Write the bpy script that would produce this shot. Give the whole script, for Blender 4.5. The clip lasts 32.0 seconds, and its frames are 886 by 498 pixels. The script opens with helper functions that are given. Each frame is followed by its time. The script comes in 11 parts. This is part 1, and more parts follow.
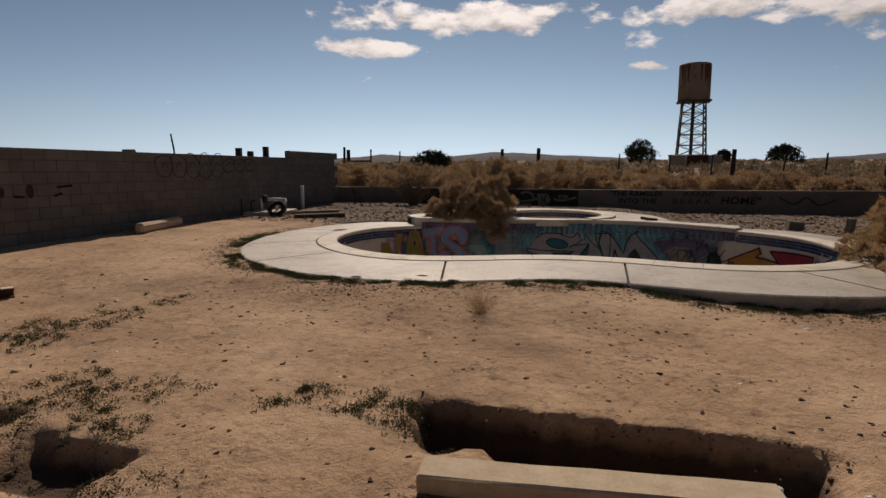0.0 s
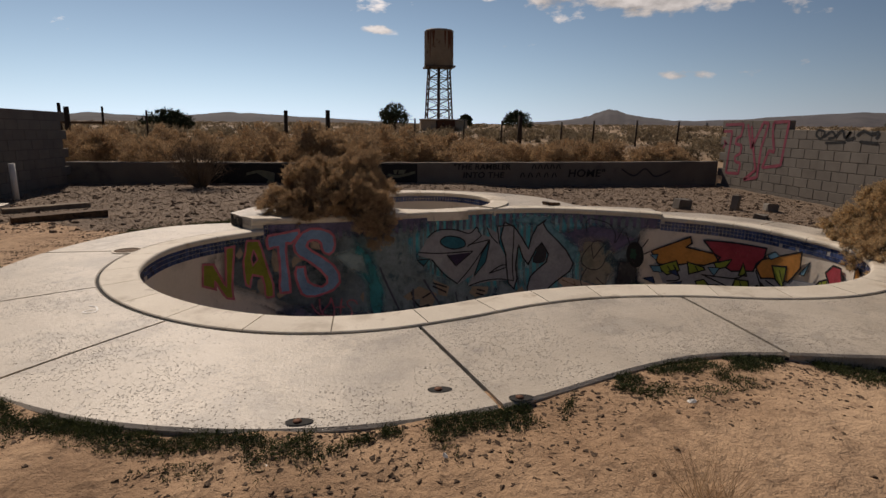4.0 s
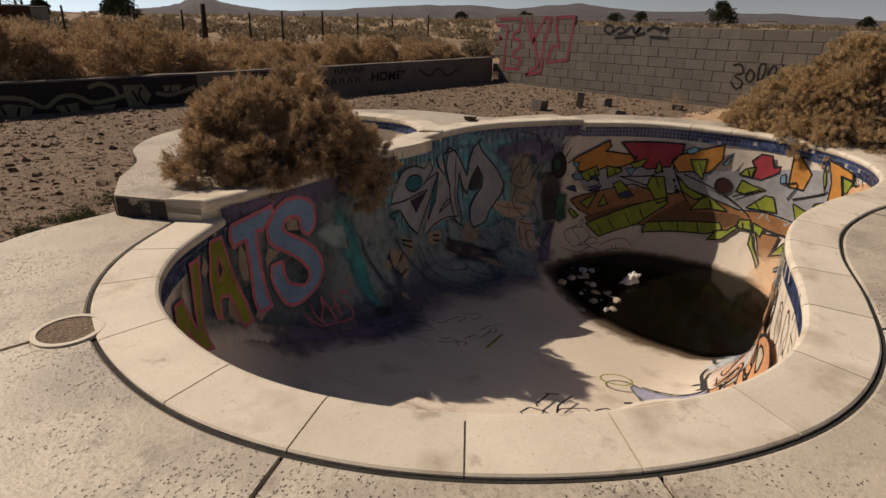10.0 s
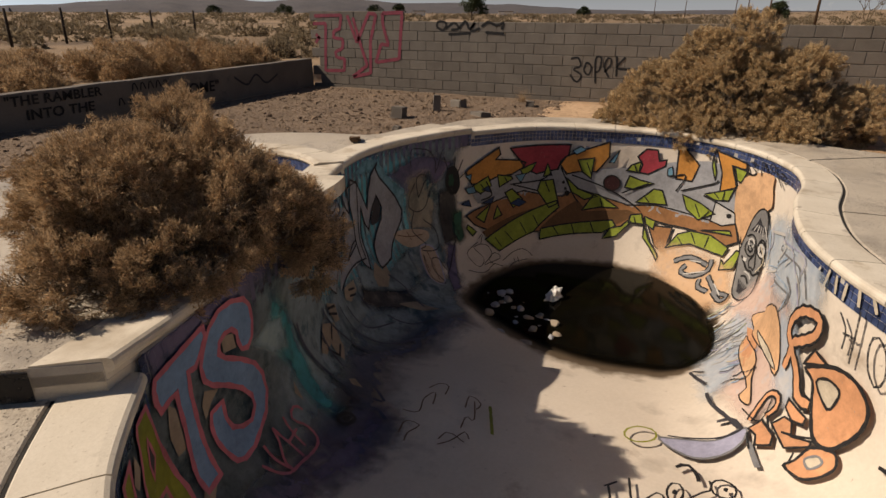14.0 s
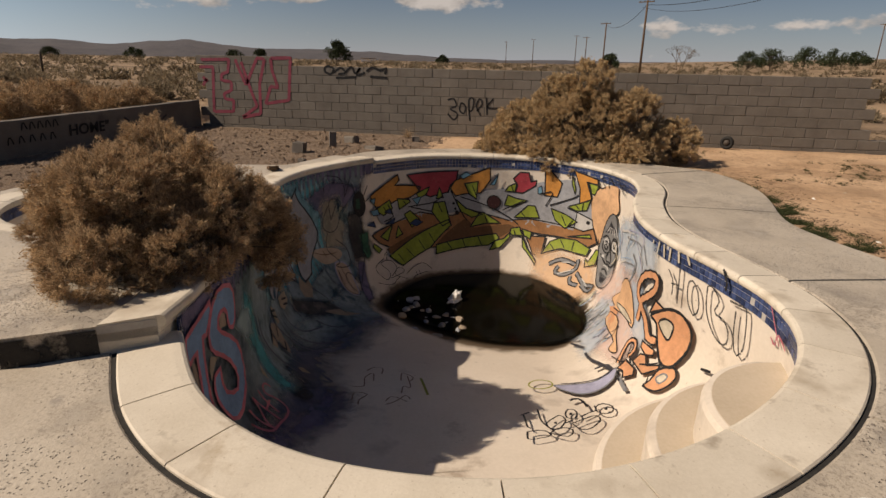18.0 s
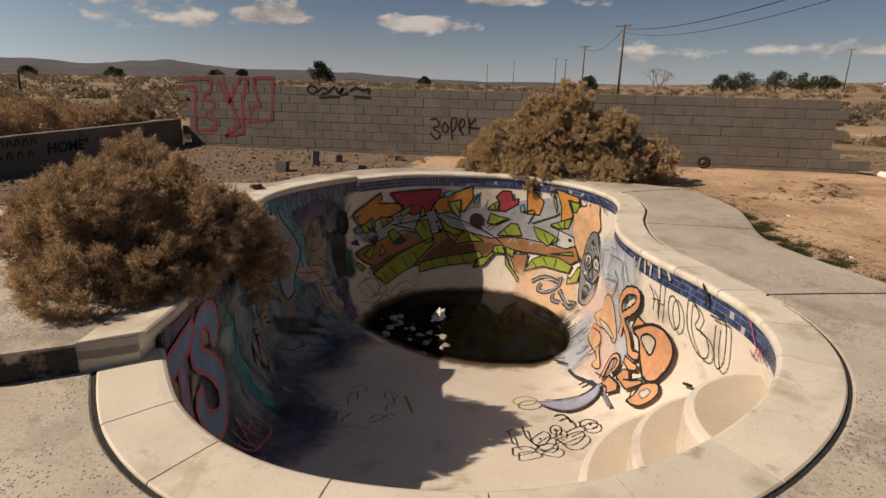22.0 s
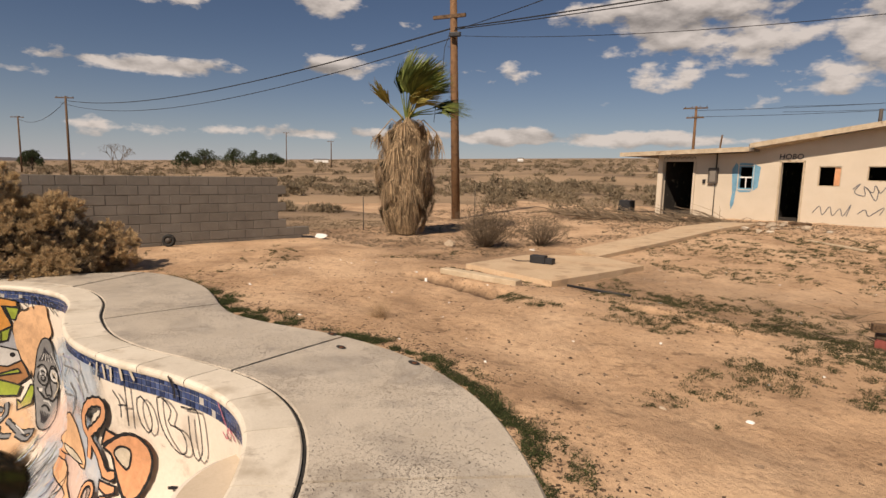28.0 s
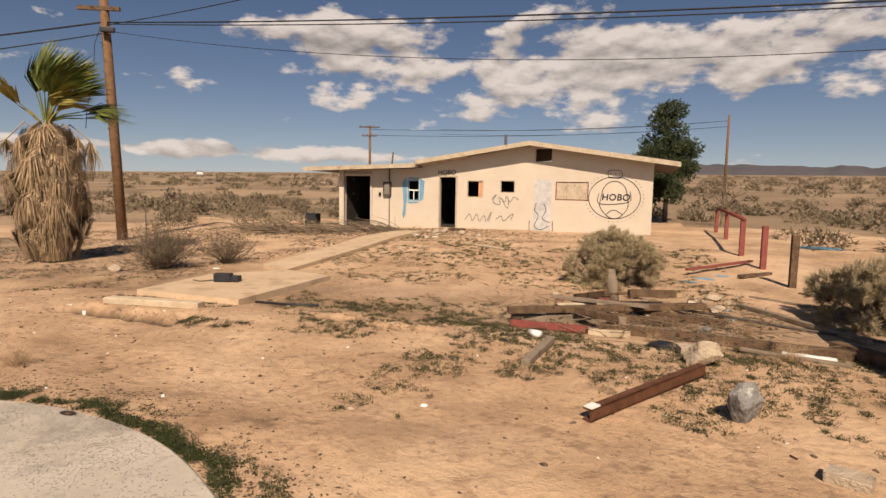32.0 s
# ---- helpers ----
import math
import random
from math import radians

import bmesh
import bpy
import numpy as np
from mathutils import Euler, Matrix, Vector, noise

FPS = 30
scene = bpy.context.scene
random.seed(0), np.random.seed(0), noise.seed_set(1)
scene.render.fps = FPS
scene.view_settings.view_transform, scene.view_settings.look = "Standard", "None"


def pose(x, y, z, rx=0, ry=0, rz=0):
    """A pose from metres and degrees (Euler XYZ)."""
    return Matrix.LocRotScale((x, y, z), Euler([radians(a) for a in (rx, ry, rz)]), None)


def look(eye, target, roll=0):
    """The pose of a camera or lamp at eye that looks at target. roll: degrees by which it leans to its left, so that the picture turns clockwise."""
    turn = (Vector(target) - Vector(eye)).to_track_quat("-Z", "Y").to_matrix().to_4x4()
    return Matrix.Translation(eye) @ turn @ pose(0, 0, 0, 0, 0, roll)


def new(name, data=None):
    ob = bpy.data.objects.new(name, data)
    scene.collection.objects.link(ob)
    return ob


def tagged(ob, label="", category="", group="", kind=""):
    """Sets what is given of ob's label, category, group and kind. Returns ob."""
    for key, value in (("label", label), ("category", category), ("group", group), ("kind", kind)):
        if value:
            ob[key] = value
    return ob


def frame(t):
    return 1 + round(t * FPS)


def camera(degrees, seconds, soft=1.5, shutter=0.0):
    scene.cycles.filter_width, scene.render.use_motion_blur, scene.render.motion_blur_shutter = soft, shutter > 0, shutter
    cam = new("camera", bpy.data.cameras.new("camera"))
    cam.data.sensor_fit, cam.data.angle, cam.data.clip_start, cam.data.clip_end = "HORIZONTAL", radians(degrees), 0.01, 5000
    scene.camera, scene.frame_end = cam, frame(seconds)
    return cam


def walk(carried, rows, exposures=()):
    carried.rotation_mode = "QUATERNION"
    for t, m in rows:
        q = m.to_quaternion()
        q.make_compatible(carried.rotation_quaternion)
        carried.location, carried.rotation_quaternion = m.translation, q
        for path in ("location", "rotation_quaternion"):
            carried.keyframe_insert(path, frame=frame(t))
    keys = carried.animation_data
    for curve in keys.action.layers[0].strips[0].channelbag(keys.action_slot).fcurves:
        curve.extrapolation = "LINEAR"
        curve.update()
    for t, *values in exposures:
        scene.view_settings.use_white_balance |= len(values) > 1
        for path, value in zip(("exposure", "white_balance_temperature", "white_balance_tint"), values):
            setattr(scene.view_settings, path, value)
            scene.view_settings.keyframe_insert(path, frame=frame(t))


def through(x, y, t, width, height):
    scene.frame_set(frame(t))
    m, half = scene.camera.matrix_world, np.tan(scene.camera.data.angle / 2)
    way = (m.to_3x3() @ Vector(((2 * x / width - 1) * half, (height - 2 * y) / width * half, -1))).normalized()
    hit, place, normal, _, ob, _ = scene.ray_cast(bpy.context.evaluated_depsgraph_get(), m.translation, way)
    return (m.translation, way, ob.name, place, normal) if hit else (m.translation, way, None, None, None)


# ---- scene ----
cam = camera(75.5, 32.0)
PATH = [
    (0, (2.968, 0.063, 1.318), (2.345, 1.939, 1.015), -0.3),
    (0.5, (2.68, 0.46, 1.345), (2.185, 2.372, 1.032), -0.35),
    (1, (2.43, 0.87, 1.35), (2.061, 2.809, 1.023), -0.4),
    (1.5, (2.2, 1.375, 1.335), (1.965, 3.334, 1.01), -0.4),
    (2, (1.905, 1.9, 1.31), (1.753, 3.868, 0.989), -0.3),
    (2.5, (1.53, 2.32, 1.34), (1.452, 4.288, 0.995), 0.1),
    (4.5, (-0.115, 3.583, 1.447), (0.22, 5.498, 0.98), 0.5),
    (5, (-0.552, 3.764, 1.468), (-0.129, 5.65, 0.957), 0.6),
    (5.5, (-0.95, 4.044, 1.451), (-0.427, 5.898, 0.914), 0.7),
    (6, (-1.336, 4.297, 1.471), (-0.731, 6.117, 0.903), 0.7),
    (6.5, (-1.669, 4.57, 1.477), (-0.99, 6.36, 0.898), 0.7),
    (7, (-1.937, 4.914, 1.495), (-1.163, 6.657, 0.891), 0.7),
    (7.5, (-2.201, 5.193, 1.495), (-1.34, 6.882, 0.858), 0.6),
    (8, (-2.378, 5.498, 1.468), (-1.428, 7.131, 0.812), 0.5),
    (8.5, (-2.529, 5.865, 1.465), (-1.483, 7.428, 0.786), 0.5),
    (9, (-2.716, 6.16, 1.464), (-1.606, 7.665, 0.754), 0.5),
    (9.5, (-2.819, 6.563, 1.446), (-1.62, 7.99, 0.719), 1.0),
    (10, (-2.832, 6.973, 1.445), (-1.538, 8.302, 0.697), 1.0),
    (10.5, (-2.858, 7.291, 1.406), (-1.499, 8.553, 0.656), 0.4),
    (11, (-2.751, 7.582, 1.38), (-1.353, 8.793, 0.62), 0.2),
    (11.5, (-2.566, 7.84, 1.4), (-1.113, 8.995, 0.655), 0.2),
    (12, (-2.505, 8.065, 1.419), (-0.981, 9.123, 0.672), 0.5),
    (12.5, (-2.494, 8.332, 1.463), (-0.921, 9.298, 0.694), 1.2),
    (13, (-2.454, 8.597, 1.487), (-0.833, 9.474, 0.709), 1.0),
    (13.5, (-2.457, 8.789, 1.515), (-0.797, 9.588, 0.737), 1.1),
    (14, (-2.604, 8.973, 1.517), (-0.912, 9.719, 0.755), 0.2),
    (14.5, (-2.787, 9.049, 1.536), (-1.048, 9.7, 0.793), 1.1),
    (15, (-2.928, 9.035, 1.535), (-1.153, 9.606, 0.812), 0.9),
    (15.5, (-3.078, 9.082, 1.51), (-1.284, 9.594, 0.79), 0.9),
    (17.5, (-3.807, 9.067, 1.501), (-1.949, 9.42, 0.849), 1.1),
    (18, (-3.806, 9.067, 1.508), (-1.938, 9.416, 0.886), 1.1),
    (18.5, (-3.816, 9.075, 1.514), (-1.939, 9.413, 0.912), 1.1),
    (19, (-3.826, 9.078, 1.514), (-1.944, 9.406, 0.923), 1.1),
    (19.5, (-3.83, 9.075, 1.498), (-1.943, 9.404, 0.92), 1.4),
    (20, (-3.822, 9.096, 1.493), (-1.933, 9.421, 0.922), 1.5),
    (20.5, (-3.814, 9.098, 1.49), (-1.921, 9.417, 0.929), 1.4),
    (21, (-3.823, 9.094, 1.493), (-1.927, 9.405, 0.936), 1.4),
    (21.5, (-3.836, 9.077, 1.489), (-1.937, 9.378, 0.94), 1.4),
    (22, (-3.838, 9.075, 1.491), (-1.939, 9.369, 0.935), 1.4),
    (22.5, (-3.823, 9.085, 1.487), (-1.921, 9.357, 0.932), 1.5),
    (23, (-3.813, 9.096, 1.482), (-1.899, 9.305, 0.94), 1.6),
    (23.5, (-3.818, 9.077, 1.496), (-1.89, 9.197, 0.98), 1.5),
    (24, (-3.821, 9.071, 1.515), (-1.877, 9.075, 1.044), 1.5),
    (24.5, (-3.812, 9.033, 1.535), (-1.861, 8.907, 1.114), 1.6),
    (26.5, (-3.753, 8.8, 1.575), (-1.908, 8.091, 1.27), 1.5),
    (27, (-3.724, 8.803, 1.585), (-1.961, 7.906, 1.295), 1.5),
    (27.5, (-3.722, 8.807, 1.587), (-2.066, 7.72, 1.31), 1.6),
    (28, (-3.74, 8.775, 1.582), (-2.223, 7.499, 1.313), 1.3),
    (28.5, (-3.767, 8.744, 1.57), (-2.417, 7.291, 1.312), 1.2),
    (29, (-3.78, 8.732, 1.571), (-2.602, 7.135, 1.325), 1.1),
    (29.5, (-3.803, 8.733, 1.574), (-2.767, 7.038, 1.341), 1.1),
    (30, (-3.818, 8.742, 1.578), (-2.898, 6.98, 1.353), 1.1),
    (30.5, (-3.812, 8.738, 1.579), (-2.982, 6.931, 1.361), 1.1),
    (31, (-3.805, 8.748, 1.574), (-3.048, 6.908, 1.367), 1.1),
    (31.5, (-3.816, 8.748, 1.582), (-3.108, 6.889, 1.376), 1.0),
    (32, (-3.815, 8.745, 1.579), (-3.149, 6.87, 1.379), 1.0),
]

EXPOSURES = [(0.0, -0.68, 7250, 17), (4.5, -0.47, 7150, 16), (9.0, -0.24, 7550, 15), (14.0, -0.07, 7550, 15), (19.0, -0.09, 7500, 15), (26.0, 0.05, 7550, 16), (32.0, 0.34, 7650, 17)]
walk(cam, [(t, look(eye, target, roll)) for t, eye, target, roll in PATH], EXPOSURES)

# ---- world and sun ----
SUN_DIR = Vector((-0.33, 0.944, 0.93)).normalized()
world = bpy.data.worlds.new("desert_sky")
scene.world = world
world.use_nodes = True


def nd(tree, kind, **kw):
    n = tree.nodes.new(kind)
    for k, v in kw.items():
        if k in n.inputs:
            n.inputs[k].default_value = v
    return n


def build_sky():
    t = world.node_tree
    t.nodes.clear()
    out = t.nodes.new("ShaderNodeOutputWorld")
    bg = t.nodes.new("ShaderNodeBackground")
    bg.inputs["Strength"].default_value = 0.043
    sky = t.nodes.new("ShaderNodeTexSky")
    sky.sky_type, sky.sun_disc = "NISHITA", False
    sky.sun_elevation = math.asin(SUN_DIR.z)
    sky.sun_rotation = math.atan2(SUN_DIR.x, SUN_DIR.y)
    sky.altitude, sky.air_density, sky.dust_density, sky.ozone_density = 800, 1.0, 0.6, 2.4
    L = t.links.new
    co = t.nodes.new("ShaderNodeTexCoord")
    sep = t.nodes.new("ShaderNodeSeparateXYZ")
    L(co.outputs["Generated"], sep.inputs[0])

    def m(op, a, b=None):
        n = t.nodes.new("ShaderNodeMath")
        n.operation = op
        for k, v in enumerate((a, b)):
            if v is None:
                continue
            if isinstance(v, (int, float)):
                n.inputs[k].default_value = v
            else:
                L(v, n.inputs[k])
        return n.outputs[0]
    dot = t.nodes.new("ShaderNodeVectorMath")
    dot.operation = "DOT_PRODUCT"
    L(co.outputs["Generated"], dot.inputs[0])
    dot.inputs[1].default_value = SUN_DIR
    # cumulus banks: broken noise gathered round a few bearings and heights, in degrees
    az = m("SUBTRACT", 90.0, m("MULTIPLY", m("ARCTAN2", sep.outputs[1], sep.outputs[0]), 57.2958))
    el = m("MULTIPLY", m("ARCSINE", sep.outputs[2]), 57.2958)
    bank = None
    for a0, e0, wa, we, amp in ((-13, 13.2, 13, 2.2, 0.23), (8, 13.2, 14, 2.3, 0.27), (26, 11.6, 12, 2.1, 0.27), (0, 19, 40, 3.5, 0.24), (-25, 10.6, 5, 0.9, 0.2), (1, 8.4, 2.5, 0.5, 0.2), (13, 7.2, 3, 0.5, 0.17), (29, 4.4, 6, 0.8, 0.23), (56, 6.0, 8, 2.0, 0.17),
                                (57, 4.8, 10, 1.3, 0.19), (66, 5.4, 10, 1.0, 0.25), (78, 5.4, 7, 0.8, 0.22), (90, 7.4, 8, 0.7, 0.24), (70, 9.8, 10, 1.3, 0.2), (102, 8.6, 11, 0.9, 0.26), (106, 14.2, 5, 1.2, 0.22), (116, 14.8, 5, 1.5, 0.25), (118, 9.4, 3.5, 0.7, 0.23),
                                (152, 12.5, 15, 4.5, 0.27), (176, 12.0, 18, 4.2, 0.3), (198, 12.0, 14, 5.0, 0.26), (133, 3.4, 26, 0.9, 0.3), (165, 3.2, 22, 0.7, 0.25), (60, 22, 40, 4, 0.18), (172, 22, 26, 4, 0.2)):
        q = m("ADD", m("POWER", m("ABSOLUTE", m("DIVIDE", m("SUBTRACT", az, a0), wa)), 2.0), m("POWER", m("ABSOLUTE", m("DIVIDE", m("SUBTRACT", el, e0), we)), 2.0))
        g = m("MULTIPLY", m("POWER", 2.718, m("MULTIPLY", q, -1.0)), amp * 1.15)
        bank = g if bank is None else m("MAXIMUM", bank, g)

    def billow(up):
        comb = t.nodes.new("ShaderNodeCombineXYZ")
        L(m("DIVIDE", az, 9.0), comb.inputs[0])
        L(m("DIVIDE", m("ADD", el, up), 4.2), comb.inputs[1])
        comb.inputs[2].default_value = 3.7
        n1 = nd(t, "ShaderNodeTexNoise", Scale=1.5, Detail=9.0, Roughness=0.56)
        L(comb.outputs[0], n1.inputs["Vector"])
        return n1.outputs["Fac"]
    here, above = billow(0.0), billow(0.9)
    dens = m("ADD", here, bank)
    ramp = t.nodes.new("ShaderNodeMapRange")
    ramp.inputs[1].default_value, ramp.inputs[2].default_value = 0.665, 0.75
    L(dens, ramp.inputs[0])
    # sunlit tops, grey undersides
    core = t.nodes.new("ShaderNodeMapRange")
    core.inputs[1].default_value, core.inputs[2].default_value = -0.16, 0.10
    core.inputs[3].default_value, core.inputs[4].default_value = 0.42, 1.05
    L(m("SUBTRACT", here, above), core.inputs[0])
    fac = m("MULTIPLY", ramp.outputs[0], 0.93)
    cl = t.nodes.new("ShaderNodeVectorMath")
    cl.operation = "SCALE"
    cl.inputs[0].default_value = (12.3, 12.0, 11.9)
    # clouds between the eye and the sun glow more than those lit from the front
    glow = m("ADD", m("MULTIPLY", m("POWER", m("MAXIMUM", dot.outputs["Value"], 0.0), 3.0), 2.6), 1.0)
    L(m("MULTIPLY", core.outputs[0], glow), cl.inputs["Scale"])
    mix = t.nodes.new("ShaderNodeMix")
    mix.data_type = "RGBA"
    L(fac, mix.inputs[0])
    # pale dust haze along the horizon
    haze = t.nodes.new("ShaderNodeMix")
    haze.data_type = "RGBA"
    haze.inputs[7].default_value = (14.0, 15.6, 20.0, 1)
    L(m("MULTIPLY", m("POWER", 2.718, m("MULTIPLY", m("MAXIMUM", sep.outputs[2], 0.0), -16.0)), 0.38), haze.inputs[0])
    blue = t.nodes.new("ShaderNodeVectorMath")
    blue.operation = "MULTIPLY"
    blue.inputs[1].default_value = (0.74, 0.85, 1.0)
    L(sky.outputs[0], blue.inputs[0])
    L(blue.outputs[0], haze.inputs[6])
    # dust glowing along the horizon below the sun
    aur = t.nodes.new("ShaderNodeVectorMath")
    aur.operation = "SCALE"
    aur.inputs[0].default_value = (23.0, 36.0, 48.0)
    low = m("POWER", 2.718, m("MULTIPLY", m("MAXIMUM", sep.outputs[2], 0.0), -7.0))
    L(m("MULTIPLY", m("POWER", m("MAXIMUM", dot.outputs["Value"], 0.0), 2.0), low), aur.inputs["Scale"])
    both = t.nodes.new("ShaderNodeVectorMath")
    both.operation = "ADD"
    L(haze.outputs[2], both.inputs[0])
    L(aur.outputs[0], both.inputs[1])
    L(both.outputs[0], mix.inputs[6])
    L(cl.outputs[0], mix.inputs[7])
    L(mix.outputs[2], bg.inputs["Color"])
    L(bg.outputs[0], out.inputs[0])


build_sky()
sun_data = bpy.data.lights.new("sun", "SUN")
sun_data.energy, sun_data.angle, sun_data.color = 5.0, radians(0.53), (1.0, 0.93, 0.83)
sun = new("sun", sun_data)
sun.matrix_world = look((0, 0, 60), tuple(Vector((0, 0, 60)) - SUN_DIR))

# ---- materials ----
def mat(name, c1, c2, scale=6.0, rough=0.85, bump=0.25, metal=0.0, fine=60.0, c3=None, spot=0.62, spot_scale=1.5, island=0.0, obj_random=0.0, depth=0.01, pits=None, stain=None, through=0.0, ragged=None, lump=None, zone=None, holes=None, cover=None):
    """A surface of two colours mixed by grain at two scales, with an optional third in blotches."""
    mt = bpy.data.materials.new(name)
    mt.use_nodes = True
    t = mt.node_tree
    L = t.links.new
    bsdf = t.nodes["Principled BSDF"]
    bsdf.inputs["Roughness"].default_value = rough
    bsdf.inputs["Metallic"].default_value = metal
    bsdf.inputs["Specular IOR Level"].default_value = 0.3
    geo = t.nodes.new("ShaderNodeNewGeometry")
    big = nd(t, "ShaderNodeTexNoise", Scale=scale, Detail=5.0, Roughness=0.6)
    small = nd(t, "ShaderNodeTexNoise", Scale=fine, Detail=3.0, Roughness=0.7)
    for n in (big, small):
        L(geo.outputs["Position"], n.inputs["Vector"])
    add = t.nodes.new("ShaderNodeMath")
    add.operation = "MULTIPLY_ADD"
    L(small.outputs["Fac"], add.inputs[0])
    add.inputs[1].default_value = 0.6
    L(big.outputs["Fac"], add.inputs[2])
    rng = t.nodes.new("ShaderNodeMapRange")
    rng.inputs[1].default_value, rng.inputs[2].default_value = 0.52, 1.08
    L(add.outputs[0], rng.inputs[0])
    mix = t.nodes.new("ShaderNodeMix")
    mix.data_type = "RGBA"
    mix.inputs[6].default_value, mix.inputs[7].default_value = (*c1, 1), (*c2, 1)
    L(rng.outputs[0], mix.inputs[0])
    col = mix.outputs[2]
    if c3:
        blot = nd(t, "ShaderNodeTexNoise", Scale=spot_scale, Detail=6.0, Roughness=0.65)
        L(geo.outputs["Position"], blot.inputs["Vector"])
        r2 = t.nodes.new("ShaderNodeMapRange")
        r2.inputs[1].default_value, r2.inputs[2].default_value = spot, spot + 0.09
        L(blot.outputs["Fac"], r2.inputs[0])
        mx = t.nodes.new("ShaderNodeMix")
        mx.data_type = "RGBA"
        mx.inputs[7].default_value = (*c3, 1)
        L(r2.outputs[0], mx.inputs[0])
        L(col, mx.inputs[6])
        col = mx.outputs[2]
    for tint, sc, lo, hi, amount in (pits or []) + (stain or []):
        pn = nd(t, "ShaderNodeTexNoise", Scale=sc, Detail=4.0, Roughness=0.6)
        L(geo.outputs["Position"], pn.inputs["Vector"])
        r4 = t.nodes.new("ShaderNodeMapRange")
        r4.inputs[1].default_value, r4.inputs[2].default_value, r4.inputs[4].default_value = lo, hi, amount
        L(pn.outputs["Fac"], r4.inputs[0])
        worn = r4.outputs[0]
        if zone:
            # wear comes in patches
            zn = nd(t, "ShaderNodeTexNoise", Scale=zone, Detail=3.0, Roughness=0.55)
            L(geo.outputs["Position"], zn.inputs["Vector"])
            rz = t.nodes.new("ShaderNodeMapRange")
            rz.inputs[1].default_value, rz.inputs[2].default_value, rz.inputs[3].default_value = 0.42, 0.60, 0.12
            L(zn.outputs["Fac"], rz.inputs[0])
            mu = t.nodes.new("ShaderNodeMath")
            mu.operation = "MULTIPLY"
            L(r4.outputs[0], mu.inputs[0])
            L(rz.outputs[0], mu.inputs[1])
            worn = mu.outputs[0]
        px = t.nodes.new("ShaderNodeMix")
        px.data_type = "RGBA"
        px.inputs[7].default_value = (*tint, 1)
        L(worn, px.inputs[0])
        L(col, px.inputs[6])
        col = px.outputs[2]
    if holes:
        # small round pits, crowded in worn patches
        vo = nd(t, "ShaderNodeTexVoronoi", Scale=holes[0])
        wob = nd(t, "ShaderNodeTexNoise", Scale=40.0, Detail=2.0)
        L(geo.outputs["Position"], wob.inputs["Vector"])
        vm = t.nodes.new("ShaderNodeVectorMath")
        vm.operation = "MULTIPLY_ADD"
        L(wob.outputs["Color"], vm.inputs[0])
        vm.inputs[1].default_value = (0.02, 0.02, 0.02)
        L(geo.outputs["Position"], vm.inputs[2])
        L(vm.outputs[0], vo.inputs["Vector"])
        rv = t.nodes.new("ShaderNodeMapRange")
        rv.inputs[1].default_value, rv.inputs[2].default_value = 0.22, 0.42
        rv.inputs[3].default_value, rv.inputs[4].default_value = 1.0, 0.0
        L(vo.outputs["Distance"], rv.inputs[0])
        sv = t.nodes.new("ShaderNodeSeparateColor")
        L(vo.outputs["Color"], sv.inputs[0])
        zv = nd(t, "ShaderNodeTexNoise", Scale=holes[1], Detail=3.0, Roughness=0.6)
        L(geo.outputs["Position"], zv.inputs["Vector"])
        z2 = t.nodes.new("ShaderNodeMapRange")
        z2.inputs[1].default_value, z2.inputs[2].default_value, z2.inputs[3].default_value, z2.inputs[4].default_value = 0.46, 0.66, 0.01, holes[2]
        L(zv.outputs["Fac"], z2.inputs[0])
        lt = t.nodes.new("ShaderNodeMath")
        lt.operation = "LESS_THAN"
        L(sv.outputs[0], lt.inputs[0])
        L(z2.outputs[0], lt.inputs[1])
        mv = t.nodes.new("ShaderNodeMath")
        mv.operation = "MULTIPLY"
        L(rv.outputs[0], mv.inputs[0])
        L(lt.outputs[0], mv.inputs[1])
        # tint the pits darker too, adding shade to what the bump gives
        hx = t.nodes.new("ShaderNodeMix")
        hx.data_type = "RGBA"
        hx.inputs[7].default_value = (0.11, 0.085, 0.065, 1)
        mh = t.nodes.new("ShaderNodeMath")
        mh.operation = "MULTIPLY"
        mh.inputs[1].default_value = 0.4
        L(mv.outputs[0], mh.inputs[0])
        L(mh.outputs[0], hx.inputs[0])
        pit_height = mv.outputs[0]
        L(col, hx.inputs[6])
        col = hx.outputs[2]
    if island or obj_random:
        hs = t.nodes.new("ShaderNodeHueSaturation")
        r3 = t.nodes.new("ShaderNodeMapRange")
        amount = island or obj_random
        r3.inputs[3].default_value, r3.inputs[4].default_value = 1 - amount, 1 + amount
        if island:
            L(geo.outputs["Random Per Island"], r3.inputs[0])
        else:
            oi = t.nodes.new("ShaderNodeObjectInfo")
            L(oi.outputs["Random"], r3.inputs[0])
        L(r3.outputs[0], hs.inputs["Value"])
        L(col, hs.inputs["Color"])
        col = hs.outputs[0]
    L(col, bsdf.inputs["Base Color"])
    if through:
        # thin dry leaves let light through
        tr = t.nodes.new("ShaderNodeBsdfTranslucent")
        L(col, tr.inputs["Color"])
        ms = t.nodes.new("ShaderNodeMixShader")
        ms.inputs[0].default_value = through
        L(bsdf.outputs[0], ms.inputs[1])
        L(tr.outputs[0], ms.inputs[2])
        L(ms.outputs[0], t.nodes["Material Output"].inputs["Surface"])
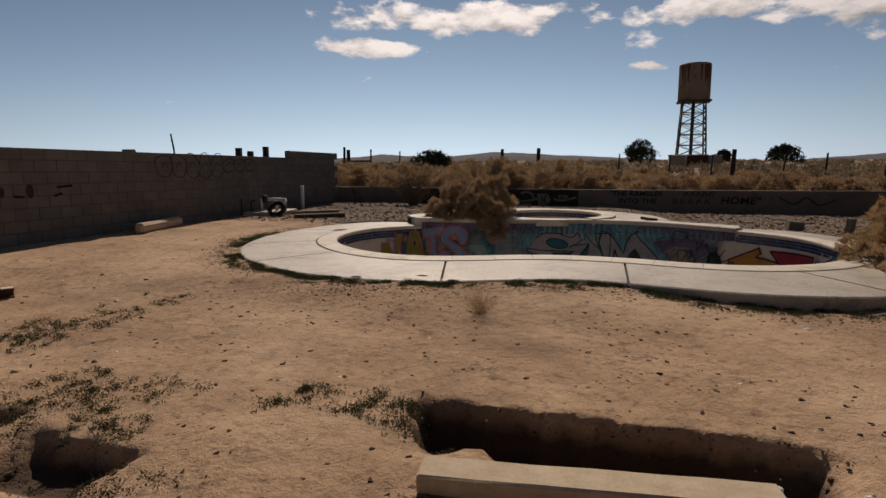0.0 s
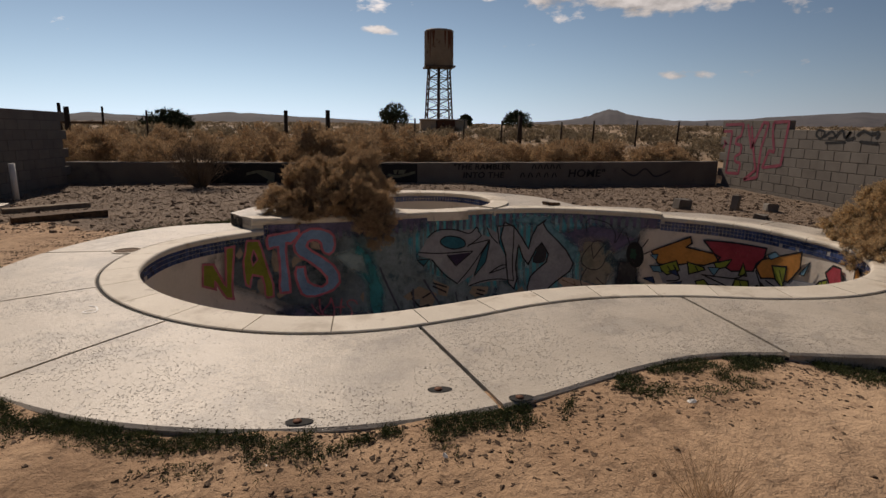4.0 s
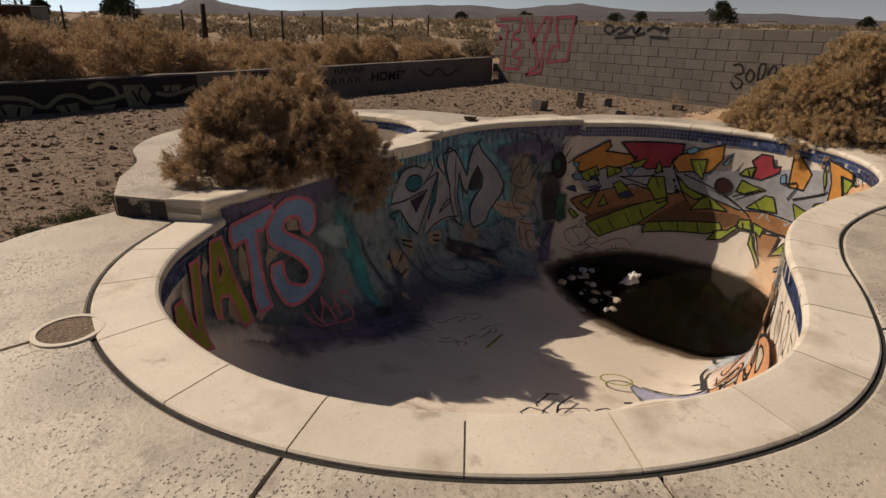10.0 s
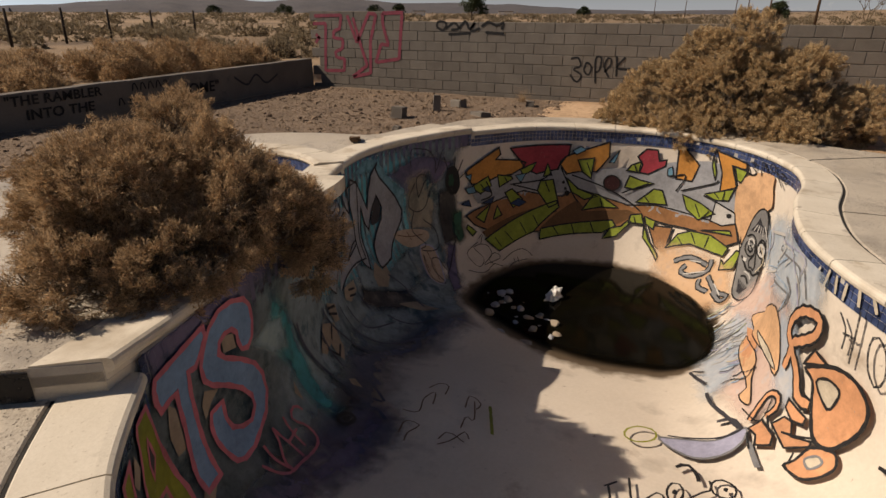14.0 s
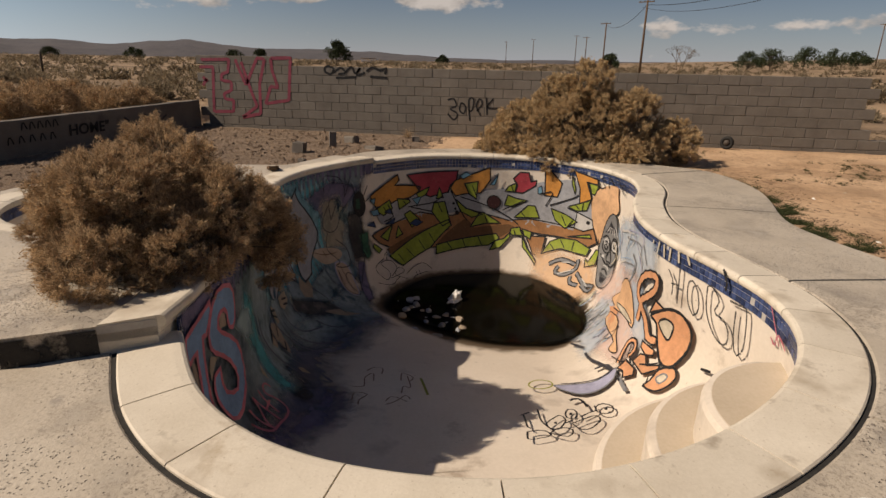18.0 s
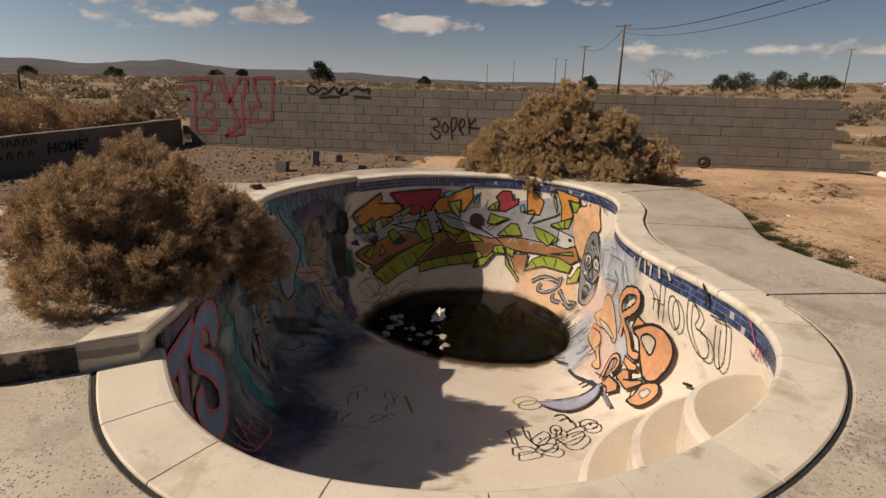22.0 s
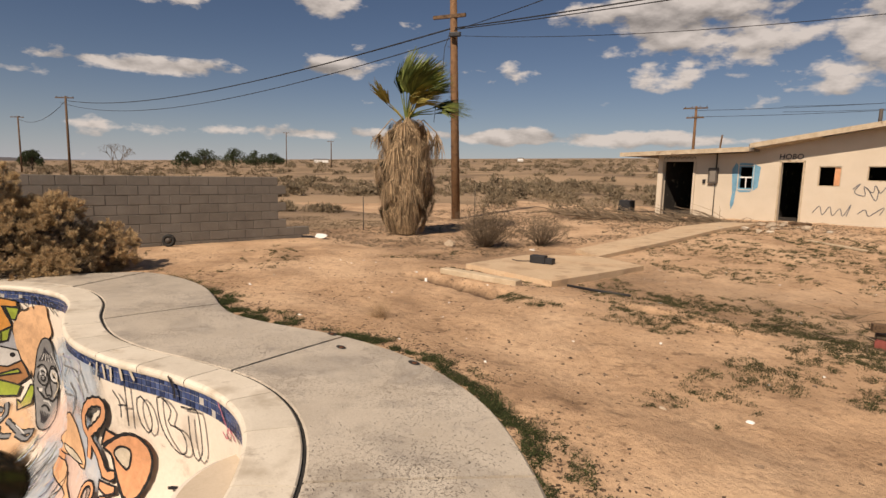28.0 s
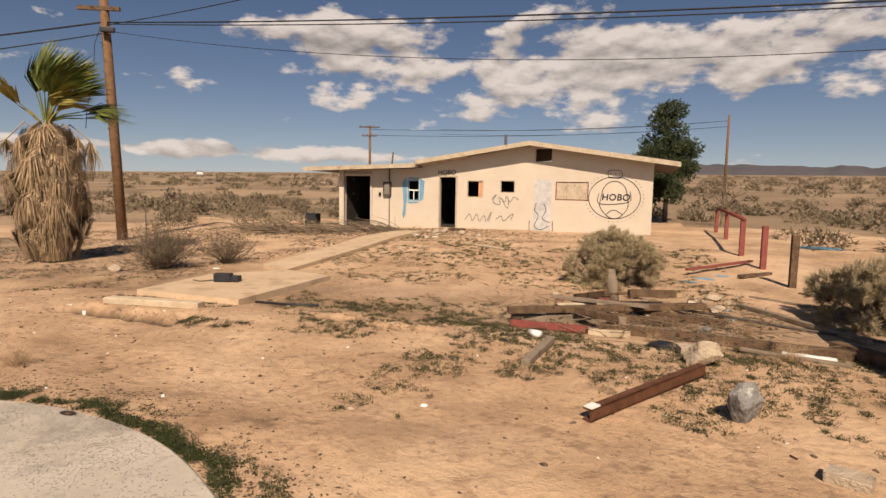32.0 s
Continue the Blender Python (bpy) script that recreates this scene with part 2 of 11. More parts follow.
    if ragged:
        # thin overspray that lets the wall show through in flecks
        rn = nd(t, "ShaderNodeTexNoise", Scale=ragged[0], Detail=6.0, Roughness=0.7)
        L(geo.outputs["Position"], rn.inputs["Vector"])
        r5 = t.nodes.new("ShaderNodeMapRange")
        r5.inputs[1].default_value, r5.inputs[2].default_value = ragged[1], ragged[2]
        L(rn.outputs["Fac"], r5.inputs[0])
        L(r5.outputs[0], bsdf.inputs["Alpha"])
    if cover:
        # paint that thins out towards its edge, in fine spray
        at_ = t.nodes.new("ShaderNodeAttribute")
        at_.attribute_name = "cover"
        cn = nd(t, "ShaderNodeTexNoise", Scale=cover[0], Detail=5.0, Roughness=0.65)
        L(geo.outputs["Position"], cn.inputs["Vector"])
        ma = t.nodes.new("ShaderNodeMath")
        ma.operation = "MULTIPLY_ADD"
        L(cn.outputs["Fac"], ma.inputs[0])
        ma.inputs[1].default_value = cover[1]
        L(at_.outputs["Fac"], ma.inputs[2])
        r6 = t.nodes.new("ShaderNodeMapRange")
        r6.inputs[1].default_value, r6.inputs[2].default_value = 0.5 * cover[1] + 0.02, 0.5 * cover[1] + 0.95
        r6.inputs[4].default_value = cover[2]
        L(ma.outputs[0], r6.inputs[0])
        L(r6.outputs[0], bsdf.inputs["Alpha"])
    if bump:
        bp = t.nodes.new("ShaderNodeBump")
        bp.inputs["Strength"].default_value, bp.inputs["Distance"].default_value = bump, depth
        L(add.outputs[0], bp.inputs["Height"])
        if lump:
            ln = nd(t, "ShaderNodeTexNoise", Scale=lump[0], Detail=5.0, Roughness=0.65)
            L(geo.outputs["Position"], ln.inputs["Vector"])
            b2 = t.nodes.new("ShaderNodeBump")
            b2.inputs["Strength"].default_value, b2.inputs["Distance"].default_value = 1.0, lump[1]
            L(ln.outputs["Fac"], b2.inputs["Height"])
            L(b2.outputs[0], bp.inputs["Normal"])
        if holes:
            b3 = t.nodes.new("ShaderNodeBump")
            b3.invert = True
            b3.inputs["Strength"].default_value, b3.inputs["Distance"].default_value = 1.0, 0.007
            L(pit_height, b3.inputs["Height"])
            L(b3.outputs[0], bp.inputs["Normal"])
        L(bp.outputs[0], bsdf.inputs["Normal"])
    return mt


M_SAND = mat("sand", (0.33, 0.205, 0.118), (0.55, 0.365, 0.222), 1.3, 0.95, 0.8, fine=85, c3=(0.22, 0.135, 0.078), spot=0.56, spot_scale=3.2, depth=0.016, lump=(5.0, 0.05),
             pits=[((0.10, 0.062, 0.038), 55, 0.62, 0.68, 0.7), ((0.13, 0.08, 0.048), 15, 0.56, 0.68, 0.6), ((0.66, 0.50, 0.34), 70, 0.64, 0.70, 0.5)], stain=[((0.20, 0.122, 0.072), 0.7, 0.50, 0.64, 0.5), ((0.60, 0.415, 0.265), 0.4, 0.46, 0.60, 0.6), ((0.24, 0.145, 0.085), 9.0, 0.54, 0.66, 0.5)])
M_SAND.node_tree.nodes["Principled BSDF"].inputs["Diffuse Roughness"].default_value = 0.1
M_PLAIN = mat("scrub_plain", (0.165, 0.112, 0.068), (0.30, 0.21, 0.13), 0.12, 0.95, 0.6, fine=5, c3=(0.13, 0.09, 0.06), spot=0.54, spot_scale=0.09, depth=0.05, lump=(1.2, 0.2), stain=[((0.36, 0.25, 0.155), 0.05, 0.5, 0.6, 0.7)])
M_GRAVEL = mat("gravel_bed", (0.125, 0.088, 0.062), (0.24, 0.172, 0.12), 2, 0.95, 0.9, fine=40, depth=0.04, pits=[((0.08, 0.06, 0.045), 22, 0.55, 0.64, 0.7), ((0.48, 0.38, 0.28), 30, 0.62, 0.68, 0.6)])
M_DECK = mat("deck_concrete", (0.40, 0.342, 0.268), (0.565, 0.50, 0.41), 1.6, 0.5, 0.5, fine=55, c3=(0.33, 0.29, 0.245), spot=0.6, spot_scale=3.0,
             holes=(70.0, 0.8, 0.9), zone=1.1, pits=[((0.14, 0.115, 0.09), 90, 0.55, 0.63, 0.6), ((0.15, 0.12, 0.095), 44, 0.56, 0.63, 0.6)], stain=[((0.17, 0.14, 0.11), 2.6, 0.50, 0.64, 0.8), ((0.25, 0.22, 0.185), 1.2, 0.48, 0.62, 0.65), ((0.62, 0.56, 0.47), 2.6, 0.56, 0.66, 0.5)])
M_COPING = mat("coping_stone", (0.54, 0.475, 0.38), (0.67, 0.605, 0.50), 3.0, 0.7, 0.2, fine=70, c3=(0.44, 0.36, 0.26), spot=0.6, spot_scale=2.2, obj_random=0.06,
               pits=[((0.30, 0.23, 0.16), 60, 0.63, 0.69, 0.4)], stain=[((0.33, 0.265, 0.19), 1.7, 0.53, 0.66, 0.65), ((0.24, 0.19, 0.14), 4.5, 0.62, 0.70, 0.6)])
M_PLASTER = mat("pool_plaster", (0.58, 0.505, 0.415), (0.70, 0.62, 0.525), 1.2, 0.75, 0.12, fine=30, c3=(0.40, 0.33, 0.26), spot=0.62, spot_scale=1.4,
                pits=[((0.22, 0.17, 0.13), 11, 0.69, 0.73, 0.6)], stain=[((0.30, 0.25, 0.20), 2.4, 0.57, 0.72, 0.5)])
M_TREAD = mat("dusty_tread", (0.44, 0.36, 0.265), (0.55, 0.46, 0.355), 2.2, 0.9, 0.2, fine=40, c3=(0.52, 0.44, 0.34), spot=0.6, spot_scale=2.5)
M_BLOCK = mat("concrete_block", (0.135, 0.117, 0.098), (0.20, 0.176, 0.149), 2.5, 0.95, 0.4, fine=70, obj_random=0.07, stain=[((0.14, 0.125, 0.11), 0.8, 0.52, 0.68, 0.5)])
M_MORTAR = mat("mortar", (0.085, 0.077, 0.067), (0.125, 0.113, 0.10), 8, 0.95, 0.4)
M_RETAIN = mat("cast_concrete", (0.12, 0.105, 0.088), (0.20, 0.175, 0.15), 1.3, 0.95, 0.35, fine=35, c3=(0.10, 0.09, 0.08), spot=0.58, spot_scale=1.2)
M_DARK = mat("dark_joint", (0.015, 0.014, 0.013), (0.04, 0.037, 0.033), 20, 0.9, 0.3)
M_TILE = mat("blue_tile", (0.022, 0.034, 0.095), (0.07, 0.098, 0.19), 14, 0.25, 0.05, fine=90, obj_random=0.45)
M_TILES = mat("blue_tiles_far", (0.022, 0.034, 0.095), (0.07, 0.098, 0.19), 14, 0.25, 0.05, fine=90, island=0.45)
M_GROUT = mat("grout", (0.34, 0.31, 0.28), (0.45, 0.42, 0.38), 12, 0.9, 0.2)
M_STUCCO = mat("house_stucco", (0.45, 0.38, 0.295), (0.53, 0.455, 0.36), 1.2, 0.9, 0.25, fine=60, c3=(0.43, 0.35, 0.255), spot=0.66, spot_scale=1.3)
M_ROOFING = mat("roofing", (0.10, 0.085, 0.07), (0.2, 0.17, 0.14), 4, 0.95, 0.5, fine=40)
M_FASCIA = mat("weathered_fascia", (0.30, 0.235, 0.16), (0.50, 0.41, 0.30), 5, 0.85, 0.3, fine=30, c3=(0.2, 0.14, 0.09), spot=0.6, spot_scale=4)
M_WOOD = mat("grey_wood", (0.13, 0.095, 0.065), (0.27, 0.21, 0.15), 7, 0.9, 0.5, fine=50, c3=(0.06, 0.045, 0.03), spot=0.6, spot_scale=5)
M_WOODDK = mat("dark_wood", (0.05, 0.028, 0.016), (0.17, 0.105, 0.06), 7, 0.9, 0.7, fine=45, c3=(0.022, 0.014, 0.009), spot=0.56, spot_scale=9)
M_WOODLT = mat("pale_wood", (0.38, 0.29, 0.19), (0.55, 0.44, 0.31), 7, 0.85, 0.35, fine=45)
M_POLE = mat("pole_wood", (0.095, 0.048, 0.022), (0.20, 0.11, 0.055), 5, 0.85, 0.4, fine=35, c3=(0.07, 0.035, 0.02), spot=0.6, spot_scale=3)
M_RED = mat("red_paint", (0.16, 0.035, 0.028), (0.25, 0.07, 0.055), 9, 0.75, 0.3, fine=40, c3=(0.10, 0.05, 0.035), spot=0.6, spot_scale=8)
M_RUST = mat("rusted_steel", (0.075, 0.03, 0.016), (0.17, 0.075, 0.04), 10, 0.75, 0.3, metal=0.3, fine=60)
M_BLACK = mat("black_plastic", (0.012, 0.012, 0.013), (0.03, 0.03, 0.032), 10, 0.5, 0.1)
M_RUBBER = mat("black_rubber", (0.012, 0.012, 0.012), (0.035, 0.033, 0.03), 20, 0.85, 0.3)
M_WHITE = mat("white_paint", (0.62, 0.60, 0.56), (0.76, 0.74, 0.70), 8, 0.6, 0.15)
M_ROCK = mat("grey_rock", (0.13, 0.125, 0.12), (0.30, 0.285, 0.27), 9, 0.9, 0.9, fine=40, depth=0.03, c3=(0.42, 0.40, 0.37), spot=0.6, spot_scale=11)
M_ROCKT = mat("tan_rock", (0.30, 0.225, 0.155), (0.50, 0.405, 0.30), 9, 0.9, 0.9, fine=40, depth=0.03, c3=(0.20, 0.15, 0.11), spot=0.6, spot_scale=13)
M_PEBBLE = mat("gravel_stones", (0.11, 0.075, 0.05), (0.27, 0.19, 0.128), 5, 0.95, 0.3, island=0.5)
M_BRUSH = mat("dry_brush", (0.30, 0.20, 0.115), (0.56, 0.40, 0.24), 4, 0.9, 0.0, fine=30, island=0.5, through=0.3)
M_BRUSH2 = mat("dry_brush_pale", (0.36, 0.25, 0.135), (0.62, 0.455, 0.26), 4, 0.9, 0.0, fine=30, island=0.5, through=0.3)
M_SCRUB = mat("desert_scrub", (0.15, 0.115, 0.075), (0.31, 0.245, 0.16), 0.2, 0.95, 0.0, fine=3, island=0.4, through=0.35)
M_SAGE = mat("dry_sage", (0.33, 0.26, 0.155), (0.56, 0.46, 0.30), 4, 0.9, 0.0, fine=30, island=0.4, through=0.35)
M_TWIG = mat("dry_twigs", (0.10, 0.07, 0.045), (0.2, 0.15, 0.1), 9, 0.9, 0.0, island=0.3)
M_WEED = mat("low_weeds", (0.04, 0.039, 0.018), (0.10, 0.094, 0.042), 3, 0.9, 0.0, fine=20, island=0.4, through=0.25)
M_GREEN = mat("tree_leaves", (0.022, 0.032, 0.014), (0.065, 0.08, 0.033), 2, 0.85, 0.0, fine=12, island=0.4)
M_BARK = mat("bark", (0.06, 0.042, 0.03), (0.12, 0.09, 0.065), 9, 0.95, 0.5)
M_GRASS = mat("green_grass", (0.024, 0.034, 0.012), (0.075, 0.085, 0.03), 5, 0.85, 0.0, fine=20, island=0.45, through=0.25)
M_CLOD = mat("dark_clods", (0.05, 0.032, 0.02), (0.125, 0.082, 0.053), 5, 0.95, 0.3, island=0.45)
M_POST = mat("charred_post", (0.018, 0.013, 0.01), (0.055, 0.038, 0.027), 7, 0.9, 0.4, fine=40)
M_FROND = mat("palm_green", (0.05, 0.075, 0.016), (0.15, 0.17, 0.04), 3, 0.7, 0.0, fine=15, island=0.35)
M_FRONDY = mat("palm_yellow", (0.20, 0.17, 0.04), (0.36, 0.29, 0.08), 3, 0.75, 0.0, fine=15, island=0.3)
M_THATCH = mat("dead_palm", (0.15, 0.095, 0.052), (0.40, 0.285, 0.17), 5, 0.9, 0.0, fine=30, island=0.6)
M_STEEL = mat("tower_steel", (0.05, 0.042, 0.036), (0.11, 0.09, 0.075), 3, 0.7, 0.1, metal=0.2)
M_TANK = mat("tank_paint", (0.17, 0.14, 0.11), (0.26, 0.225, 0.18), 0.5, 0.75, 0.1, fine=6, c3=(0.07, 0.035, 0.02), spot=0.58, spot_scale=0.7)
M_HILL = mat("far_hills", (0.06, 0.058, 0.066), (0.105, 0.094, 0.094), 0.01, 1.0, 0.0, fine=0.08)
M_WIRE = mat("cable", (0.01, 0.01, 0.011), (0.02, 0.02, 0.02), 10, 0.7, 0.0)
# near-black puts the rooms' shade into the colour; pale blotches for clutter
M_INSIDE = mat("shade_dark_interior", (0.014, 0.012, 0.010), (0.04, 0.033, 0.027), 2, 0.95, 0.2, c3=(0.20, 0.165, 0.125), spot=0.6, spot_scale=2.6)


for mt_ in (M_DECK, M_COPING):
    mt_.node_tree.nodes["Principled BSDF"].inputs["Specular IOR Level"].default_value = 0.4


def tide(mt, level, reach=0.05, amount=0.92, tint=(0.06, 0.035, 0.014)):
    """A brown scum band left on a wall a little above standing water."""
    t = mt.node_tree
    bsdf = t.nodes["Principled BSDF"]
    src = bsdf.inputs["Base Color"].links[0].from_socket
    geo = t.nodes.new("ShaderNodeNewGeometry")
    sep = t.nodes.new("ShaderNodeSeparateXYZ")
    t.links.new(geo.outputs["Position"], sep.inputs[0])
    ns = nd(t, "ShaderNodeTexNoise", Scale=5.0, Detail=5.0, Roughness=0.6)
    t.links.new(geo.outputs["Position"], ns.inputs["Vector"])
    ad = t.nodes.new("ShaderNodeMath")
    ad.operation = "MULTIPLY_ADD"
    t.links.new(ns.outputs["Fac"], ad.inputs[0])
    ad.inputs[1].default_value = -0.10
    t.links.new(sep.outputs[2], ad.inputs[2])
    rg = t.nodes.new("ShaderNodeMapRange")
    rg.inputs[1].default_value, rg.inputs[2].default_value = level - reach, level
    rg.inputs[3].default_value, rg.inputs[4].default_value = amount, 0.0
    t.links.new(ad.outputs[0], rg.inputs[0])
    mx = t.nodes.new("ShaderNodeMix")
    mx.data_type = "RGBA"
    mx.inputs[7].default_value = (*tint, 1)
    t.links.new(rg.outputs[0], mx.inputs[0])
    t.links.new(src, mx.inputs[6])
    t.links.new(mx.outputs[2], bsdf.inputs["Base Color"])


tide(M_PLASTER, -1.45, 0.6, 0.3, (0.22, 0.175, 0.13))
tide(M_PLASTER, -1.94)


def dug_shade(mt, level):
    """Darker soil colour below a level: paints in the shade where the ground has been dug."""
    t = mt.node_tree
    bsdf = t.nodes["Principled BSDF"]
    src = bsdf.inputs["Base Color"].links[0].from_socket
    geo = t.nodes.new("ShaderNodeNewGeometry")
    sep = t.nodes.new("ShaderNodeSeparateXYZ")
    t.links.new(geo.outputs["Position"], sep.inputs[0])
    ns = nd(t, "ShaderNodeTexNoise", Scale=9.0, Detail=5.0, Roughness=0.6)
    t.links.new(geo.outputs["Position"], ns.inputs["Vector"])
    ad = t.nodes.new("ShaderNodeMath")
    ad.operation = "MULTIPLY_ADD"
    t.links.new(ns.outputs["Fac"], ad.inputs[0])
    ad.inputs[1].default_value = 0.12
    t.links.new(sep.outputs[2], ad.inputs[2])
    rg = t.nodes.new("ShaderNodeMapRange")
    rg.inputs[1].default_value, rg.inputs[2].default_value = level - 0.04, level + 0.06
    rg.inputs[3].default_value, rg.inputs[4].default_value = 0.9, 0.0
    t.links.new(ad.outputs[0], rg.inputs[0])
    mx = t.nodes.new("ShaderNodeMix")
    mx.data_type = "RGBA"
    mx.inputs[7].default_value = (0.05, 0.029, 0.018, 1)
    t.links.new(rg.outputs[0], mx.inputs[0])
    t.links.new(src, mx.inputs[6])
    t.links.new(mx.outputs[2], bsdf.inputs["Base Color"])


# trench and pit shade, mixed into the sand colour by height
dug_shade(M_SAND, -0.2)


def paint(name, c, wear=0.42):
    d = tuple(max(0.0, v * (1 - wear)) for v in c)
    return mat(name, d, c, 4, 0.7, 0.05, fine=26, pits=[((0.30, 0.25, 0.20), 46, 0.66, 0.70, 0.55)], stain=[(tuple(v * 0.45 for v in c), 7.0, 0.56, 0.70, 0.45)])


P = {k: paint("paint_" + k, c) for k, c in dict(
    black=(0.018, 0.017, 0.018), white=(0.55, 0.53, 0.5), red=(0.42, 0.05, 0.07), orange=(0.62, 0.27, 0.06),
    lime=(0.29, 0.35, 0.045), brown=(0.17, 0.085, 0.035), blue=(0.19, 0.31, 0.48), teal=(0.03, 0.17, 0.22),
    navy=(0.035, 0.035, 0.10), purple=(0.10, 0.065, 0.16), pink=(0.55, 0.16, 0.20), olive=(0.26, 0.27, 0.03),
    silver=(0.36, 0.365, 0.385), peach=(0.72, 0.43, 0.24), coral=(0.68, 0.33, 0.17), grey=(0.16, 0.16, 0.17),
    sky=(0.32, 0.44, 0.58), lilac=(0.38, 0.38, 0.50), maroon=(0.30, 0.06, 0.09), pale=(0.52, 0.40, 0.30),
    cyan=(0.15, 0.33, 0.45), char=(0.045, 0.043, 0.05), cream=(0.60, 0.52, 0.40), yellow=(0.50, 0.38, 0.08), tan=(0.36, 0.17, 0.07), moss=(0.20, 0.20, 0.13),
    rose=(0.50, 0.15, 0.19), forest=(0.02, 0.075, 0.045), dusk=(0.075, 0.08, 0.105), plum=(0.05, 0.035, 0.075), navyblue=(0.03, 0.06, 0.15), maroon_black=(0.06, 0.018, 0.02),
    mid_grey=(0.20, 0.20, 0.205), sage=(0.34, 0.37, 0.26), bone=(0.36, 0.285, 0.21), stone=(0.22, 0.215, 0.21)).items()}
P["worn_black"] = mat("paint_worn_black", (0.014, 0.013, 0.014), (0.03, 0.028, 0.03), 4, 0.7, 0.05, fine=26, ragged=(75.0, 0.36, 0.46))

# ---- helpers for meshes ----
def mesh(name, verts, faces, material, parent=None, label="", smooth=False):
    me = bpy.data.meshes.new(name)
    me.from_pydata([tuple(map(float, v)) for v in verts], [], [tuple(map(int, f)) for f in faces])
    if material:
        me.materials.append(material)
    if smooth:
        me.polygons.foreach_set("use_smooth", [True] * len(me.polygons))
    me.update()
    ob = new(name, me)
    if parent:
        ob.parent = parent
    if label:
        ob["label"] = label
    return ob


def part(name, bm, material, parent=None, label="", smooth=False):
    me = bpy.data.meshes.new(name)
    bm.to_mesh(me)
    bm.free()
    me.materials.append(material)
    if smooth:
        me.polygons.foreach_set("use_smooth", [True] * len(me.polygons))
    ob = new(name, me)
    if parent:
        ob.parent = parent
    if label:
        ob["label"] = label
    return ob


def empty(name, label, category, at=(0, 0, 0), group="", kind=""):
    ob = new(name)
    ob.empty_display_size = 0.2
    ob.location = at
    return tagged(ob, label, category, group, kind)


def box_bm(sx, sy, sz, at=(0, 0, 0), rot=(0, 0, 0), bevel=0.0, jitter=0.0):
    """A box whose base is centred on at, with bevelled and slightly uneven edges."""
    bm = bmesh.new()
    bmesh.ops.create_cube(bm, size=1.0)
    bmesh.ops.scale(bm, vec=(sx, sy, sz), verts=bm.verts)
    if bevel:
        bmesh.ops.bevel(bm, geom=bm.edges[:], offset=bevel, segments=2, affect="EDGES", profile=0.7)
    if jitter:
        for v in bm.verts:
            v.co += Vector((random.uniform(-1, 1), random.uniform(-1, 1), random.uniform(-1, 1))) * jitter
    bmesh.ops.translate(bm, vec=(0, 0, sz / 2), verts=bm.verts)
    bmesh.ops.transform(bm, matrix=pose(*at, *rot), verts=bm.verts)
    return bm


def tube_data(pts, radii, sides=8, caps=True):
    pts = [Vector(p) for p in pts]
    vs, fs = [], []
    n = len(pts)
    for i, p in enumerate(pts):
        d = (pts[min(i + 1, n - 1)] - pts[max(i - 1, 0)]).normalized()
        q = d.to_track_quat("Z", "Y")
        r = radii[i] if hasattr(radii, "__len__") else radii
        for k in range(sides):
            a = 2 * math.pi * k / sides
            vs.append(p + q @ Vector((math.cos(a) * r, math.sin(a) * r, 0)))
    for i in range(n - 1):
        for k in range(sides):
            a, b = i * sides + k, i * sides + (k + 1) % sides
            fs.append((a, b, b + sides, a + sides))
    if caps:
        fs.append(tuple(range(sides - 1, -1, -1)))
        fs.append(tuple(range((n - 1) * sides, n * sides)))
    return vs, fs


def tube(name, pts, radii, material, parent=None, sides=8, label="", smooth=True):
    vs, fs = tube_data(pts, radii, sides)
    return mesh(name, vs, fs, material, parent, label, smooth)


def join_data(parts):
    vs, fs = [], []
    for v, f in parts:
        o = len(vs)
        vs.extend(v)
        fs.extend(tuple(i + o for i in q) for q in f)
    return vs, fs


def box_data(sx, sy, sz, m):
    vs = [m @ Vector((x * sx / 2, y * sy / 2, z * sz)) for z in (0, 1) for x, y in ((-1, -1), (1, -1), (1, 1), (-1, 1))]
    return vs, [(3, 2, 1, 0), (4, 5, 6, 7), (0, 1, 5, 4), (1, 2, 6, 5), (2, 3, 7, 6), (3, 0, 4, 7)]


def smoothstep(a, b, x):
    x = min(1.0, max(0.0, (x - a) / (b - a)))
    return x * x * (3 - 2 * x)


def ground_z(x, y):
    """Height of the desert floor: almost level yard, a raised plain to the north, rising gently to the south."""
    z = -0.14 - 0.10 * smoothstep(2.5, 1.0, y)
    z += 0.1 * smoothstep(4.7, 5.75, y) * smoothstep(4.2, 2.2, x)
    z += smoothstep(1.0, -14.0, y) * (0.35 - 0.027 * max(0.0, min(x - 3.0, 9.0)))
    if y < -14:
        z += 0.034 * (-14 - y) * smoothstep(-14, -60, y)
    z += 0.38 * smoothstep(17.75, 18.3, y)
    r = math.hypot(x, y - 9)
    z += 0.02 * noise.noise((x * 0.9, y * 0.9, 0)) + 0.02 * noise.noise((x * 2.3, y * 2.3, 5)) * smoothstep(60, 20, r)
    z += 0.25 * noise.noise((x * 0.04, y * 0.04, 3)) * smoothstep(30, 80, r)
    return z


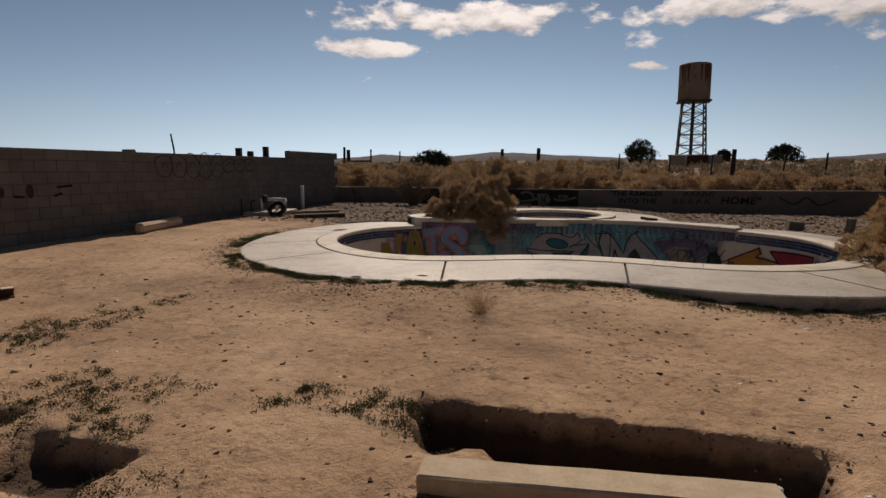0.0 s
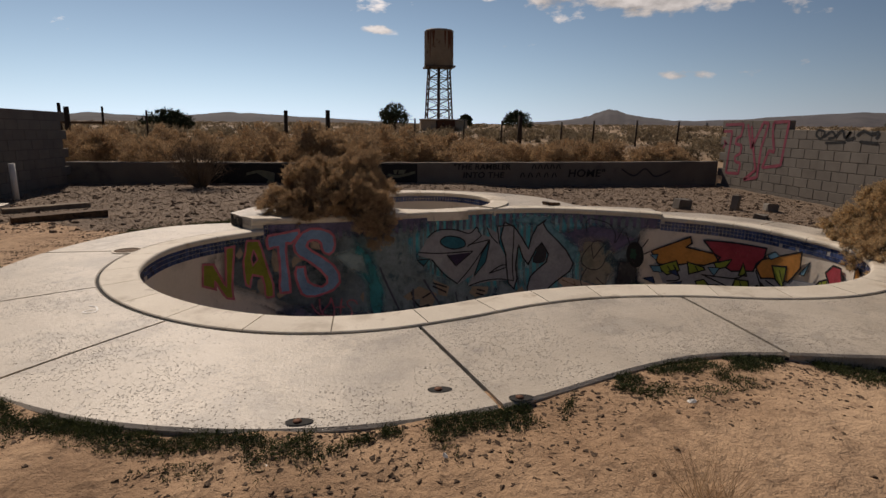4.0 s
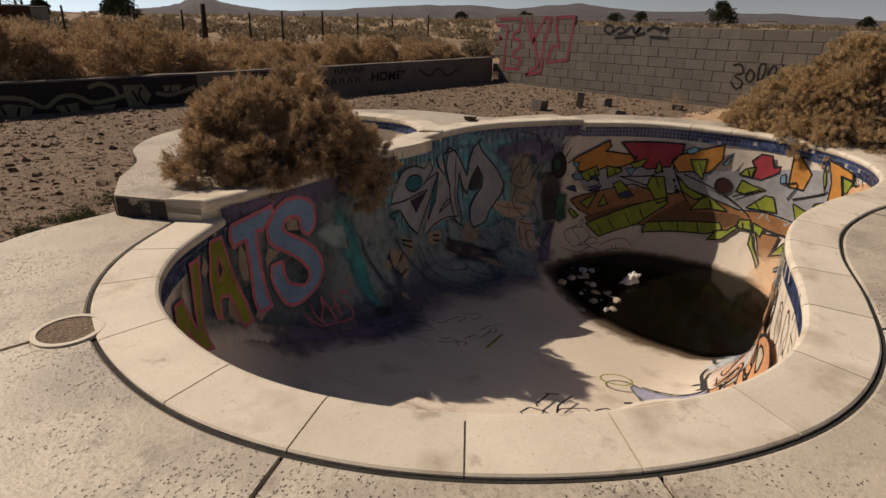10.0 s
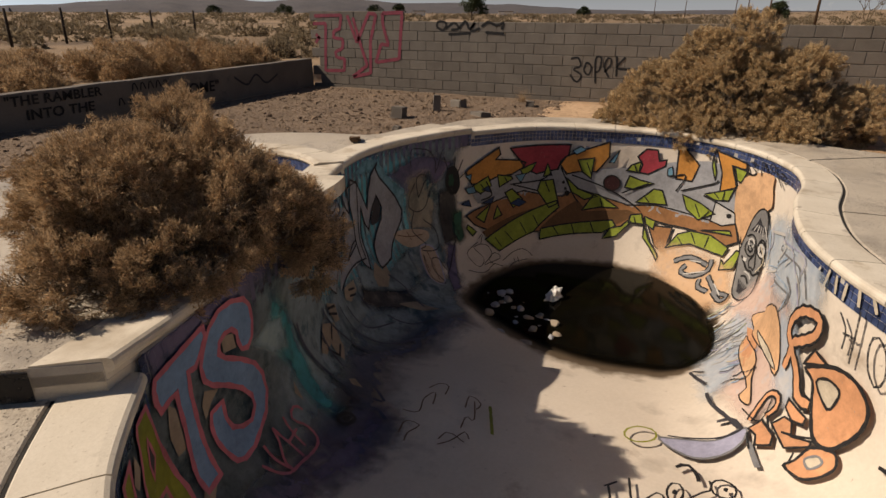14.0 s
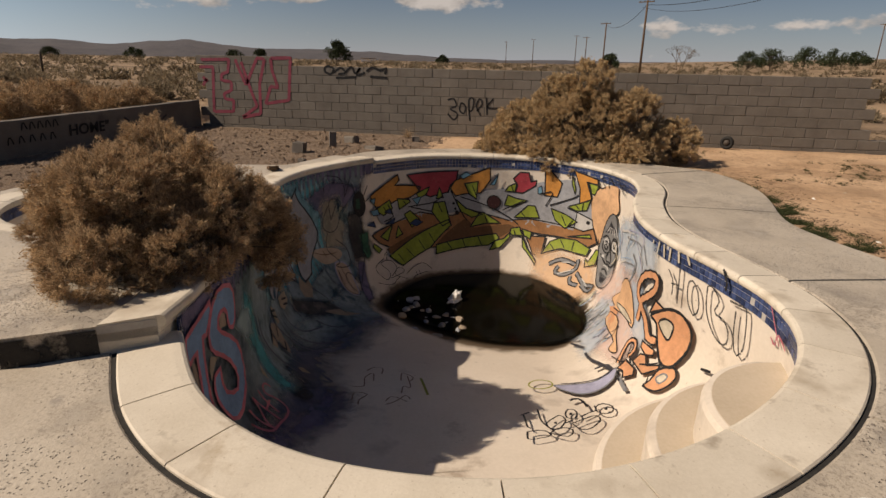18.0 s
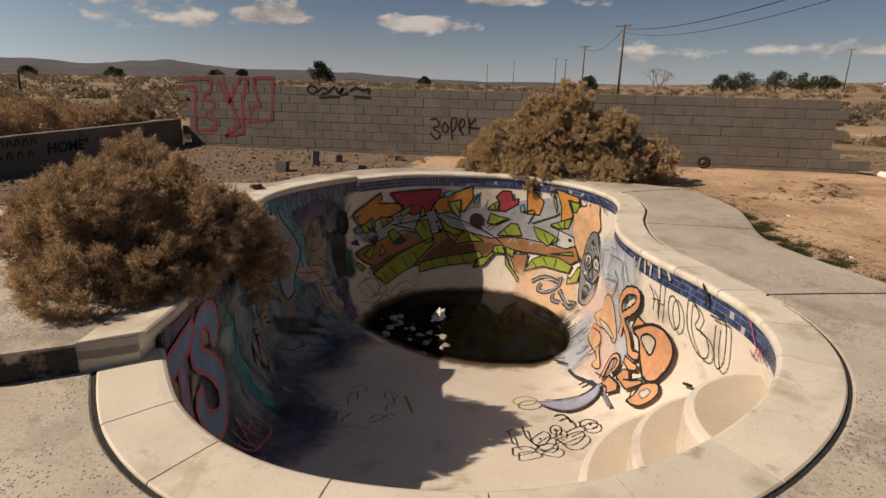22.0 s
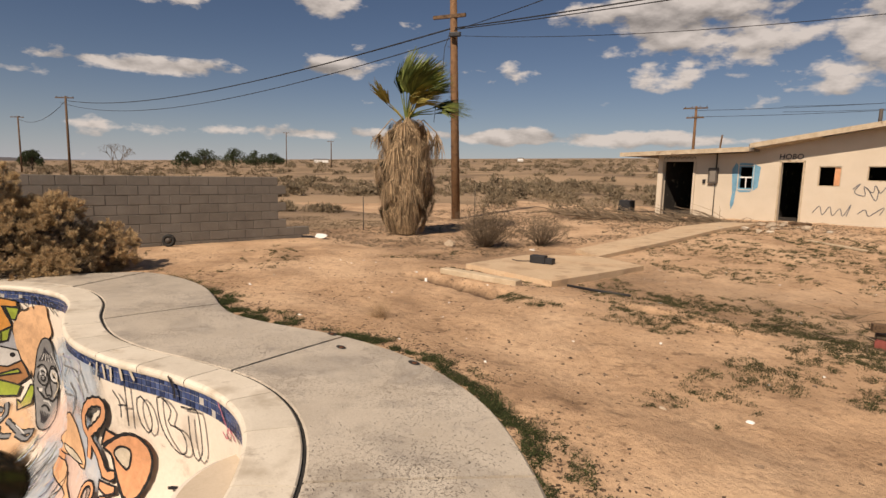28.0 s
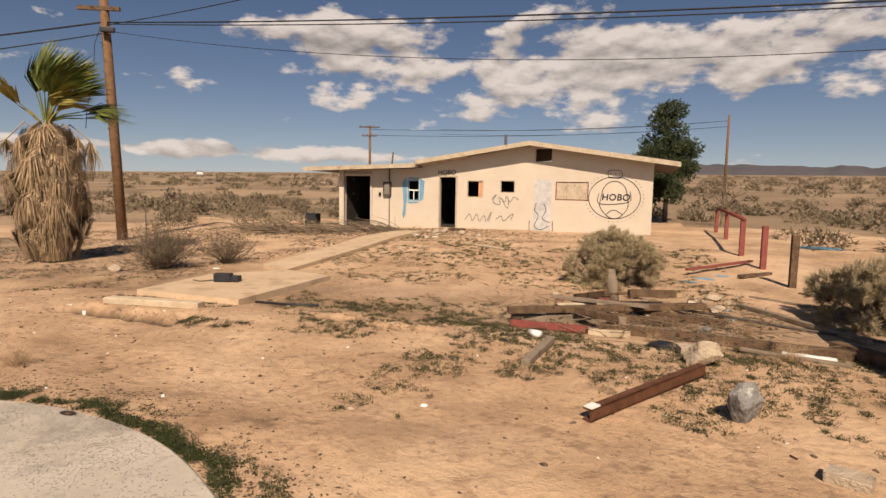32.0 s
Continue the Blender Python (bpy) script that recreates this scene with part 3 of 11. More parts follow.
def catmull(ctrl, n=24, closed=False):
    """A smooth curve through a few control points."""
    c = [np.array(p, float) for p in ctrl]
    out = []
    k = len(c)
    for i in range(k if closed else k - 1):
        p = [c[(i + j) % k] if closed else c[min(max(i + j, 0), k - 1)] for j in (-1, 0, 1, 2)]
        for u in np.arange(n) / n:
            out.append(0.5 * (2 * p[1] + (p[2] - p[0]) * u + (2 * p[0] - 5 * p[1] + 4 * p[2] - p[3]) * u**2 + (3 * p[1] - p[0] - 3 * p[2] + p[3]) * u**3))
    if not closed:
        out.append(c[-1])
    return np.array(out)


def resample(pts, step=None, count=None, closed=False):
    pts = np.vstack([pts, pts[:1]]) if closed else pts
    d = np.r_[0, np.cumsum(np.hypot(*np.diff(pts, axis=0).T))]
    n = count or max(2, int(round(d[-1] / step)))
    s = np.linspace(0, d[-1], n + 1)
    if closed:
        s = s[:-1]
    return np.stack([np.interp(s, d, pts[:, 0]), np.interp(s, d, pts[:, 1])], 1)


def normals2(pts, closed=False):
    """Left-hand normals of a polyline."""
    if closed:
        t = np.roll(pts, -1, 0) - np.roll(pts, 1, 0)
    else:
        t = np.gradient(pts, axis=0)
    t /= np.linalg.norm(t, axis=1)[:, None]
    return np.stack([-t[:, 1], t[:, 0]], 1)


# ---- pool geometry ----
POOL_SOUTH = [(-1.15, 11.08), (-1.68, 10.62), (-1.97, 10.1), (-2.03, 9.5), (-1.9, 8.9), (-1.55, 8.33), (-1.0, 7.84), (-0.4, 7.56),
              (0.2, 7.52), (0.8, 7.69), (1.5, 7.98), (2.2, 8.13), (3.0, 8.1), (3.8, 7.95), (4.5, 8.0), (5.2, 8.34), (5.72, 8.95),
              (5.9, 9.55), (5.87, 10.15), (5.72, 10.8), (5.4, 11.3), (4.8, 11.8)]
POOL_NORTH = [(4.8, 11.8), (4.3, 12.04), (3.6, 12.27), (2.95, 12.33), (2.35, 12.24), (1.8, 12.06), (1.2, 11.8), (0.5, 11.52), (-0.3, 11.28), (-1.15, 11.08)]
SOUTH = resample(catmull(POOL_SOUTH), 0.04)
NORTH = resample(catmull(POOL_NORTH), 0.04)
RIM = np.vstack([SOUTH[:-1], NORTH[:-1]])
RIM_N = normals2(RIM, closed=True)
for _ in range(3):
    RIM_N = RIM_N + np.roll(RIM_N, 1, 0) + np.roll(RIM_N, -1, 0)
    RIM_N /= np.linalg.norm(RIM_N, axis=1)[:, None]
if np.mean(np.sum((RIM.mean(0) - RIM) * RIM_N, 1)) < 0:
    RIM_N = -RIM_N
RIM_S = np.r_[0, np.cumsum(np.hypot(*np.diff(np.vstack([RIM, RIM[:1]]), axis=0).T))]
RIM_LEN = RIM_S[-1]
N_SOUTH = len(SOUTH) - 1
# the plaster stands a little behind the nose of the coping
RIM = RIM - RIM_N * 0.035
SOUTH = RIM[:N_SOUTH + 1].copy()
NORTH = np.vstack([RIM[N_SOUTH:], RIM[:1]])


def floor_z(x):
    """Depth of the pool's floor: a shallow end in the west, a deep bowl in the east."""
    return float(np.interp(x, [-2.2, -1.0, 0.4, 2.7, 3.6, 4.6, 6.2], [-1.08, -1.15, -1.4, -1.93, -2.2, -2.32, -2.25]))


def bowl_z(x, y):
    """The floor away from the walls: it dishes across the deep end."""
    return floor_z(x) + min(0.3, 0.085 * (y - 9.6) ** 2) * smoothstep(1.9, 2.8, x)


def cove_radius(x):
    return float(np.interp(x, [-2, 0, 2.5, 4.5, 6], [0.55, 0.65, 0.95, 1.3, 1.35]))


def rim_at(s):
    s = s % RIM_LEN
    i = np.searchsorted(RIM_S, s) - 1
    i = int(max(0, min(i, len(RIM) - 1)))
    j = (i + 1) % len(RIM)
    f = (s - RIM_S[i]) / max(1e-6, RIM_S[i + 1] - RIM_S[i])
    n = RIM_N[i] * (1 - f) + RIM_N[j] * f
    return RIM[i] * (1 - f) + RIM[j] * f, n / np.linalg.norm(n)


def raised_z(x):
    """Top of the raised beam and spa deck, which sink a little towards the east."""
    return min(0.16, max(0.035, 0.16 - 0.0185 * (x + 1.3)))


def pool_top(i):
    return raised_z(RIM[i][0]) - 0.07 if i > N_SOUTH else -0.05


def wall_point(s, d, lift=0.0):
    """A place on the pool's inner wall, d metres down the surface from deck level and s metres along the rim."""
    p, n = rim_at(s)
    r = cove_radius(p[0])
    fz = bowl_z(*(p + n * r))
    straight = -fz - r
    if d <= straight:
        q, z, nn, nz = p, -d, n, 0.0
    else:
        a = min((d - straight) / r, math.pi / 2)
        q = p + n * r * (1 - math.cos(a))
        z = -straight - r * math.sin(a)
        nn, nz = n * math.cos(a), math.sin(a)
        extra = d - straight - r * math.pi / 2
        if extra > 0:
            q = q + n * extra
            z = bowl_z(*q)
            nn, nz = n * 0.0, 1.0
    return Vector((q[0] + nn[0] * lift, q[1] + nn[1] * lift, z + nz * lift))

# ---- ground ----
DECK_EDGE = catmull([(-1.72, 11.85), (-2.35, 11.72), (-2.85, 11.3), (-3.2, 10.55), (-3.38, 9.7), (-3.33, 8.75), (-3.0, 7.75), (-2.48, 7.02), (-1.89, 6.53),
                     (-1.0, 6.07), (0.0, 5.9), (0.93, 6.03), (1.87, 6.42), (2.4, 6.57), (2.9, 6.55), (3.5, 6.44), (4.2, 6.37), (5.0, 6.48), (5.6, 6.76),
                     (5.85, 7.3), (6.3, 8.3), (6.75, 9.4), (6.75, 10.5), (6.4, 11.5), (5.8, 12.25), (5.0, 12.5)], 12)
RAISED_EDGE = catmull([(5.0, 12.5), (4.4, 12.66), (3.8, 12.82), (3.6, 13.5), (3.25, 14.1), (2.5, 14.6), (1.4, 14.82), (0.35, 14.6), (-0.55, 14.05), (-1.05, 13.4), (-1.25, 12.7), (-1.78, 11.87)], 10)


def inside(poly, x, y):
    hit = False
    j = len(poly) - 1
    for i in range(len(poly)):
        if (poly[i][1] > y) != (poly[j][1] > y) and x < (poly[j][0] - poly[i][0]) * (y - poly[i][1]) / (poly[j][1] - poly[i][1]) + poly[i][0]:
            hit = not hit
        j = i
    return hit


HOLE = [tuple(p) for p in np.vstack([DECK_EDGE[::3], RAISED_EDGE[::3]])]
HC = np.array(HOLE).mean(0)
HOLE_IN = [tuple(HC + (np.array(p) - HC) * 0.93) for p in HOLE]


def dug(x, y):
    """Depth of the trench and the small pit in the yard."""
    e = 0.10 * noise.noise((x * 2.3, y * 2.3, 9)) + 0.07 * noise.noise((x * 6, y * 6, 2))
    edge = 3.27 + e
    a = smoothstep(1.75, 1.95, x + e) * smoothstep(4.05, 3.75, x) * smoothstep(edge + 0.02, edge - 0.07, y) * smoothstep(edge - 0.68, edge - 0.18, y + 2 * e)
    b = smoothstep(-0.25, 0.0, x) * smoothstep(0.7, 0.45, x + e) * smoothstep(2.22 + e, 2.14 + e, y) * smoothstep(1.67, 1.97, y)
    c = smoothstep(-1.5, -1.1, x) * smoothstep(-0.35, -0.5, x + e) * smoothstep(2.38 + e, 2.3 + e, y) * smoothstep(1.87, 2.12, y)
    return (0.36 + 0.8 * e) * a + 0.17 * b + 0.13 * c


def build_ground():
    def axis(lo, hi, step, reach):
        v = list(np.arange(lo, hi + 1e-6, step))
        d, s = step, lo
        left, right = [], []
        while s > -reach:
            d *= 1.16
            s -= d
            left.append(s)
        d, s = step, v[-1]
        while s < reach:
            d *= 1.16
            s += d
            right.append(s)
        return left[::-1] + v + right
    xs, ys = axis(-8.0, 10.0, 0.09, 4200), axis(-1.5, 18.6, 0.09, 4200)
    xs = sorted(xs + list(np.arange(-2.0, 3.8, 0.09) + 0.045))
    ys = sorted(ys + list(np.arange(1.0, 3.6, 0.09) + 0.03) + list(np.arange(1.0, 3.6, 0.09) + 0.06))
    verts = [(x, y, ground_z(x, y) - dug(x, y)) for y in ys for x in xs]
    nx = len(xs)
    faces = []
    for j in range(len(ys) - 1):
        for i in range(nx - 1):
            cx, cy = (xs[i] + xs[i + 1]) / 2, (ys[j] + ys[j + 1]) / 2
            if -3.6 < cx < 7 and 5.5 < cy < 14.8 and inside(HOLE_IN, cx, cy):
                continue
            faces.append((j * nx + i, j * nx + i + 1, (j + 1) * nx + i + 1, (j + 1) * nx + i))
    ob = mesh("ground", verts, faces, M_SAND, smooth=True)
    ob.data.materials.append(M_GRAVEL)
    ob.data.materials.append(M_PLAIN)
    for f in ob.data.polygons:
        cx, cy = f.center.x, f.center.y
        line = 11.6 + 0.9 * smoothstep(-3.0, -5.5, cx) + 0.5 * noise.noise((cx * 0.8, cy * 0.8, 6)) + 0.3 * noise.noise((cx * 3, cy * 3, 6))
        if cy > line and cy < 17.8 and -7.4 < cx < 9.5:
            f.material_index = 1
        elif cy > 18.2 or cx > 11.5 + noise.noise((cx * 0.3, cy * 0.3, 2)) and cy > -4 or math.hypot(cx, cy - 3) > 26 + 4 * noise.noise((cx * 0.2, cy * 0.2, 8)):
            f.material_index = 2
    tagged(ob, "bare sandy desert ground with dark grit and low weeds", "ground", kind="structure")


build_ground()

# ---- pool shell ----
pool = empty("swimming_pool", "empty kidney-shaped plaster pool covered in bright graffiti", "swimming pool", (2, 9.6, 0))


def under(ob, parent):
    """Keep the place of a mesh built in world coordinates when it becomes a part."""
    ob.parent = parent
    ob.matrix_parent_inverse = Matrix.Translation(parent.location).inverted()
    return ob


def build_shell():
    n = len(RIM)
    rings = 22
    verts, faces = [], []
    for k in range(rings):
        for i in range(n):
            p, nn = RIM[i], RIM_N[i]
            r = cove_radius(p[0])
            fz = bowl_z(*(p + nn * r))
            top = pool_top(i)
            st = fz + r
            if k <= 4:
                z = top + (st - top) * k / 4
                verts.append((p[0], p[1], z))
            else:
                a = (k - 4) / (rings - 5) * math.pi / 2
                q = p + nn * r * (1 - math.cos(a))
                verts.append((q[0], q[1], st - r * math.sin(a)))
    base = [np.array(v) for v in verts[-n:]]
    steps = 14
    for k in range(1, steps + 1):
        f = k / steps
        for b in base:
            t = min(1.0, max(0.0, (b[0] + 0.6) / 4.6))
            sp = np.array((-0.4 + 4.4 * t, 9.35 + 0.6 * t))
            q = b[:2] * (1 - f) + sp * f
            verts.append((q[0], q[1], bowl_z(*q)))
    for k in range(rings + steps - 1):
        for i in range(n):
            j = (i + 1) % n
            faces.append((k * n + i, k * n + j, (k + 1) * n + j, (k + 1) * n + i))
    return under(mesh("shell", verts, faces, M_PLASTER, smooth=True, label="tan plaster bowl with coved walls"), pool)


build_shell()


def build_steps():
    """Three rounded entry steps against the south-west wall."""
    c = np.array((-0.7, 7.4))
    for k, (r, z) in enumerate(((0.69, -0.35), (0.965, -0.65), (1.26, -0.95))):
        vs, fs = [], []
        n = 40
        prof = [(0, z), (r - 0.05, z), (r - 0.015, z - 0.012), (r, z - 0.045), (r + 0.012, z - 0.5)]
        for a in np.linspace(-0.35, math.pi + 0.35, n):
            for rr, zz in prof:
                vs.append((c[0] + rr * math.cos(a), c[1] + rr * math.sin(a), zz))
        m = len(prof)
        for i in range(n - 1):
            for j in range(m - 1):
                fs.append((i * m + j, i * m + j + 1, (i + 1) * m + j + 1, (i + 1) * m + j))
        st = under(mesh("step", vs, fs, M_PLASTER, smooth=False, label="rounded plaster entry step"), pool)
        tv, tf = [(c[0], c[1], z + 0.004)], []
        for a in np.linspace(-0.35, math.pi + 0.35, n):
            tv.append((c[0] + (r - 0.055) * math.cos(a), c[1] + (r - 0.055) * math.sin(a), z + 0.004))
        tf = [(0, i + 1, i + 2) for i in range(n - 1)]
        o = mesh("tread", tv, tf, M_TREAD, st, "dusty tread")
        o.matrix_parent_inverse = Matrix.Identity(4)


build_steps()

# dark rainwater in the deep end
M_WATER = mat("murky_water", (0.002, 0.002, 0.0015), (0.005, 0.004, 0.002), 2, 0.1, 0.02, fine=8, cover=(6.0, 0.3, 1.0))
M_WATER.node_tree.nodes["Principled BSDF"].inputs["Specular IOR Level"].default_value = 0.05


def build_water():
    """Standing water, thin and see-through where the floor shelves up to its edge."""
    import mathutils
    me = bpy.data.objects["shell"].data
    tree_ = mathutils.bvhtree.BVHTree.FromPolygons([v.co for v in me.vertices], [tuple(p.vertices) for p in me.polygons])
    off = bpy.data.objects["shell"].matrix_parent_inverse.translation + pool.location
    vs, fs, cov = [(4.1, 9.9, -1.95)], [], [1.0]
    n, rings = 96, 26
    for k in range(1, rings + 1):
        for i in range(n):
            a = 2 * math.pi * i / n
            x, y = 4.1 + 2.1 * k / rings * math.cos(a), 9.9 + 1.9 * k / rings * math.sin(a)
            hit = tree_.ray_cast(Vector((x, y, 2.0)) - off, Vector((0, 0, -1)))[0]
            depth = -1.95 - (hit.z + off.z) if hit else 0.0
            vs.append((x, y, -1.95))
            cov.append(smoothstep(0.0, 0.085, depth))
    for i in range(n):
        fs.append((0, 1 + i, 1 + (i + 1) % n))
    for k in range(rings - 1):
        for i in range(n):
            j = (i + 1) % n
            fs.append((1 + k * n + i, 1 + (k + 1) * n + i, 1 + (k + 1) * n + j, 1 + k * n + j))
    ob = mesh("water", vs, fs, M_WATER)
    ob.data.attributes.new("cover", "FLOAT", "POINT").data.foreach_set("value", np.array(cov, np.float32))
    tagged(ob, "black stagnant rainwater standing in the pool's deep end", "water", kind="structure")


build_water()

# ---- coping, deck, raised beam ----
def outward(curve, n_in, d):
    return curve - n_in * d


S_IN = SOUTH
S_N = RIM_N[:len(SOUTH)].copy()
COPE_W = 0.30


def strip_piece(name, inner, outer, prof, material, parent, label="", raised_top=False):
    """A length of moulded stone between two curves; prof gives (0 inner to 1 outer, height)."""
    m, n = len(prof), len(inner)
    vs, fs = [], []
    for a, b in zip(inner, outer):
        base = raised_z(a[0]) if raised_top else 0.0
        for f, z in prof:
            q = a * (1 - f) + b * f
            vs.append((q[0], q[1], base + z))
    for i in range(n - 1):
        for j in range(m):
            k = (j + 1) % m
            fs.append((i * m + j, (i + 1) * m + j, (i + 1) * m + k, i * m + k))
    fs.append(tuple(range(m)))
    fs.append(tuple(range((n - 1) * m, n * m))[::-1])
    return under(mesh(name, vs, fs, material, label=label), parent)


def build_coping(curve, normal, top, parent, width=COPE_W, stone=0.52, extra="", joints=(), raised_top=False):
    n = len(curve)
    marks = sorted(int(np.argmin(np.hypot(*(curve - normal * width - np.array(q)).T))) for q in joints)
    per = max(3, int(stone / 0.04))
    prof = [(-0.06, -0.055), (-0.095, -0.045), (-0.115, -0.026), (-0.11, -0.008), (-0.085, 0.005), (-0.03, 0.013), (0.1, 0.014), (0.97, 0.003), (1.0, -0.004), (1.0, -0.09), (0.0, -0.09), (0.0, -0.058)]
    prof = [(f, top + z) for f, z in prof]
    i = 0
    while i < n - 2:
        later = [q for q in marks if q > i + 3]
        e = min(later[0] if later else i + per, n - 1)
        if n - 1 - e < 4:
            e = n - 1
        idx = list(range(i, e + 1))
        a, b = curve[idx].copy(), (curve - normal * width)[idx].copy()
        for q in (a, b):
            d0, d1 = q[1] - q[0], q[-1] - q[-2]
            q[0] += d0 / np.linalg.norm(d0) * 0.004
            q[-1] -= d1 / np.linalg.norm(d1) * 0.004
        strip_piece("coping_stone", a, b, prof, M_COPING, parent, extra, raised_top)
        i = e
    # mortar bed under the stones
    strip_piece("coping_bed", curve - normal * 0.01, curve - normal * (width - 0.004), [(0, top - 0.006), (1, top - 0.006), (1, top - 0.1), (0, top - 0.1)], M_GROUT, parent, "", raised_top)


build_coping(S_IN, S_N, 0.0, pool, stone=0.58, joints=[(-1.9, 10.93), (-2.17, 10.43), (-2.23, 9.8), (-2.19, 9.14), (-2.02, 8.56), (-1.68, 8.03), (-1.2, 7.61), (-0.62, 7.31), (0.01, 7.18), (0.69, 7.28), (1.26, 7.5)])

deck = empty("pool_deck", "sunlit pitted concrete pool deck in poured panels", "pool deck", (1, 8, 0), kind="structure")
D_OUT = resample(np.vstack([[(-1.35, 12.05)], DECK_EDGE]), 0.05)
D_IN = outward(S_IN, S_N, COPE_W + 0.024)
D_IN = np.vstack([[D_IN[0] + (D_IN[0] - D_IN[6]) / 0.24 * 0.4], D_IN])


def near_fraction(curve, p):
    d = np.r_[0, np.cumsum(np.hypot(*np.diff(curve, axis=0).T))]
    return d[np.argmin(np.hypot(*(curve - p).T))] / d[-1]


JOINTS = [((-2.38, 9.98), (-3.35, 10.04)), ((-2.06, 8.52), (-3.05, 7.92)), ((-1.22, 7.57), (-1.89, 6.53)), ((0.62, 7.2), (0.95, 6.04)), ((2.9, 7.78), (2.98, 6.53)),
          ((4.9, 7.7), (5.55, 6.74)), ((6.3, 9.8), (6.8, 9.9)), ((5.75, 10.95), (6.35, 11.3))]


def build_deck():
    fi = [0.0] + [near_fraction(D_IN, np.array(a)) for a, b in JOINTS] + [1.0]
    fo = [0.0] + [near_fraction(D_OUT, np.array(b)) for a, b in JOINTS] + [1.0]
    li = np.r_[0, np.cumsum(np.hypot(*np.diff(D_IN, axis=0).T))]
    lo = np.r_[0, np.cumsum(np.hypot(*np.diff(D_OUT, axis=0).T))]

    def on(curve, l, f):
        s = f * l[-1]
        return np.array((np.interp(s, l, curve[:, 0]), np.interp(s, l, curve[:, 1])))
    for k in range(len(fi) - 1):
        n = 26
        inner = np.array([on(D_IN, li, fi[k] + (fi[k + 1] - fi[k]) * u) for u in np.linspace(0.007, 0.993, n)])
        outer = np.array([on(D_OUT, lo, fo[k] + (fo[k + 1] - fo[k]) * u) for u in np.linspace(0.006, 0.994, n)])
        prof = [(0, -0.012), (0.01, -0.004), (0.25, -0.004), (0.5, -0.006), (0.75, -0.01), (0.985, -0.014), (1.0, -0.028), (1.0, -0.17), (0, -0.17)]
        strip_piece("deck_panel", inner, outer, prof, M_DECK, deck)
    strip_piece("joint_filler", D_IN[1:] + S_N * 0.035, D_IN[1:] - S_N * 0.004, [(0, -0.014), (1, -0.014), (1, -0.1), (0, -0.1)], M_DARK, deck, "black cracked joint filler")
    full = np.linspace(0, 1, 160)
    a = np.array([on(D_IN, li, u) for u in full])
    b = np.array([on(D_OUT, lo, u) for u in full])
    strip_piece("joint_bed", a, b * 0.995 + a * 0.005, [(0, -0.03), (1, -0.045), (1, -0.16), (0, -0.16)], M_DARK, deck)


build_deck()

raised = empty("raised_spa_deck", "raised concrete bond beam and slab round the spa", "spa deck", (1, 12.5, 0), kind="structure")
SPA_C = np.array((1.2, 13.2))
SPA_Z = raised_z(1.2) - 0.16
N_IN = NORTH
N_N = normals2(NORTH)
if np.mean((np.array((2, 9.5)) - NORTH) * N_N) < 0:
    N_N = -N_N


def build_raised():
    front = np.vstack([(N_IN - N_N * 0.30)[:-8], [(-1.47, 11.34)]])[::-1]
    outer = [Vector((p[0], p[1], raised_z(p[0]) - 0.004)) for p in np.vstack([front[:1], front[1::3]])] + [Vector((p[0], p[1], raised_z(p[0]) - 0.004)) for p in np.vstack([RAISED_EDGE[1:-4:2], [(-1.72, 11.72)]])]
    keep = outer
    n = len(keep)
    vs = [tuple(v) for v in keep] + [(v.x, v.y, -0.2) for v in keep]
    import mathutils
    tris = mathutils.geometry.tessellate_polygon([keep])
    fs = [tuple(t) for t in tris] + [(i, (i + 1) % n, n + (i + 1) % n, n + i) for i in range(n)]
    bm = bmesh.new()
    bv = [bm.verts.new(v) for v in vs]
    for f in fs:
        try:
            bm.faces.new([bv[i] for i in f])
        except ValueError:
            pass
    bmesh.ops.recalc_face_normals(bm, faces=bm.faces[:])
    me = bpy.data.meshes.new("slab")
    bm.to_mesh(me)
    bm.free()
    me.materials.append(M_DECK)
    slab = new("slab", me)
    under(slab, raised)
    cut_me = bpy.data.meshes.new("spa_void")
    cb = bmesh.new()
    bmesh.ops.create_cone(cb, cap_ends=True, segments=64, radius1=1.3, radius2=1.3, depth=2.0, matrix=Matrix.Translation((SPA_C[0], SPA_C[1], 0)))
    cb.to_mesh(cut_me)
    cb.free()
    cutter = bpy.data.objects.new("spa_void", cut_me)
    scene.collection.objects.link(cutter)
    mod = slab.modifiers.new("void", "BOOLEAN")
    mod.operation, mod.object, mod.solver = "DIFFERENCE", cutter, "EXACT"
    dg = bpy.context.evaluated_depsgraph_get()
    done = bpy.data.meshes.new_from_object(slab.evaluated_get(dg))
    slab.modifiers.clear()
    slab.data = done
    bpy.data.objects.remove(cutter)


build_raised()
W_IN = resample(np.vstack([[(-1.31, 11.10)], NORTH[::-1][5:]]), 0.04)
W_OUT = resample(np.vstack([[(-1.47, 11.34)], (N_IN - N_N * 0.30)[::-1][8:]]), count=len(W_IN) - 1)
W_N = W_IN - W_OUT
W_N /= np.linalg.norm(W_N, axis=1)[:, None]
build_coping(W_IN, W_N, 0.0, raised, width=0.3, stone=0.7, raised_top=True)
strip_piece("bond_beam", W_IN - W_N * 0.012, W_IN - W_N * 0.298, [(0, -0.05), (1, -0.05), (1, -0.36), (0, -0.36)], M_COPING, raised, "stained plaster bond beam", True)

# ragged black sheet: dark stains and the slab face's shade in one colour
M_SMUT_SHADE = mat("smut_and_shade", (0.012, 0.011, 0.011), (0.05, 0.045, 0.04), 6, 0.85, 0.1, ragged=(6.0, 0.38, 0.52))
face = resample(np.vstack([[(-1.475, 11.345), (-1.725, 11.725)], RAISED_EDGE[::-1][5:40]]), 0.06)
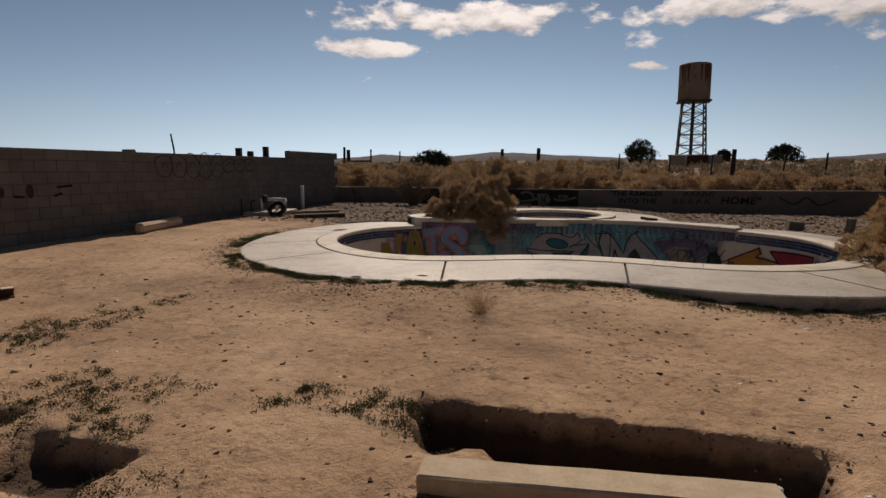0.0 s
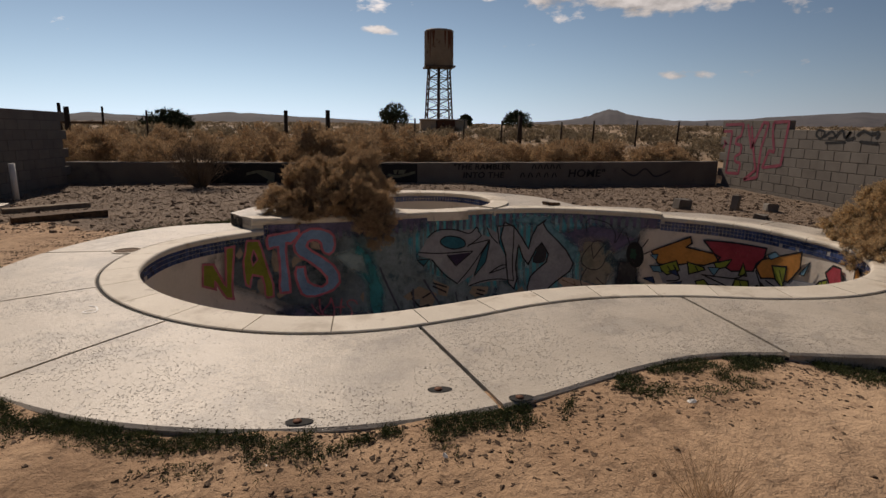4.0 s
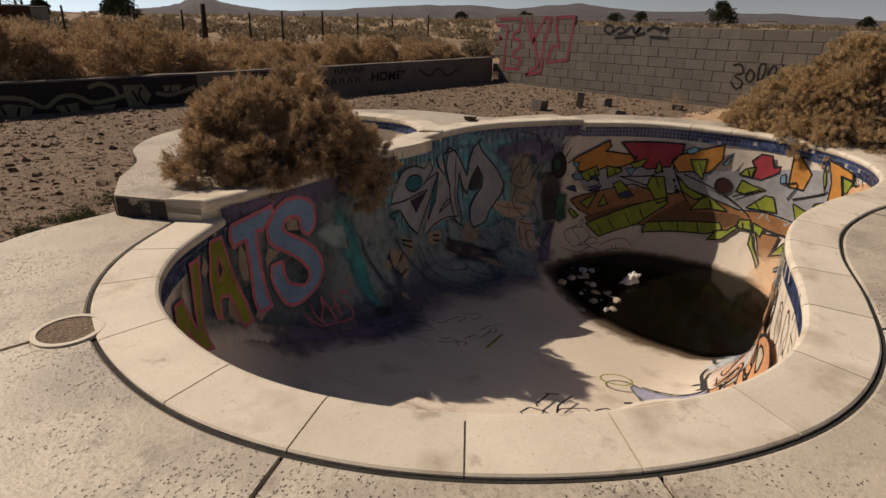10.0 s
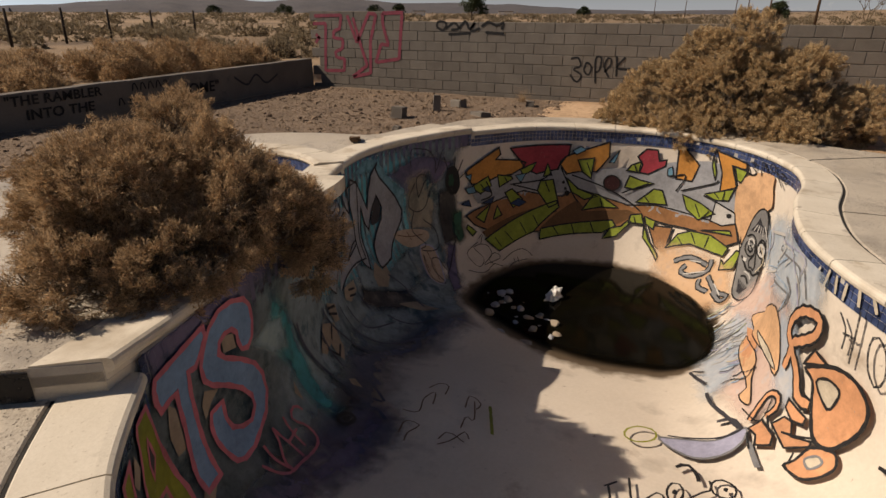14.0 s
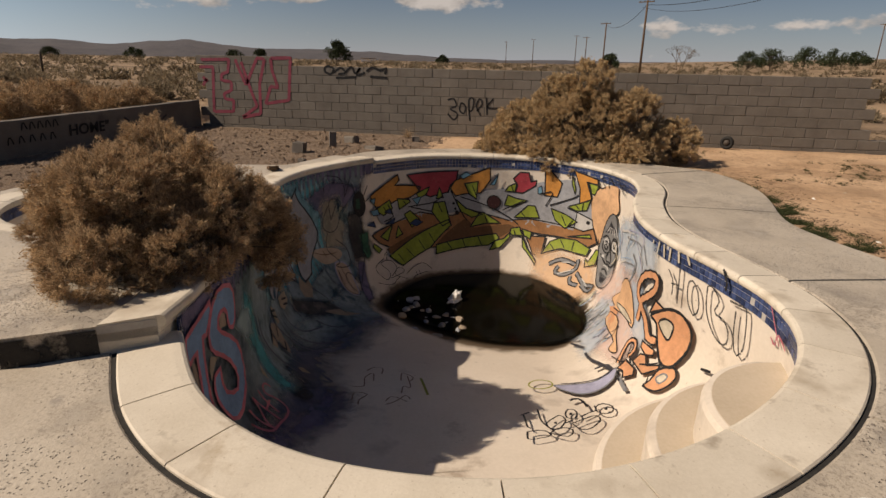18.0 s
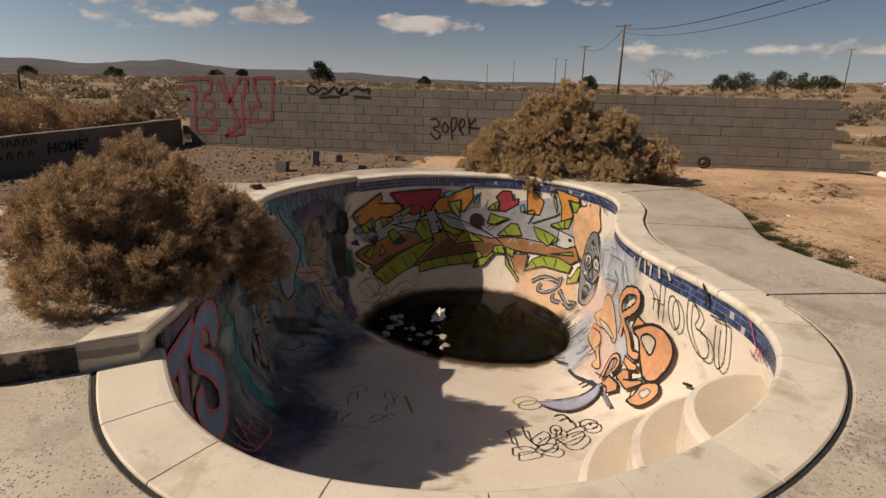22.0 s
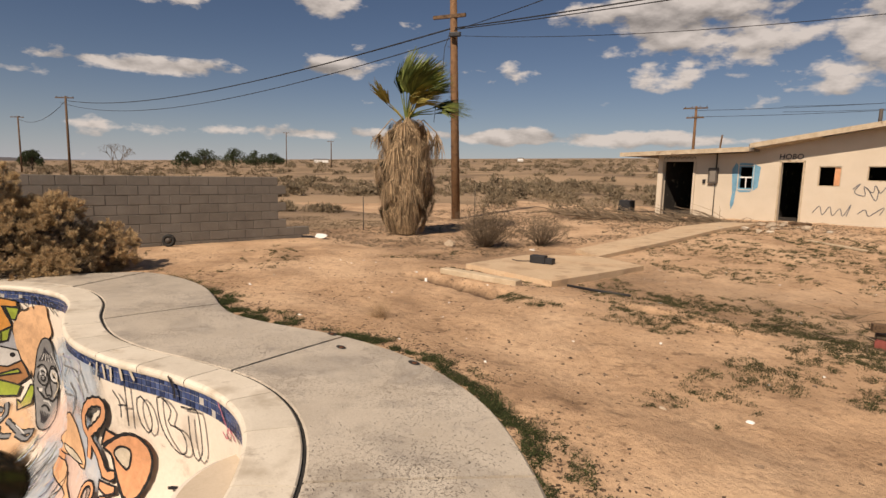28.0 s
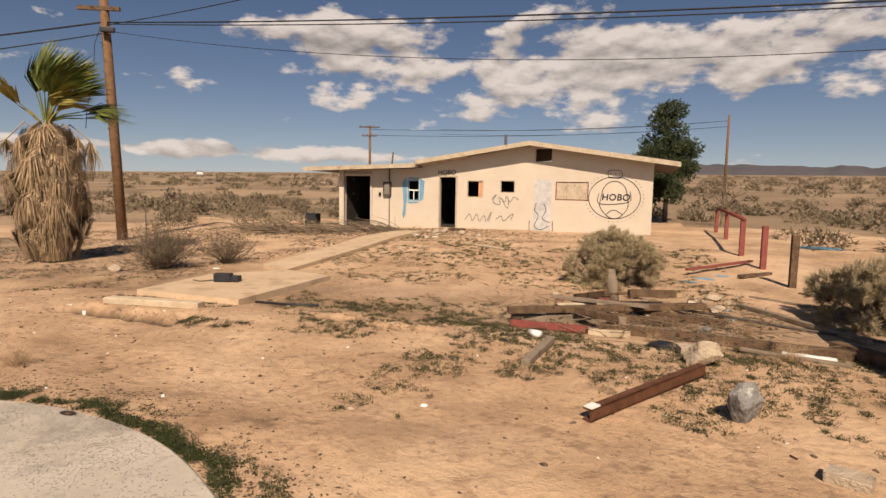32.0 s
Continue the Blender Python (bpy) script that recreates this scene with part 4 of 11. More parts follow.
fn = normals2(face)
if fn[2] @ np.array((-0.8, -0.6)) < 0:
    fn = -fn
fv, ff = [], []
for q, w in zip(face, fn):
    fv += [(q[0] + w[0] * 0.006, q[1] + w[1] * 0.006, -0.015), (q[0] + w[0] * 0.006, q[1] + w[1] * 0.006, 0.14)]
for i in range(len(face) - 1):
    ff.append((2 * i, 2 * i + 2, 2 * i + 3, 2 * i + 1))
under(mesh("stain_shade_face", fv, ff, M_SMUT_SHADE, label="slab face blackened by stains and painted shade"), raised)

spa = empty("spa", "small round plaster spa with blue tile band", "spa", (1.2, 13.2, 0))


def build_spa():
    n = 64
    A = np.linspace(0, 2 * math.pi, n + 1)
    prof = [(r, z + SPA_Z) for r, z in ((1.15, 0.10), (1.15, -0.30), (1.08, -0.42), (0.9, -0.48), (0.0, -0.5))]
    vs, fs = [], []
    for a in A[:-1]:
        for r, z in prof:
            vs.append((SPA_C[0] + r * math.cos(a), SPA_C[1] + r * math.sin(a), z))
    m = len(prof)
    for i in range(n):
        for j in range(m - 1):
            k = (i + 1) % n
            fs.append((i * m + j, i * m + j + 1, k * m + j + 1, k * m + j))
    under(mesh("basin", vs, fs, M_PLASTER, smooth=True), spa)
    vs, fs = [], []
    prof = [(r, z + SPA_Z) for r, z in ((1.115, 0.13), (1.12, 0.165), (1.17, 0.178), (1.42, 0.172), (1.42, 0.04), (1.15, 0.04), (1.15, 0.12))]
    m = len(prof)
    # coping ring in curved stones, open at the spillway in front
    stones = 16
    for s in range(stones):
        a0, a1 = 2 * math.pi * s / stones + 0.004, 2 * math.pi * (s + 1) / stones - 0.004
        mid = (a0 + a1) / 2
        if abs((mid - math.radians(-58) + math.pi) % (2 * math.pi) - math.pi) < 0.2:
            continue
        vs, fs = [], []
        seg = 6
        for a in np.linspace(a0, a1, seg):
            for r, z in prof:
                vs.append((SPA_C[0] + r * math.cos(a), SPA_C[1] + r * math.sin(a), z))
        for i in range(seg - 1):
            for j in range(m):
                k = (j + 1) % m
                fs.append((i * m + j, i * m + k, (i + 1) * m + k, (i + 1) * m + j))
        fs.append(tuple(range(m))[::-1])
        fs.append(tuple(range((seg - 1) * m, seg * m)))
        under(mesh("coping_stone", vs, fs, M_COPING), spa)


build_spa()

# ---- block walls ----
def block_wall(name, label, origin, along, courses, length, height_at, face_n, first_tall=0):
    """A wall of single blocks, 0.4 by 0.2 m, with recessed joints. height_at(u) gives the number of courses at u metres along."""
    w = empty(name, label, "wall", origin, kind="structure")
    along = Vector(along).normalized()
    q = along.to_track_quat("X", "Z")
    L_, H_, T_ = 0.406, 0.203, 0.19
    rest = []
    bm = bmesh.new()
    bmesh.ops.create_cube(bm, size=1.0)
    bmesh.ops.scale(bm, vec=(L_ - 0.010, T_, H_ - 0.010), verts=bm.verts)
    bmesh.ops.bevel(bm, geom=bm.edges[:], offset=0.006, segments=1, affect="EDGES")
    me = bpy.data.meshes.new("block")
    bm.to_mesh(me)
    bm.free()
    me.materials.append(M_BLOCK)
    rng = random.Random(7)
    count = 0
    for c in range(courses):
        off = 0 if c % 2 == 0 else L_ / 2
        u = -off
        while u < length:
            mid = u + L_ / 2
            if c < height_at(mid) and mid > 0:
                ob = bpy.data.objects.new("block", me)
                scene.collection.objects.link(ob)
                ob.parent = w
                ob.location = along * mid + Vector((0, 0, c * H_ + H_ / 2)) + Vector(face_n) * rng.uniform(-0.003, 0.003)
                ob.rotation_euler = (q @ Euler((0, rng.uniform(-0.003, 0.003), rng.uniform(-0.004, 0.004))).to_quaternion()).to_euler()
                count += 1
                rest.append((mid, c))
            u += L_
    vs, fs = [], []
    parts_ = []
    rows = {}
    for mid, c in rest:
        rows.setdefault(c, []).append(mid)
    for c, mids in rows.items():
        a, b = min(mids) - L_ / 2 + 0.012, max(mids) + L_ / 2 - 0.012
        m = Matrix.Translation(along * ((a + b) / 2) + Vector((0, 0, c * H_ - 0.006))) @ q.to_matrix().to_4x4()
        parts_.append(box_data(b - a, T_ - 0.014, H_, m))
    vs, fs = join_data(parts_)
    o = mesh("mortar", vs, fs, M_MORTAR)
    o.parent = w
    return w


BASE_E = -0.27
def east_height(u):
    # u runs south from the north corner
    y = 17.75 - u
    if y > 15.28:
        return 9
    if y > 5.68:
        return 8
    ends = [(0, 2.15), (1, 2.15), (2, 3.0), (3, 3.22), (4, 3.42), (5, 3.1), (6, 2.75), (7, 3.0)]
    k = 0
    for c, e in ends:
        if y > e:
            k = max(k, c + 1)
    return k


def east_rows():
    w = block_wall("wall_east", "grey concrete block wall with red and black graffiti, broken at its south end", (9.53, 17.75, BASE_E), (0, -1, 0), 9, 15.7,
                   east_height, (-1, 0, 0))
    return w


wall_east = east_rows()


def west_height(u):
    y = 17.8 - u
    if y > 14.8:
        return 9
    return 8


wall_west = block_wall("wall_west", "long grey concrete block wall in shade with faint graffiti outlines", (-6.8, 17.75, -0.22), (0, -1, 0.0165), 9, 16.9, west_height, (1, 0, 0))


def build_low_wall():
    """The low cast wall along the north side, with an uneven top."""
    n = 90
    xs = np.linspace(-7.3, 9.43, n)
    vs, fs = [], []
    for x in xs:
        top = 0.455 + 0.04 * (x / 9.4) ** 2 + 0.012 * noise.noise((x * 1.7, 0, 4))
        for dy, z in ((0.0, -0.6), (0.0, top - 0.015), (0.012, top), (0.19, top), (0.2, top - 0.012), (0.2, -0.6)):
            vs.append((x, 17.77 + dy + 0.008 * noise.noise((x * 0.8, z, 1)), z))
    for i in range(n - 1):
        for j in range(5):
            fs.append((i * 6 + j, (i + 1) * 6 + j, (i + 1) * 6 + j + 1, i * 6 + j + 1))
    tagged(mesh("wall_north", vs, fs, M_RETAIN), "low dark concrete retaining wall with spray-painted writing", "wall", kind="structure")


build_low_wall()

# ---- house ----
HX0, HX1, HY, HDEPTH = -3.97, 9.04, -13.65, 8.0
house = empty("house", "abandoned single-storey stucco house with missing doors and windows", "house", (2.5, HY, 0))


def roof_z(x):
    """Underside of the roof along the front."""
    return float(np.interp(x, [-4.8, 0.52, 5.2, 5.5, 10.4], [2.63, 3.43, 2.67, 2.51, 2.41]))


OPENINGS = [(7.45, 8.85, -0.3, 2.19, "garage"), (5.24, 5.77, 1.17, 2.04, "blue"), (3.60, 4.33, -0.3, 2.19, "door"), (2.47, 3.15, 1.36, 2.04, "win"),
            (1.17, 1.76, 1.57, 2.05, "win"), (-0.25, 0.38, 2.80, 3.28, "vent"), (-1.67, -0.43, 1.32, 2.03, "boarded")]


def build_house():
    # front wall cut into panels round the openings
    T = 0.2
    xs = sorted({HX0, HX1, 0.52, 5.2, 5.5} | {v for o in OPENINGS for v in o[:2]})
    front = []
    for a, b in zip(xs[:-1], xs[1:]):
        m = (a + b) / 2
        cuts = sorted([(o[2], o[3]) for o in OPENINGS if o[0] <= m <= o[1]])
        z = -0.5
        spans = []
        for lo, hi in cuts:
            spans.append((z, lo))
            z = hi
        spans.append((z, None))
        for lo, hi in spans:
            if hi is not None and hi <= lo:
                continue
            ta, tb = (hi, hi) if hi is not None else (roof_z(a), roof_z(b))
            v = []
            for y in (HY, HY - T):
                v += [(a, y, lo), (b, y, lo), (b, y, tb), (a, y, ta)]
            front.append((v, [(3, 2, 1, 0), (4, 5, 6, 7), (0, 1, 5, 4), (2, 3, 7, 6), (0, 4, 7, 3), (1, 2, 6, 5)]))
    vs, fs = join_data(front)
    fw = mesh("front_wall", vs, fs, M_STUCCO, label="cream stucco front wall with graffiti")
    fb = bmesh.new()
    fb.from_mesh(fw.data)
    bmesh.ops.remove_doubles(fb, verts=fb.verts[:], dist=0.0005)
    fb.to_mesh(fw.data)
    fb.free()
    under(fw, house)
    for name, x in (("side_wall", HX0 + 0.1), ("side_wall", HX1 - 0.1)):
        z1 = roof_z(x)
        under(mesh(name, *box_data(0.2, HDEPTH - 0.22, z1 + 0.5, Matrix.Translation((x, HY - 0.11 - HDEPTH / 2, -0.5))), M_STUCCO), house)
    under(mesh("back_wall", *box_data(HX1 - HX0, 0.2, 3.0, Matrix.Translation(((HX0 + HX1) / 2, HY - HDEPTH - 0.12, -0.5))), M_STUCCO), house)
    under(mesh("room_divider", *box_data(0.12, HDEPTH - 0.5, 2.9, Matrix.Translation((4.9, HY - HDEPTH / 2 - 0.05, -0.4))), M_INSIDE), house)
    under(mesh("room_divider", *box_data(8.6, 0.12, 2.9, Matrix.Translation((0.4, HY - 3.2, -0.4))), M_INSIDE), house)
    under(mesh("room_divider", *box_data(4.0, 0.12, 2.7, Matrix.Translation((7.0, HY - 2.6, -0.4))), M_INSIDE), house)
    # added panel: hides the sunlit inner wall so the opening looks shaded
    under(mesh("room_shade_panel", *box_data(0.02, 3.0, 2.6, Matrix.Translation((HX1 - 0.22, HY - 1.75, -0.2))), M_INSIDE, label="near-black panel added to keep the room dark"), house)
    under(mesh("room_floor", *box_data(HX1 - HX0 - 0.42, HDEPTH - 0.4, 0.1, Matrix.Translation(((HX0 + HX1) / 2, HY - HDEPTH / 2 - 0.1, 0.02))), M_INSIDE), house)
    # roof planes following the front profile
    prof = [(-4.85, 2.62), (0.52, 3.42), (5.25, 2.70)]
    th = 0.10
    vs, fs = [], []
    for x, z in prof:
        for y in (HY + 0.58, HY - HDEPTH - 0.4):
            vs += [(x, y, z), (x, y, z + th)]
    for i in range(2):
        a = i * 4
        fs += [(a + 1, a + 3, a + 7, a + 5), (a, a + 4, a + 6, a + 2), (a, a + 1, a + 5, a + 4), (a + 2, a + 6, a + 7, a + 3)]
    fs += [(0, 2, 3, 1), (8, 9, 11, 10)]
    under(mesh("roof", vs, fs, M_ROOFING, label="shallow gable roof of worn roofing felt"), house)
    vs, fs = [], []
    for x, z in ((5.1, 2.55), (10.4, 2.39)):
        for y in (HY + 0.75, HY - HDEPTH - 0.3):
            vs += [(x, y, z), (x, y, z + 0.12)]
    fs = [(1, 3, 7, 5), (0, 4, 6, 2), (0, 1, 5, 4), (2, 6, 7, 3), (0, 2, 3, 1), (4, 5, 7, 6)]
    under(mesh("lean_to_roof", vs, fs, M_ROOFING, label="lower flat roof over the carport end"), house)
    # fascia boards
    for a, b, y in (((-4.85, 2.58), (0.52, 3.38), HY + 0.59), ((0.52, 3.38), (5.2, 2.66), HY + 0.59), ((5.15, 2.53), (10.4, 2.37), HY + 0.76)):
        v = []
        for yy in (y, y + 0.035):
            v += [(a[0], yy, a[1]), (b[0], yy, b[1]), (b[0], yy, b[1] + 0.17), (a[0], yy, a[1] + 0.17)]
        under(mesh("fascia_board", v, [(3, 2, 1, 0), (4, 5, 6, 7), (0, 1, 5, 4), (2, 3, 7, 6), (0, 4, 7, 3), (1, 2, 6, 5)], M_FASCIA, label="peeling weathered fascia"), house)
    # stack pipe on the ridge
    under(tube("vent_pipe", [(1.95, HY - 1.5, 3.2), (1.95, HY - 1.5, 4.0)], 0.06, M_STEEL, sides=10), house)


build_house()


# ---- far hills ----
def ridge(az0, az1, dist, heights, seed, label):
    """A range of far hills from one bearing to another; heights in degrees above the horizon."""
    n = 90
    vs, fs = [], []
    for i in range(n):
        u = i / (n - 1)
        a = radians(az0 + (az1 - az0) * u)
        h = float(np.interp(u, np.linspace(0, 1, len(heights)), heights))
        h += 0.16 * h * noise.noise((u * 14, seed, 0)) + 0.08 * h * noise.noise((u * 41, seed, 1))
        top = dist * math.tan(radians(max(h, 0.0)))
        for f, z in ((0.80, -30), (0.9, top * 0.42 + top * 0.15 * noise.noise((u * 30, seed, 3))), (1.0, top), (1.15, -30)):
            vs.append((dist * f * math.sin(a), dist * f * math.cos(a), z))
    for i in range(n - 1):
        for j in range(3):
            fs.append((i * 4 + j, (i + 1) * 4 + j, (i + 1) * 4 + j + 1, i * 4 + j + 1))
    tagged(mesh("backdrop", vs, fs, M_HILL, smooth=True), label, "hills", kind="structure")


ridge(-30, 4, 4000, [0.2, 0.7, 0.4, 0.9, 0.6, 0.3, 0.0], 1, "pale hazy mountains on the northern horizon")
ridge(14, 31, 3300, [0.1, 0.3, 0.55, 1.45, 0.8, 0.45, 0.4], 2, "dark conical desert hill")
ridge(28, 84, 3600, [0.3, 0.6, 1.0, 1.15, 1.0, 1.45, 0.85, 0.9, 0.8, 0.4, 0.3], 3, "low brown desert hills")
ridge(80, 130, 4100, [0.2, 0.35, 0.3, 0.5, 0.8, 1.0], 4, "low pale hills far beyond the block wall")
ridge(168, 215, 3900, [2.2, 2.7, 2.9, 2.6, 2.7, 2.4], 5, "hazy blue hills behind the plain")

# ---- plants ----
def spray(centers, normals, per, length, width, spread, rng):
    """Clusters of thin pointed leaves or twigs round many centres, as one set of triangles."""
    n = len(centers) * per
    c = np.repeat(centers, per, 0) + rng.normal(0, 0.012, (n, 3))
    d = np.repeat(normals, per, 0) + rng.normal(0, spread, (n, 3))
    d /= np.linalg.norm(d, axis=1)[:, None]
    side = np.cross(d, rng.normal(0, 1, (n, 3)))
    side /= np.linalg.norm(side, axis=1)[:, None]
    ln = (length * rng.uniform(0.5, 1.3, n))[:, None]
    w = (width * rng.uniform(0.6, 1.3, n))[:, None]
    v = np.stack([c - side * w, c + side * w, c + d * ln], 1).reshape(-1, 3)
    return v


def tri_mesh(name, v, material, parent=None, label=""):
    me = bpy.data.meshes.new(name)
    n = len(v) // 3
    me.vertices.add(len(v))
    me.vertices.foreach_set("co", np.ascontiguousarray(v, dtype=np.float32).ravel())
    me.loops.add(len(v))
    me.loops.foreach_set("vertex_index", np.arange(len(v), dtype=np.int32))
    me.polygons.add(n)
    me.polygons.foreach_set("loop_start", np.arange(0, len(v), 3, dtype=np.int32))
    me.materials.append(material)
    me.update(calc_edges=True)
    ob = new(name, me)
    if parent:
        ob.parent = parent
    if label:
        ob["label"] = label
    return ob


def shrub(name, label, at, masses, seed, puffs=80, puff=(0.13, 0.26), density=5200, per=17, length=0.05, width=0.003, material=None, group="", category="bush", floor=-0.05):
    """A dried shrub: big masses covered in small leafy puffs with dark gaps between them, over a tangle of twigs."""
    rng = np.random.default_rng(seed)
    th = empty(name, label, category, at, group)
    mc = np.array([m[0] for m in masses], float)
    mr = np.array([m[1] for m in masses], float)
    w = np.array([np.prod(r) ** (2 / 3) for r in mr])
    w /= w.sum()
    cs, ns, core, centres = [], [], [], []
    tries = 0
    while len(centres) < puffs and tries < 20000:
        tries += 1
        k = rng.choice(len(mc), p=w)
        d = rng.normal(0, 1, 3) + (0, 0, 0.25)
        d /= np.linalg.norm(d)
        c = mc[k] + d * mr[k] * rng.uniform(0.78, 0.97)
        depth = np.min(np.linalg.norm((c - mc) / mr, axis=1))
        if depth < 0.74 or c[2] < floor:
            continue
        r = rng.uniform(*puff)
        if any(np.linalg.norm(c - q) < 0.8 * min(r, s_) for q, s_ in centres):
            continue
        centres.append((c, r))
        # each puff is a handful of tight sprigs with gaps between them
        n = max(5, int(density * r * r / 7))
        e = rng.normal(0, 1, (n, 3)) + d * 0.7
        e /= np.linalg.norm(e, axis=1)[:, None]
        tips = c + e * r * rng.uniform(0.55, 1.15, (n, 1)) * (1, 1, 0.9)
        way = e + d * 0.4 + (0, 0, 0.35)
        way /= np.linalg.norm(way, axis=1)[:, None]
        along = rng.uniform(-0.055, 0.02, (n, 7, 1))
        cs.append((tips[:, None] + way[:, None] * along + rng.normal(0, 0.007, (n, 7, 3))).reshape(-1, 3))
        ns.append(np.repeat(way, 7, 0))
    for q, r in zip(mc, mr):
        n = int(300 * np.prod(r) ** (2 / 3) * 4)
        e = rng.normal(0, 1, (n, 3))
        e /= np.linalg.norm(e, axis=1)[:, None]
        core.append(q + e * r * rng.uniform(0.3, 0.9, (n, 1)))
    cs, ns, core = np.vstack(cs), np.vstack(ns), np.vstack(core)
    ns /= np.linalg.norm(ns, axis=1)[:, None]
    tri_mesh("foliage", spray(cs, ns, per, length, width, 0.6, rng), material or M_BRUSH, th)
    core = core[core[:, 2] > floor]
    up = core * (0.6, 0.6, 0.5) + (0, 0, 0.5)
    up /= np.linalg.norm(up, axis=1)[:, None]
    tri_mesh("twig_tangle", spray(core, up, 7, 0.12, 0.004, 0.6, rng), M_TWIG, th)
    parts_ = []
    for k in range(70):
        tip = cs[rng.integers(len(cs))]
        base = np.array((rng.normal(0, 0.05), rng.normal(0, 0.05), 0.02))
        mid = (base + tip) / 2 + rng.normal(0, 0.06, 3) + np.array((0, 0, 0.05))
        parts_.append(tube_data([base, mid, tip], [0.014, 0.008, 0.003], 4, False))
    vs, fs = join_data(parts_)
    mesh("stem", vs, fs, M_TWIG, th)
    return th


bush_a = shrub("bush", "large dried tumbleweed bush spilling over the pool's raised edge", (-0.12, 11.95, 0.15),
               [((-0.05, 0.05, 0.2), (0.78, 0.65, 0.48)), ((0.12, -0.05, 0.42), (0.42, 0.42, 0.38)), ((-0.4, 0, 0.38), (0.42, 0.45, 0.4)), ((0.3, -0.6, 0.1), (0.34, 0.28, 0.28)),
                ((0.5, -0.7, -0.12), (0.22, 0.18, 0.26)), ((-0.4, -0.5, 0.1), (0.5, 0.3, 0.25)), ((0.0, -0.55, 0.28), (0.4, 0.3, 0.3)), ((-0.78, -0.25, 0.1), (0.36, 0.34, 0.26)), ((0.3, 0.2, 0.62), (0.25, 0.25, 0.2))], 11, puffs=300, puff=(0.05, 0.15), density=10500, per=14, length=0.028, width=0.0026, floor=-0.5)
bush_b = shrub("bush", "large pale dried bush growing at the edge of the pool deck", (6.9, 8.55, -0.12),
               [((0, 0, 0.5), (0.9, 0.95, 0.75)), ((0, 0, 1.28), (0.36, 0.44, 0.36)), ((0, 0.35, 1.0), (0.45, 0.5, 0.4)), ((0, 0.85, 0.42), (0.85, 0.8, 0.58)), ((-0.1, 1.4, 0.15), (0.6, 0.5, 0.28)),
                ((0.1, -0.75, 0.6), (0.75, 0.65, 0.6)), ((0.1, -1.45, 0.3), (0.6, 0.55, 0.4)), ((-0.75, 0.2, 0.12), (0.5, 0.9, 0.3)), ((-0.6, -0.8, 0.12), (0.5, 0.5, 0.3))],
               12, puffs=380, puff=(0.06, 0.19), density=7000, per=14, length=0.034, width=0.0034, material=M_BRUSH2, floor=0.0)
bush_c = shrub("bush", "round grey-green desert bush beside the lumber pile", (-3.2, -3.0, ground_z(-3.2, -3.0)),
               [((0, 0, 0.3), (0.85, 0.75, 0.5)), ((0.1, 0, 0.6), (0.5, 0.5, 0.35)), ((-0.4, 0.1, 0.45), (0.5, 0.5, 0.35))], 13, puffs=70, puff=(0.12, 0.22), density=2600, per=14, length=0.11, width=0.004, material=M_SAGE)
shrub("bush", "grey desert bush at the edge of the yard", (-7.0, -0.9, ground_z(-7.0, -0.9)),
      [((0, 0, 0.3), (0.8, 0.8, 0.45)), ((0.1, 0, 0.5), (0.5, 0.5, 0.35))], 15, puffs=55, puff=(0.12, 0.22), density=2200, per=13, length=0.11, width=0.005, material=M_SAGE)


def open_shrub(name, label, at, size, seed, stems=60, group=""):
    """A leafless shrub of thin forking twigs."""
    rng = np.random.default_rng(seed)
    th = empty(name, label, "shrub", at, group)
    parts_ = []
    for k in range(stems):
        a, out = rng.uniform(0, 2 * math.pi), rng.uniform(0.2, 1)
        tip = np.array((math.cos(a) * out * size[0], math.sin(a) * out * size[1], size[2] * rng.uniform(0.45, 1.0) * (1.1 - 0.4 * out)))
        base = np.array((math.cos(a), math.sin(a), 0)) * rng.uniform(0, 0.12)
        mid = (base + tip) * 0.5 + rng.normal(0, 0.06, 3)
        parts_.append(tube_data([base, mid, tip], [0.008, 0.005, 0.002], 4, False))
        for j in range(8):
            b0 = mid + (tip - mid) * rng.uniform(0, 0.9)
            parts_.append(tube_data([b0, b0 + rng.normal(0, 0.17, 3) + (0, 0, 0.1)], [0.003, 0.001], 3, False))
    vs, fs = join_data(parts_)
    mesh("twig_crown", vs, fs, M_TWIG, th)
    return th


open_shrub("shrub", "leafless grey shrub of thin dead twigs", (6.2, -0.95, ground_z(6.2, -0.95)), (1.15, 0.9, 1.05), 31, 190)
open_shrub("shrub", "small leafless shrub of dead twigs", (5.6, -2.3, ground_z(5.6, -2.3)), (0.8, 0.8, 0.75), 32, 110)
open_shrub("shrub", "dead brown shrub against the low wall", (-3.6, 16.9, ground_z(-3.6, 16.9)), (0.9, 0.5, 1.2), 33, 110)


def tuft(label, at, r, h, seed, n=900):
    """A small wispy tuft of dry straw."""
    rng = np.random.default_rng(seed)
    base = rng.normal(0, r * 0.18, (n, 3)) * (1, 1, 0) + (0, 0, 0.005)
    way = rng.normal(0, 0.55, (n, 3)) * (1, 1, 0.2) + (0, 0, 0.9)
    way /= np.linalg.norm(way, axis=1)[:, None]
    o = tri_mesh("dry_weed", spray(base, way, 1, h, 0.0011, 0.15, rng), M_BRUSH)
    o.location = at
    tagged(o, label, "weed", "dry weeds")


for k, (x, y, r, h) in enumerate(((1.62, 5.2, 0.25, 0.34), (8.9, 12.3, 0.2, 0.3))):
    tuft("wispy straw-coloured weed growing in the sand", (x, y, ground_z(x, y)), r, h, 40 + k, 260)


